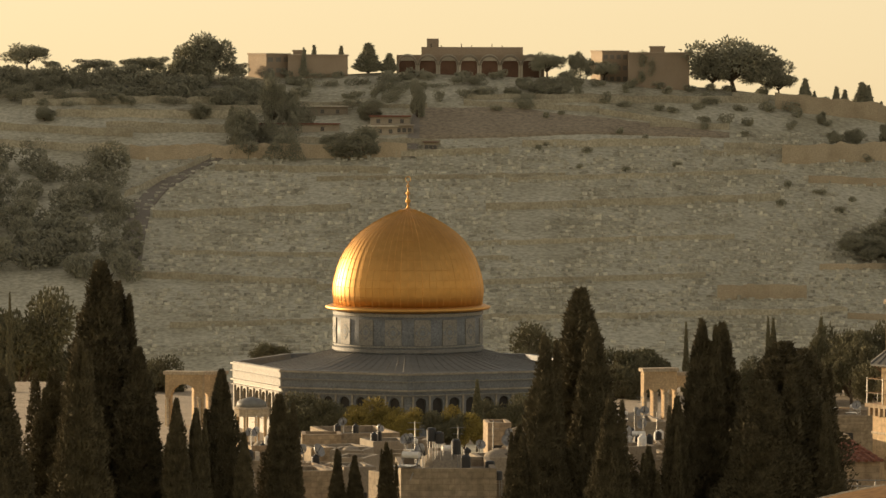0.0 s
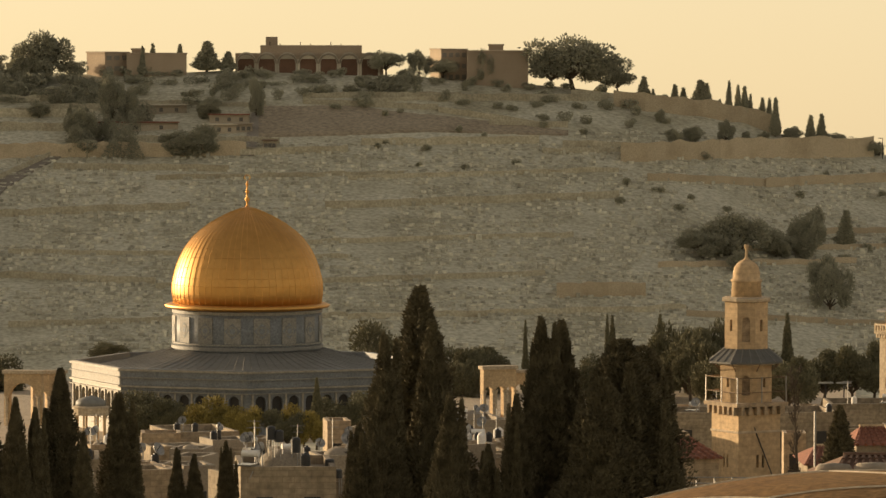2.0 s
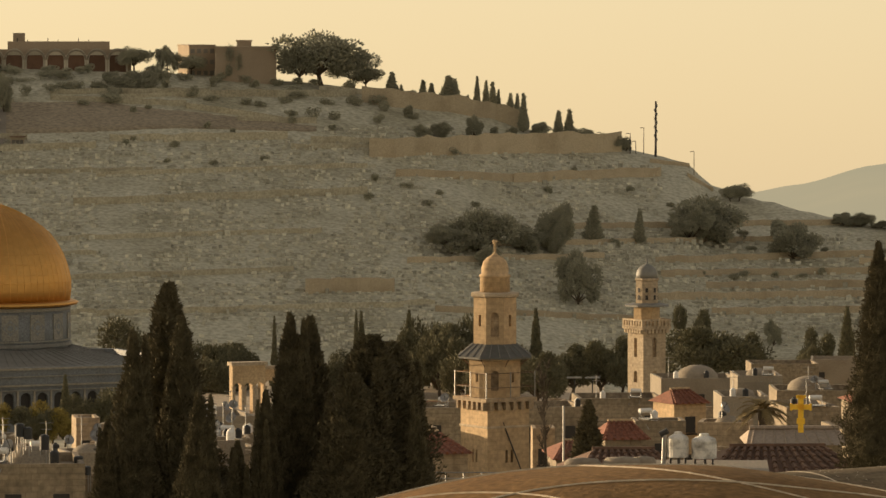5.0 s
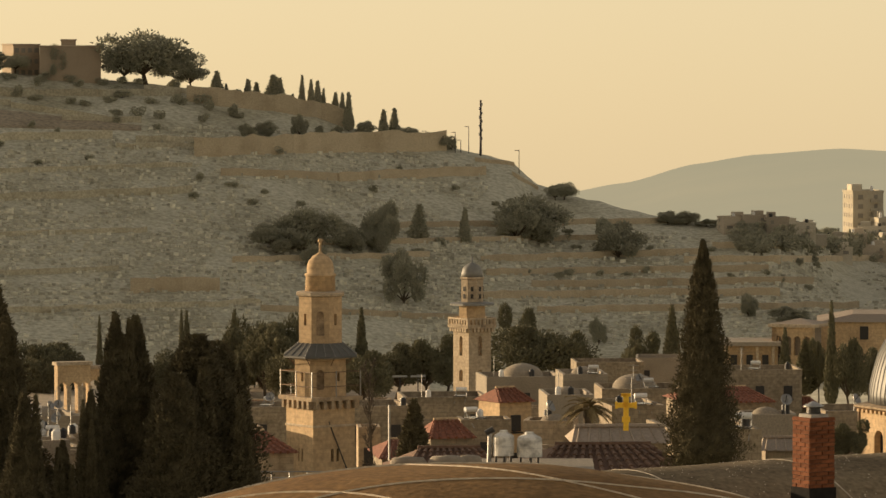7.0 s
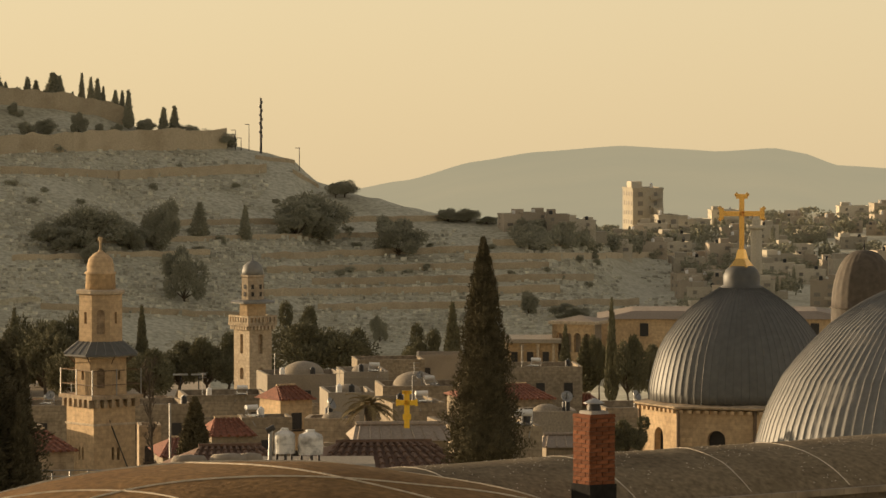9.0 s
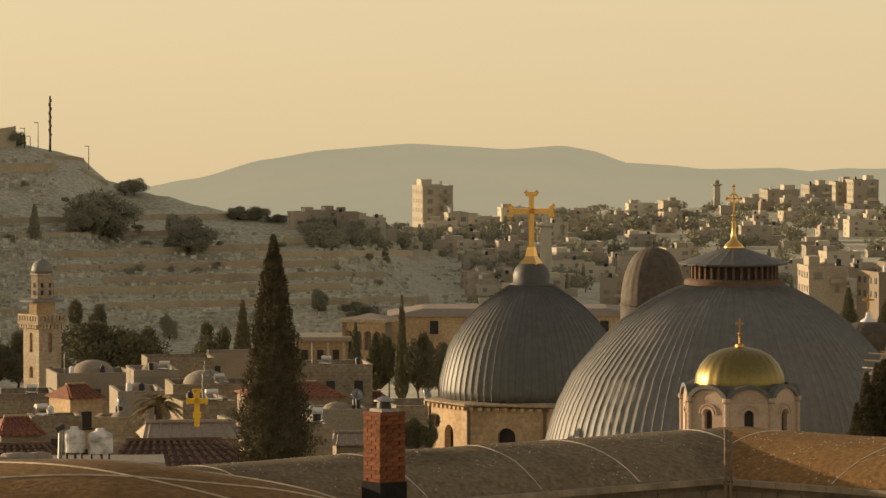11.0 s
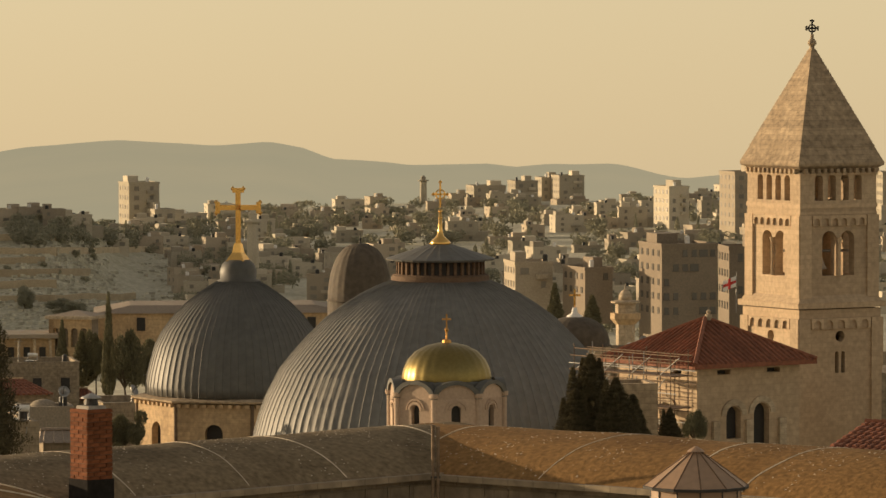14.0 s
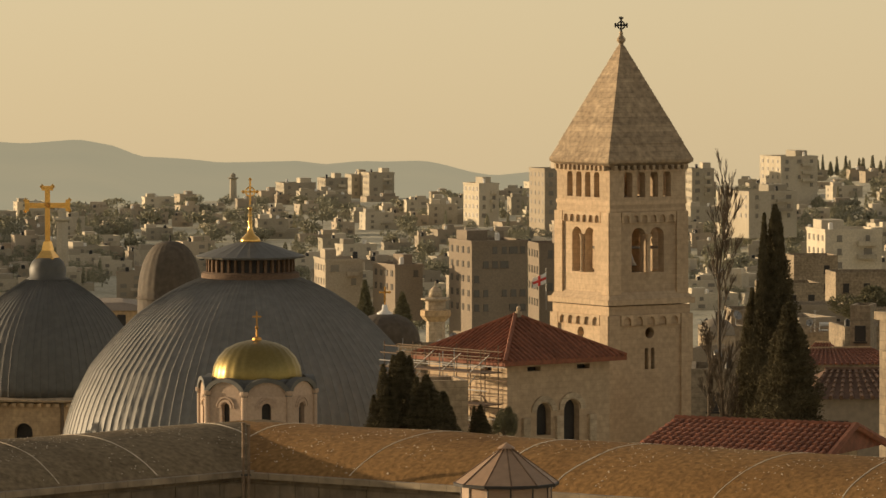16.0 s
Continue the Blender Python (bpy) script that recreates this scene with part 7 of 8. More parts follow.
def long_hall():
    d, u = 690.0, 2500
    z = lambda y: level(y + 4.0, d)
    zb = z(668)
    e = thing("long_hall", site(u, 672, d), turn(u), "long pale stone hall with an arcaded porch", "building")
    bm = bmesh.new()
    box(bm, (15.5, 16, (z(562) - zb) / 2), (32, 14, z(562) - zb))
    part("hall", bm, STONE_WARM, e)
    bm = bmesh.new()
    box(bm, (15.5, 16, z(556) - zb), (33.2, 15.2, z(550) - z(563)), 0.0, 0.72)
    part("roof", bm, SHEET, e, "low weathered hip roof")
    for i in range(6):
        bm = bmesh.new()
        box(bm, (5 + 4.4 * i, 8.98, z(582) - zb), (1.1, 0.2, 1.7))
        part("window", bm, DARK, e)
    # porch: arcaded front and lit flank under a shallow hip
    a0 = -math.pi / 2 - 0.35
    for a, wd, n, nm in ((a0, 5.6, 4, "porch_arch"), (a0 - math.pi / 2, 5.6, 3, "porch_side")):
        bm = bmesh.new()
        hh = z(566) - zb
        panel(bm, wd, hh, 0.6, [((k - (n - 1) / 2) * wd / (n + 0.4), hh - 3.6, wd / (n + 0.4) * 0.36, hh - 1.6, 1) for k in range(n)], Matrix.Translation((-3.2, 4.0, 0)) @ face_on(a, 2.8))
        part(nm, bm, STONE_WARM, e)
    bm = bmesh.new()
    box(bm, (-3.2, 4.0, (z(566) - zb) / 2), (4.2, 4.2, z(566) - zb - 0.2), -0.35)
    part("porch_core", bm, BROWN, e)
    bm = bmesh.new()
    box(bm, (-3.2, 4.0, z(563.5) - zb), (6.4, 6.4, 0.4), -0.35)
    part("porch_cornice", bm, STONE, e)
    bm = bmesh.new()
    lathe(bm, [(4.4, z(561.5) - zb), (0.1, z(552) - zb)], 4, at=(-3.2, 4.0, 0), rot=math.pi / 4 - 0.35)
    part("porch_roof", bm, SHEET, e)
    bm = bmesh.new()
    box(bm, (-9.6, 5, (z(598) - zb) / 2), (7.2, 8, z(598) - zb))
    part("low_wing", bm, STONE_WARM, e)
    bm = bmesh.new()
    box(bm, (-9.9, 4.6, z(595) - zb), (8.6, 9.6, 0.5))
    part("wing_roof", bm, PLASTER, e)
    for i in range(4):
        bm = bmesh.new()
        lathe(bm, [(0.28, 0), (0.2, 0.3), (0.2, z(604) - zb), (0.32, z(600) - zb)], 10, at=(-12.6 + 2 * i, 0.45, 0))
        part("column", bm, STONE, e)
        bm = bmesh.new()
        box(bm, (-11.6 + 2 * i, 0.95, z(628) - zb), (0.8, 0.2, 1.9))
        part("window", bm, DARK, e)


long_hall()


# ---- roofs of the town ----
def town_house(u, v, d, w, style="flat", depth=8.0, rz=0.0, mat=STONE, seed=0, rise=1.2):
    rng = random.Random(seed + int(u))
    px = TICKS / d
    W = w / px
    p = site(u, v, d)
    g = hill_z(u, d)
    H = max(3.0, p.z - g)
    names = {"flat": "flat-roofed old stone house with a parapet", "dome": "old stone house with a plastered roof dome", "tile": "stone house under a red tiled roof", "metal": "hut with a ribbed sheet-metal roof"}
    e = thing("town_house", (p.x, p.y, p.z - H), turn(u) + rz, names[style], "house", "town houses")
    bm = bmesh.new()
    box(bm, (0, depth / 2, H / 2 - 0.5), (W, depth, H + 1 - 0.02))
    body = part("wall", bm, mat, e)
    if style in ("flat", "dome"):
        bm = bmesh.new()
        for s in range(4):
            if s < 2:
                box(bm, (0, 0.15 if s else depth - 0.15, H + 0.3), (W, 0.3, 0.64))
            else:
                box(bm, ((W / 2 - 0.15) * (1 if s == 2 else -1), depth / 2, H + 0.3), (0.3, depth - 0.59, 0.64))
        part("parapet", bm, mat, e)
        bm = bmesh.new()
        box(bm, (0, depth / 2, H + 0.06), (W - 0.62, depth - 0.62, 0.08))
        part("roof_slab", bm, PLASTER, e)
    if style == "dome":
        r = min(W, depth) * 0.27
        bm = bmesh.new()
        lathe(bm, [(r * 1.08, H), (r * 1.08, H + 0.35), (r, H + 0.4)] + [(r * math.cos(t), H + 0.4 + r * 0.62 * math.sin(t)) for t in [math.pi / 2 * i / 8 for i in range(1, 8)]] + [(0.05, H + 0.4 + r * 0.62)], 28, at=(rng.uniform(-0.08, 0.08) * W, depth * 0.5, 0))
        part("dome", bm, PLASTER, e, "", True)
    if style in ("tile", "metal"):
        mt = (BROWN_TILE if d < 260 else REDTILE) if style == "tile" else SHEET
        a, b = Vector((-W / 2 - 0.3, -0.4, H)), Vector((W / 2 + 0.3, -0.4, H))
        c, f = Vector((W / 2 - (0.0 if style == "metal" else W * 0.2), depth / 2, H + rise)), Vector((-W / 2 + (0.0 if style == "metal" else W * 0.2), depth / 2, H + rise))
        g1, g2 = Vector((W / 2 + 0.3, depth + 0.4, H)), Vector((-W / 2 - 0.3, depth + 0.4, H))
        bm = bmesh.new()
        v_ = [bm.verts.new(q) for q in (a, b, c, f, g1, g2)]
        bm.faces.new((v_[0], v_[1], v_[2], v_[3]))
        bm.faces.new((v_[3], v_[2], v_[4], v_[5]))
        bm.faces.new((v_[1], v_[4], v_[2]))
        bm.faces.new((v_[0], v_[3], v_[5]))
        bm.faces.new((v_[0], v_[5], v_[4], v_[1]))
        roof = part("roof", bm, mt, e)
        n = max(6, int(W / 0.42))
        tile_rows(roof, a, b, c, f, 1 if style == "metal" else 6, n, mt, "seam" if style == "metal" else "tile_strip", 0.05 if style == "metal" else 0.11, d > 260)
        bm = bmesh.new()
        bar(bm, f + Vector((0, 0, 0.05)), c + Vector((0, 0, 0.05)), 0.13, 6)
        part("ridge", bm, (BROWN_TILE if d < 260 else STONE_WARM) if style == "tile" else SHEET, roof)
    n = max(1, int(W / 2.6))
    for s in range(2):
        for c in range(n):
            if H - 2.2 - 3 * s > 0.5 and rng.random() < 0.75:
                bm = bmesh.new()
                x = (c + 0.5) / n * W - W / 2
                box(bm, (x, 0, H - 1.7 - 3 * s), (0.9, 0.16, 1.3))
                box(bm, (x, -0.06, H - 2.45 - 3 * s), (1.15, 0.26, 0.12))
                part("window", bm, DARK, body)
    return p, W, depth


def water_tank(p, r, h, mat, label, rz=0.0):
    e = thing("water_tank", p, rz, label, "tank", "roof tanks")
    bm = bmesh.new()
    lathe(bm, [(r, 0.25), (r, 0.25 + h), (r * 0.9, 0.32 + h), (r * 0.4, 0.4 + h), (r * 0.35, 0.46 + h)], 20)
    part("drum", bm, mat, e, "", False)
    for i in range(3):
        bm = bmesh.new()
        a = i * 2.094 + 0.5
        bar(bm, (r * 0.8 * math.cos(a), r * 0.8 * math.sin(a), -0.1), (r * 0.8 * math.cos(a), r * 0.8 * math.sin(a), 0.27), 0.04)
        part("leg", bm, METAL_DARK, e)
    bm = bmesh.new()
    lathe(bm, [(r * 1.01, 0.25 + h * 0.5), (r * 1.03, 0.25 + h * 0.53), (r * 1.01, 0.25 + h * 0.56)], 20, cap=False)
    part("hoop", bm, mat, e)
    return e


def dish(p, r, rz):
    e = thing("satellite_dish", p, rz, "grey satellite dish on a short post", "dish", "roof dishes")
    bm = bmesh.new()
    bar(bm, (0, 0, -0.2), (0, 0, 1.2), 0.04)
    part("post", bm, METAL, e)
    bm = bmesh.new()
    lathe(bm, [(0.05, 0), (r * 0.5, 0.07), (r * 0.85, 0.2), (r, 0.3), (r, 0.33), (r * 0.5, 0.1), (0.05, 0.03)], 20, cap=False)
    bm.transform(Matrix.Translation((0, 0, 1.3)) @ Matrix.Rotation(math.radians(60), 4, "X"))
    part("reflector", bm, METAL, e, "", True)
    bm = bmesh.new()
    bar(bm, (0, 0, 1.2), (0, -r * 0.9, 1.75), 0.025)
    part("arm", bm, METAL_DARK, e)


def boiler(p, rz):
    e = thing("solar_heater", p, rz, "solar water heater with a white barrel", "heater", "roof heaters")
    bm = bmesh.new()
    bar(bm, (-0.5, 0.3, 1.2), (0.5, 0.3, 1.2), 0.19, 14)
    part("barrel", bm, WHITE, e)
    bm = bmesh.new()
    box(bm, (0, -0.35, 0.62), (1.1, 1.3, 0.08))
    part("collector", bm, GLASS, e)
    for s in (-1, 1):
        bm = bmesh.new()
        bar(bm, (s * 0.5, 0.35, -0.1), (s * 0.5, 0.35, 1.15), 0.03)
        bar(bm, (s * 0.5, -0.95, -0.1), (s * 0.5, 0.35, 1.1), 0.03)
        part("stand", bm, METAL, e)


TOWN = ((795, 828, 300, 170, "dome", 0.05, STONE_WARM), (650, 760, 430, 120, "flat", 0.25, STONE), (885, 742, 400, 42, "flat", 0.1, STONE_OLD), (900, 806, 330, 100, "dome", 0.2, PLASTER), (815, 808, 370, 70, "dome", -0.2, PLASTER),
        (560, 832, 310, 70, "flat", 0.3, STONE_WARM), (615, 806, 360, 60, "flat", -0.3, PLASTER), (490, 796, 400, 76, "flat", 0.2, STONE), (400, 810, 380, 120, "dome", 0.0, STONE), (1135, 738, 470, 100, "dome", 0.2, PLASTER),
        (1120, 785, 360, 90, "flat", 0.3, PLASTER), (1060, 800, 350, 120, "flat", 0.1, STONE), (1300, 800, 340, 160, "flat", 0.2, STONE), (1485, 792, 330, 150, "tile", 0.2, STONE_OLD), (1493, 712, 560, 40, "dome", 0.0, WHITE),
        (1530, 722, 520, 110, "flat", 0.1, STONE), (1450, 760, 420, 110, "flat", 0.2, STONE), (1708, 722, 480, 130, "flat", 0.2, STONE), (1770, 802, 380, 110, "tile", 0.1, STONE), (1838, 766, 340, 74, "tile", 0.2, STONE),
        (1830, 705, 520, 150, "flat", 0.1, STONE), (1952, 702, 430, 64, "tile", 0.5, STONE_WARM), (1970, 668, 560, 140, "dome", 0.15, PLASTER), (1900, 748, 400, 90, "flat", 0.1, STONE), (2050, 702, 480, 84, "dome", 0.1, PLASTER),
        (2076, 664, 540, 80, "dome", 0.1, PLASTER), (2010, 752, 360, 90, "dome", -0.1, STONE_OLD), (2170, 722, 420, 96, "dome", 0.2, STONE), (2180, 690, 500, 150, "dome", 0.1, STONE), (2128, 838, 215, 290, "tile", 0.12, STONE),
        (1850, 838, 240, 190, "tile", 0.1, STONE_OLD), (2142, 774, 240, 160, "metal", 0.08, STONE_WARM), (2402, 740, 350, 96, "dome", 0.1, PLASTER), (2330, 702, 450, 160, "tile", 0.2, STONE), (2310, 770, 300, 160, "flat", 0.2, STONE),
        (2440, 786, 310, 90, "metal", 0.08, STONE), (2360, 655, 560, 200, "flat", 0.1, STONE), (2560, 730, 430, 120, "flat", 0.2, STONE), (2120, 640, 700, 120, "flat", 0.1, STONE), (2240, 632, 720, 150, "flat", 0.0, PLASTER),
        (3420, 640, 470, 130, "flat", 0.2, STONE), (3440, 705, 300, 90, "flat", 0.2, STONE_OLD), (3940, 600, 520, 110, "flat", 0.2, STONE), (4000, 570, 600, 150, "flat", 0.1, STONE), (4110, 560, 640, 160, "flat", 0.2, PLASTER),
        (4200, 600, 520, 150, "dome", 0.2, STONE), (4120, 610, 540, 180, "flat", 0.1, STONE_OLD), (4160, 655, 440, 190, "tile", 0.2, TOWN_A), (4190, 715, 250, 200, "tile", 0.1, BROWN), (3960, 680, 380, 160, "flat", 0.0, STONE),
        (4060, 520, 760, 150, "flat", 0.2, STONE), (4190, 500, 800, 170, "flat", 0.2, STONE), (4100, 470, 900, 120, "flat", 0.2, STONE), (200, 800, 380, 200, "flat", 0.1, STONE), (40, 790, 420, 200, "flat", 0.1, STONE))
rng = random.Random(99)
MORE = []
for i in range(92):
    if i < 34:
        u, v = rng.uniform(420, 1190), rng.uniform(752, 856)
        d = 440 - (v - 752) * 1.3
    elif i < 76:
        u = rng.uniform(1430, 2560)
        v = rng.uniform(690, 812)
        d = 620 - (v - 690) * 2.6
    else:
        u, v, d = rng.uniform(3900, 4300), rng.uniform(560, 660), rng.uniform(430, 620)
    if 1520 < u < 1690 or 1840 < u < 1910:
        continue
    MORE.append((u, v, d, rng.uniform(30, 76), rng.choice(("flat", "flat", "dome", "flat", "dome") if i < 34 else ("flat", "tile", "dome", "flat", "tile")), rng.uniform(-0.3, 0.5), rng.choice((STONE, STONE_OLD, STONE_WARM, PLASTER))))
for i, (u, v, d, w, st, rz, mt) in enumerate(TOWN + tuple(MORE)):
    # house walls swap to the shade-dimmed stone; the sunlit one at 1952 stays golden
    mt = TOWN_A if mt in (STONE, STONE_WARM) and u != 1952 else mt
    w *= 0.66 if u > 3900 and w > 100 and v < 640 else 1.0
    p, W, D = town_house(u, v, float(d), w, st, 8.0 if w / (TICKS / d) > 4 else 3.5, rz, mt, i, 0.55 if st == "metal" else 1.0)
    if st in ("flat", "dome") and d < 600 and W > 2.5 and i < 84 and u != 3440:
        for k in range(3 if u < 1200 else 2):
            q = Vector((rng.uniform(-0.42, 0.42) * W, rng.uniform(0.6, 2.0), 0.1))
            at_ = p + Matrix.Rotation(turn(u) + rz, 3, "Z") @ q
            c = rng.random()
            if c < 0.45:
                water_tank(at_, 0.27, 0.75, BLACK if rng.random() < 0.6 else WHITE, "dark plastic roof tank on legs" if c < 0.3 else "roof water tank on short legs")
            elif c < 0.7:
                boiler(at_, rng.uniform(-0.5, 0.5))
            else:
                dish(at_, rng.uniform(0.3, 0.5), rng.uniform(-1, 1))
        if rng.random() < 0.7:
            q = p + Matrix.Rotation(turn(u) + rz, 3, "Z") @ Vector((rng.uniform(-0.4, 0.4) * W, 2.5, 0.1))
            e = thing("roof_aerial", q, 0, "thin rooftop aerial with short cross rods", "aerial", "roof aerials")
            bm = bmesh.new()
            bar(bm, (0, 0, -0.2), (0, 0, 2.6), 0.03)
            part("pole", bm, METAL, e)
            for k in range(0, 4, 2):
                bm = bmesh.new()
                bar(bm, (-0.5 + 0.06 * k, 0, 2.5 - 0.22 * k), (0.5 - 0.06 * k, 0, 2.5 - 0.22 * k), 0.018, 4)
                part("rod", bm, METAL, e)

# three tall black tanks over the domed house
for u, y0, y1 in ((764, 757, 800), (778, 764, 802), (808, 777, 826), (868, 815, 842), (882, 833, 862), (745, 792, 818)):
    d = 303.0
    px = TICKS / d
    p = site(u, y1 - 21, d)
    e = thing("water_tank", p, 0, "tall black roof tank on a steel stand", "tank", "roof tanks")
    h = (y1 - y0) / px
    bm = bmesh.new()
    lathe(bm, [(0.27, h * 0.45), (0.27, h * 0.93), (0.16, h)], 16)
    part("drum", bm, BLACK, e)
    for i in range(4):
        bm = bmesh.new()
        a = i * math.pi / 2 + 0.4
        bar(bm, (0.24 * math.cos(a), 0.24 * math.sin(a), -0.5), (0.24 * math.cos(a), 0.24 * math.sin(a), h * 0.46), 0.025)
        part("leg", bm, METAL, e)

# white tanks behind the low dome
for u, y0, y1, w in ((1931, 765, 822, 38), (1977, 768, 824, 45)):
    d = 150.0
    px = TICKS / d
    water_tank(site(u, y1 - 9.4, d), w / 2 / px, (y1 - y0) / px - 0.4, material("peeling white tank paint", (0.66, 0.62, 0.55), 0.6, 0.15, 9.0, 0.1, stained=1.0, stain=(0.08, 0.07, 0.06)), "peeling white metal water tank on a roof frame")
e = thing("vent_pipe", site(1903, 815, 150.0), turn(1903), "leaning grey vent pipe by the tanks", "pipe")
bm = bmesh.new()
bar(bm, (0, 0, -1.0), (0.06, 0, 0.95), 0.06, 8)
part("pipe", bm, METAL, e)
bm = bmesh.new()
bar(bm, (-0.06, 0, 0.9), (0.16, 0, 1.02), 0.09, 8)
part("hood", bm, METAL_DARK, e)
bm = bmesh.new()
box(bm, (0.5, 1.0, -3), (3.4, 4.0, 6.0))
solid("tank_roof", site(1950, 818, 149.0), turn(1950), bm, PLASTER, "flat plastered roof that carries the tanks", "roof")
# skylight hatches on the low dome
for u, v, w in ((1762, 808, 0.52), (1835, 806, 0.6), (1870, 805, 0.36)):
    e = thing("roof_hatch", site(u, v + 8, 76.0), turn(u), "low white plastered roof hatch", "hatch", "roof hatches")
    bm = bmesh.new()
    lathe(bm, [(w * 0.5, -0.5), (w * 0.5, 0.06), (w * 0.42, 0.12), (0.02, 0.14)], 16, squash=0.7)
    part("lid", bm, PLASTER, e, "", True)
    bm = bmesh.new()
    lathe(bm, [(w * 0.55, -0.5), (w * 0.55, 0.0), (w * 0.5, 0.02)], 16, squash=0.7)
    part("curb", bm, PLASTER, e)


def yellow_cross():
    d, u = 236.0, 2148
    px = TICKS / d
    z = lambda y: level(y - 9.4, d)
    zb = z(762)
    e = thing("roof_cross", site(u, 752.6, d) , turn(u), "bright yellow double-barred cross on a roof", "cross")
    bm = bmesh.new()
    H = z(696) - zb
    box(bm, (0, 0, H / 2), (0.24, 0.16, H))
    box(bm, (0, 0, z(717) - zb), (0.95, 0.16, 0.22))
    for s in (-1, 1):
        box(bm, (s * 0.42, 0, z(717) - zb), (0.1, 0.17, 0.3))
    box(bm, (0, 0, z(699) - zb), (0.42, 0.16, 0.14))
    box(bm, (0, 0, z(742) - zb), (0.36, 0.18, 0.24))
    part("cross", bm, YELLOW, e)


yellow_cross()


def palm(u, v, d, h):
    """Date palm: scarred trunk and arching fronds, each a rachis with two ranks of leaflets."""
    e = thing("palm", site(u, v, d) - Vector((0, 0, h)), 0, "date palm with arching feathery fronds among the roofs", "palm")
    bm = bmesh.new()
    lathe(bm, [(0.34, -1)] + [(0.24 + 0.05 * (k % 2), h * k / 14) for k in range(1, 15)], 10)
    part("trunk", bm, BARK, e)
    rng = random.Random(4)
    for i in range(44):
        a, el = i * 2.4, rng.uniform(-0.15, 1.35)
        L = rng.uniform(1.5, 2.2)
        side = Vector((-math.sin(a), math.cos(a), 0))
        vs, fs = [], []
        prev = None
        for j in range(17):
            t = j / 16
            c = Vector((L * t * math.cos(el * (1 - 0.3 * t)) * math.cos(a), L * t * math.cos(el * (1 - 0.3 * t)) * math.sin(a), h + L * t * math.sin(el) - 0.55 * t * t * L))
            if prev is not None:
                along = (c - prev).normalized()
                k = len(vs)
                vs += [prev + Vector((0, 0, 0.025)), prev + side * 0.025, prev - side * 0.025, c]
                fs += [(k, k + 1, k + 3), (k + 1, k + 2, k + 3), (k + 2, k, k + 3)]
                if t > 0.15:
                    for q in (-1, 1):
                        ln = 0.5 * math.sin(math.pi * (0.15 + 0.8 * t)) * rng.uniform(0.8, 1.2)
                        tip = c + side * q * ln * 0.75 + along * ln * 0.7 + Vector((0, 0, 0.12 - 0.2 * t))
                        k = len(vs)
                        vs += [c - along * 0.05, c + along * 0.05, c + Vector((0, 0, 0.03)), tip]
                        fs += [(k, k + 1, k + 3), (k + 1, k + 2, k + 3), (k + 2, k, k + 3)]
            prev = c
        from_lists("frond", vs, fs, PALM_LEAF, e)


palm(2080, 716, 330.0, 6.0)
mid_tree("c1", 1772, 706, 830, 62, 290.0, -9.4, CYPRESS)


# ---- bare trees ----
def bare_tree(name, at, h, spread, seed, label, mat=BARK):
    rng = random.Random(seed)
    e = thing(name, at, 0, label, "tree", "bare trees")
    bm = bmesh.new()

    def limb(p, d_, l, r, lv):
        q = p + d_ * l
        bar(bm, p, q, r, 5, r * 0.62)
        if lv:
            for k in range(3 if lv > 2 else 4):
                t = rng.uniform(0.35, 1.0)
                nd = (d_ + Vector((rng.uniform(-1, 1), rng.uniform(-1, 1), rng.uniform(0.3, 0.9))) * spread * 0.7).normalized()
                limb(p.lerp(q, t), nd, l * rng.uniform(0.5, 0.72), max(0.012, r * 0.55), lv - 1)
    tr = bmesh.new()
    p = Vector((0, 0, -1))
    for k in range(4):
        dd = Vector((rng.uniform(-0.08, 0.08), rng.uniform(-0.08, 0.08), 1)).normalized()
        q = p + dd * h * 0.27
        bar(tr, p, q, 0.12 * (1 - k * 0.22), 6, 0.12 * (0.78 - k * 0.22))
        for j in range(7):
            nd = Vector((rng.uniform(-1, 1), rng.uniform(-1, 1), rng.uniform(1.6, 3.2))).normalized()
            limb(p.lerp(q, rng.uniform(0.2, 1)), nd, h * 0.11, 0.024, 3)
        p = q
    part("trunk", tr, mat, e)
    part("crown", bm, mat, e)
    return e


def grounded(u, v, d):
    return site(u, v, d)


bare_tree("bare_tree", site(3935, 850, 215.0), 11.1, 0.5, 5, "tall leafless tree with upswept twigs")
bare_tree("bare_tree", site(3905, 850, 216.0), 6.0, 0.8, 6, "leafless twiggy tree beside a cypress")
bare_tree("bare_tree", site(1698, 838, 330.0), 6.6, 0.7, 9, "thin reddish leafless tree beside the minaret")
bm = bmesh.new()
bar(bm, (0, 0, -1), (0, 0, 3.0), 0.05, 6)
solid("roof_pole", site(1728, 822, 250.0), 0, bm, METAL, "thin steel pole rising above the roofs", "pole")
for x in (708, 740):
    e = thing("floodlight", site(x + 1039, 700, 800.0), 0, "court floodlight pole with twin heads", "lamp", "court floodlights")
    bm = bmesh.new()
    bar(bm, (0, 0, -6), (0, 0, 3.6), 0.09, 6)
    part("pole", bm, METAL_DARK, e)
    bm = bmesh.new()
    box(bm, (0, 0, 3.6), (2.2, 0.3, 0.25))
    part("lamp_heads", bm, METAL, e)

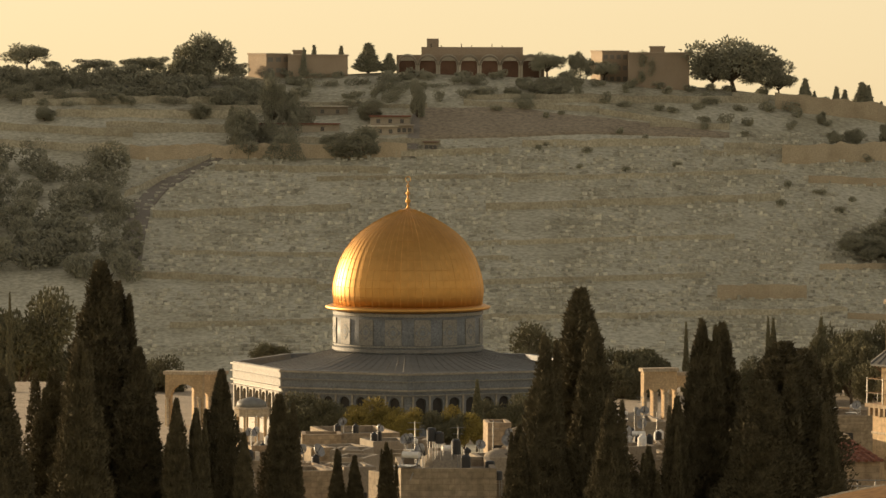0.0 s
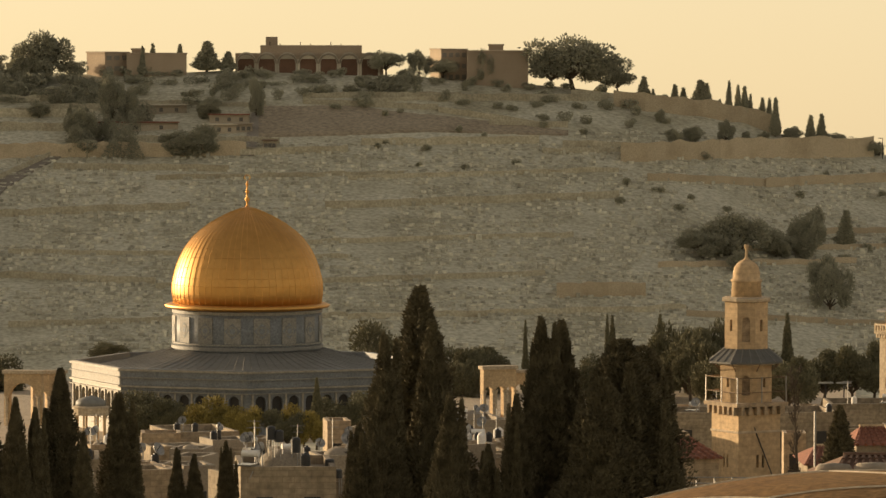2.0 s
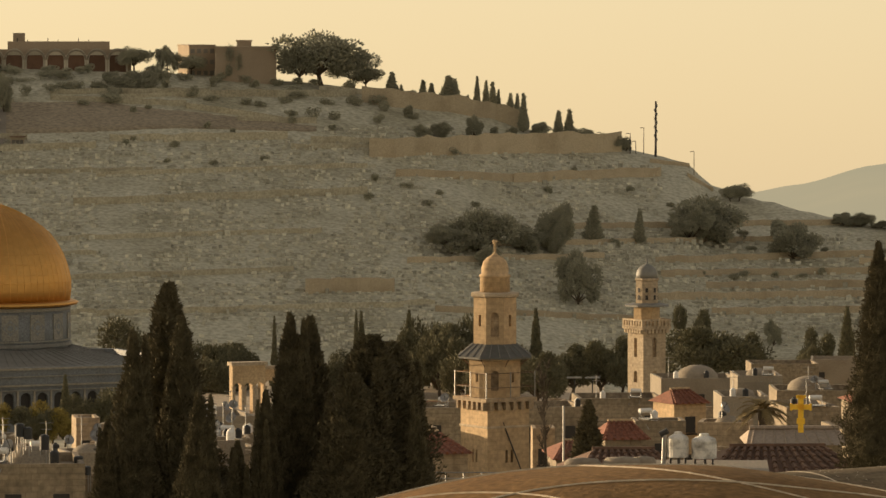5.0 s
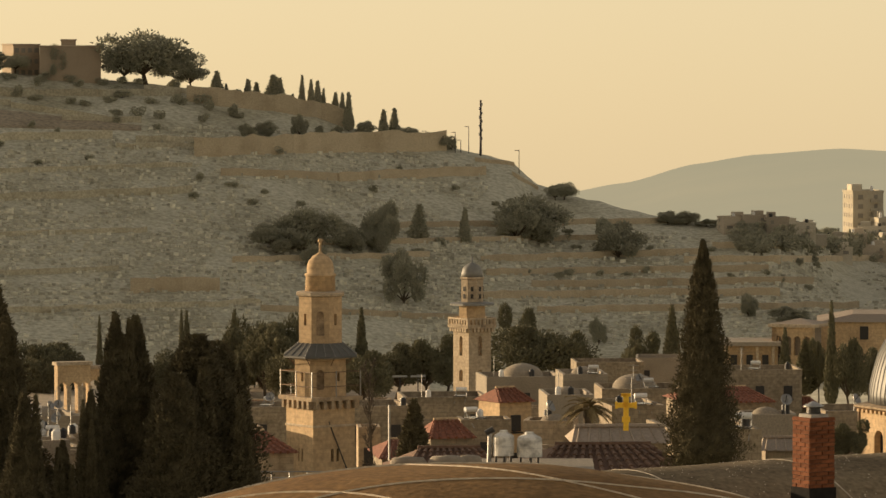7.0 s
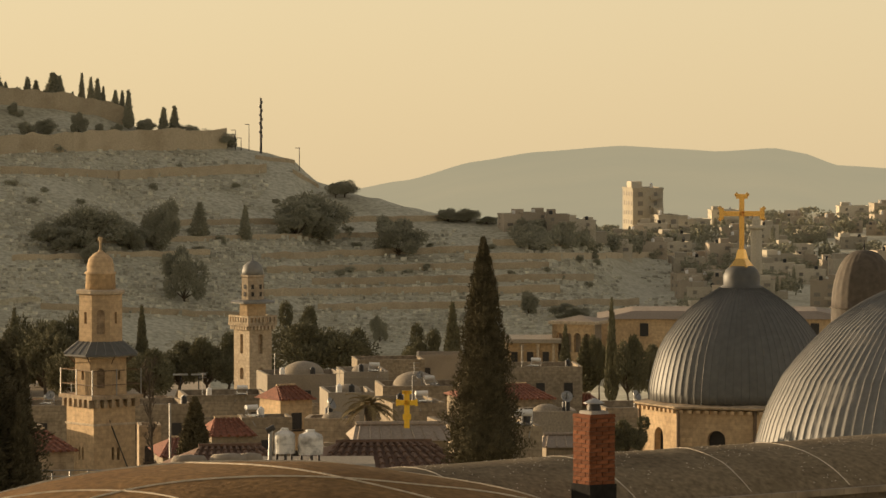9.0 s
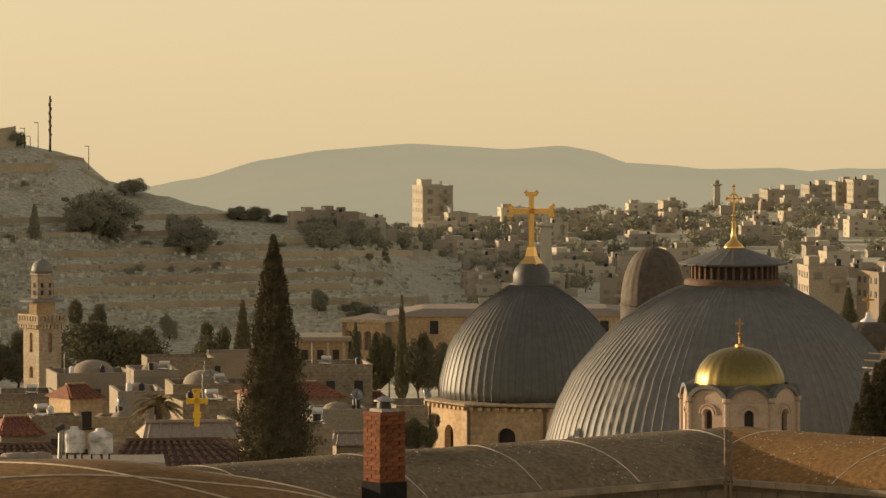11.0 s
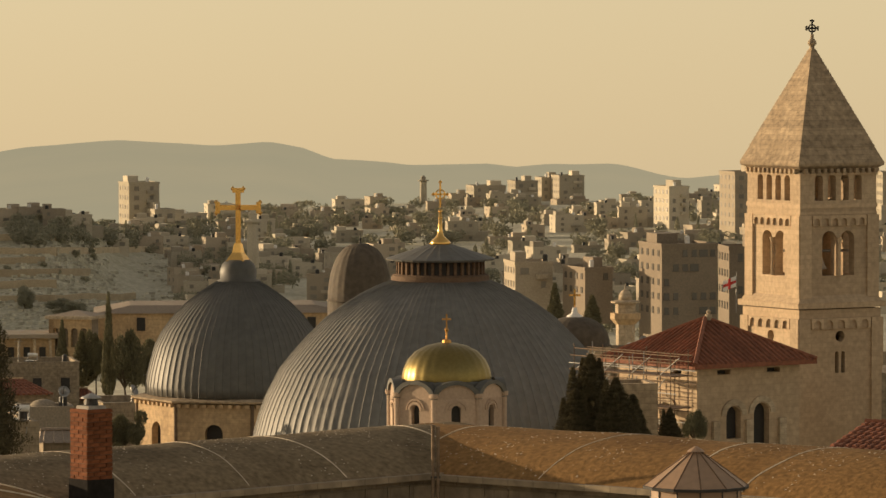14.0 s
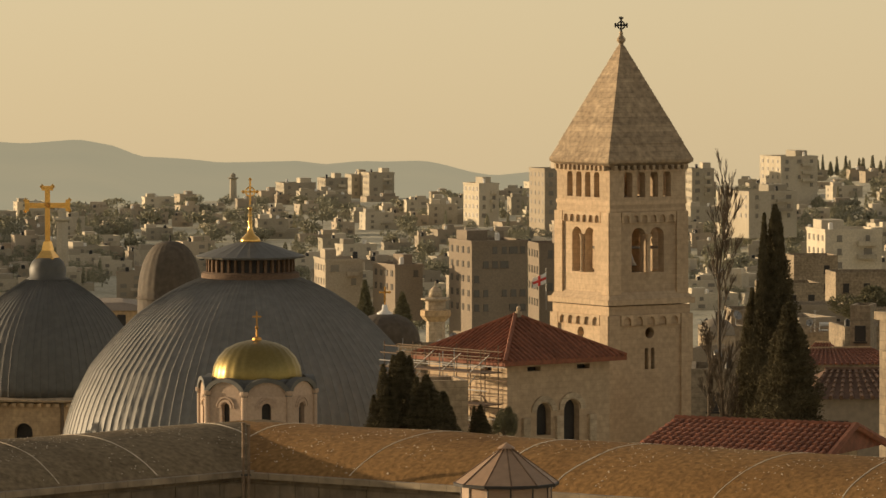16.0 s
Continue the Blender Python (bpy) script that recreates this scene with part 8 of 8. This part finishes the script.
# ---- big cypresses below the terrace ----
NEAR = []
for i in range(4):
    NEAR.append(cypress("cypress", (0, 0, -300), 18.0, 2.2, 300 + i, CYPRESS, 30000, 0.085, "tall near-black cypress with a ragged pointed crown", "terrace cypresses", 2 + i, 0.62 if i == 3 else 0.85))
used = set()
for i, (u, y, half, foot, d, off) in enumerate((
        (178, 450, 80, 1230, 230, -21), (208, 486, 58, 1230, 232, -21), (96, 642, 62, 1230, 226, -21), (244, 604, 56, 1230, 228, -21), (140, 590, 52, 1230, 224, -21), (2, 640, 56, 1230, 222, -21),
        (312, 696, 32, 1200, 225, -21), (347, 714, 30, 1200, 226, -21), (392, 644, 46, 1200, 228, -21), (432, 758, 26, 1200, 226, -21), (495, 688, 44, 1210, 230, -21), (597, 788, 22, 1160, 232, -21),
        (628, 800, 26, 1160, 232, -21), (684, 776, 22, 1160, 236, -21), (965, 582, 46, 1230, 228, -21), (1028, 498, 84, 1230, 232, -21), (920, 742, 36, 1230, 225, -21), (1080, 690, 40, 1230, 222, -21), (1050, 560, 52, 1230, 229, -21),
        (1150, 780, 34, 1230, 226, -21), (1243, 552, 50, 1230, 230, -21), (1279, 558, 56, 1230, 232, -21), (1200, 690, 34, 1230, 226, -21), (1385, 590, 78, 1260, 226, -21), (1425, 602, 64, 1260, 228, -21), (1352, 660, 60, 1260, 224, -21), (1462, 700, 36, 1260, 225, -21),
        (2284, 418, 60, 860, 200, -9.4), (4028, 356, 60, 850, 215, 11), (4054, 530, 74, 860, 213, 11), (3988, 505, 44, 860, 217, 11), (3366, 618, 66, 860, 205, 11), (3410, 660, 60, 860, 203, 11), (3440, 690, 50, 860, 204, 11), (3338, 680, 50, 860, 203, 11), (3506, 714, 34, 850, 205, 11))):
    px = TICKS / d
    p = site(u, foot + off, float(d))
    h, r = (foot - y) / px, half / px * (1.9 if foot > 1100 else 1.12)
    k = 3 if 1340 < u < 1440 else i % 3
    m = Matrix.Translation(p) @ Matrix.Rotation(i * 1.9, 4, "Z") @ Matrix.Diagonal((r / 2.2, r / 2.2, h / 18.0, 1))
    if k not in used:
        used.add(k)
        NEAR[k].matrix_world = m
    else:
        made = copy_thing(NEAR[k], Matrix.Identity(4))
        made.matrix_basis = m

# roof-edge railing by the front minaret
e = thing("railing", site(1535, 850, 230.0), turn(1535), "grey tubular railing along a roof edge", "railing")
for i in range(6):
    bm = bmesh.new()
    bar(bm, (-1.9 + 0.76 * i, 0, -1), (-1.9 + 0.76 * i, 0, 0.62), 0.03)
    part("post", bm, METAL, e)
for z_ in (0.1, 0.35, 0.6):
    bm = bmesh.new()
    bar(bm, (-1.95, 0, z_), (1.95, 0, z_), 0.025)
    part("rail", bm, METAL, e)

# bodies of the church under its domes
bm = bmesh.new()
box(bm, (0, 0, -6), (26, 24, 12), 0.3)
solid("church_building", site(3099, 905, 352.0), turn(3099), bm, STONE_OLD, "massive old stone church body under the great dome", "church")
bm = bmesh.new()
box(bm, (0, 0, -6), (16, 16, 12), 0.3)
solid("church_building", site(2741, 862, 397.0), turn(2741), bm, STONE_OLD, "old stone church choir under the smaller dome", "church")

# the terrace that carries the viewer
bm = bmesh.new()
box(bm, (0, 0, -9), (9, 9, 18))
for x, y, sx, sy in ((0, 4.35, 9, 0.3), (0, -4.35, 9, 0.3), (4.35, 0, 0.3, 8.4), (-4.35, 0, 0.3, 8.4)):
    box(bm, (x, y, 0.4), (sx, sy, 0.8))
solid("terrace", (0, 0, EYE - 1.6), 0, bm, STONE, "plastered stone roof terrace with a low parapet", "terrace", kind="structure")
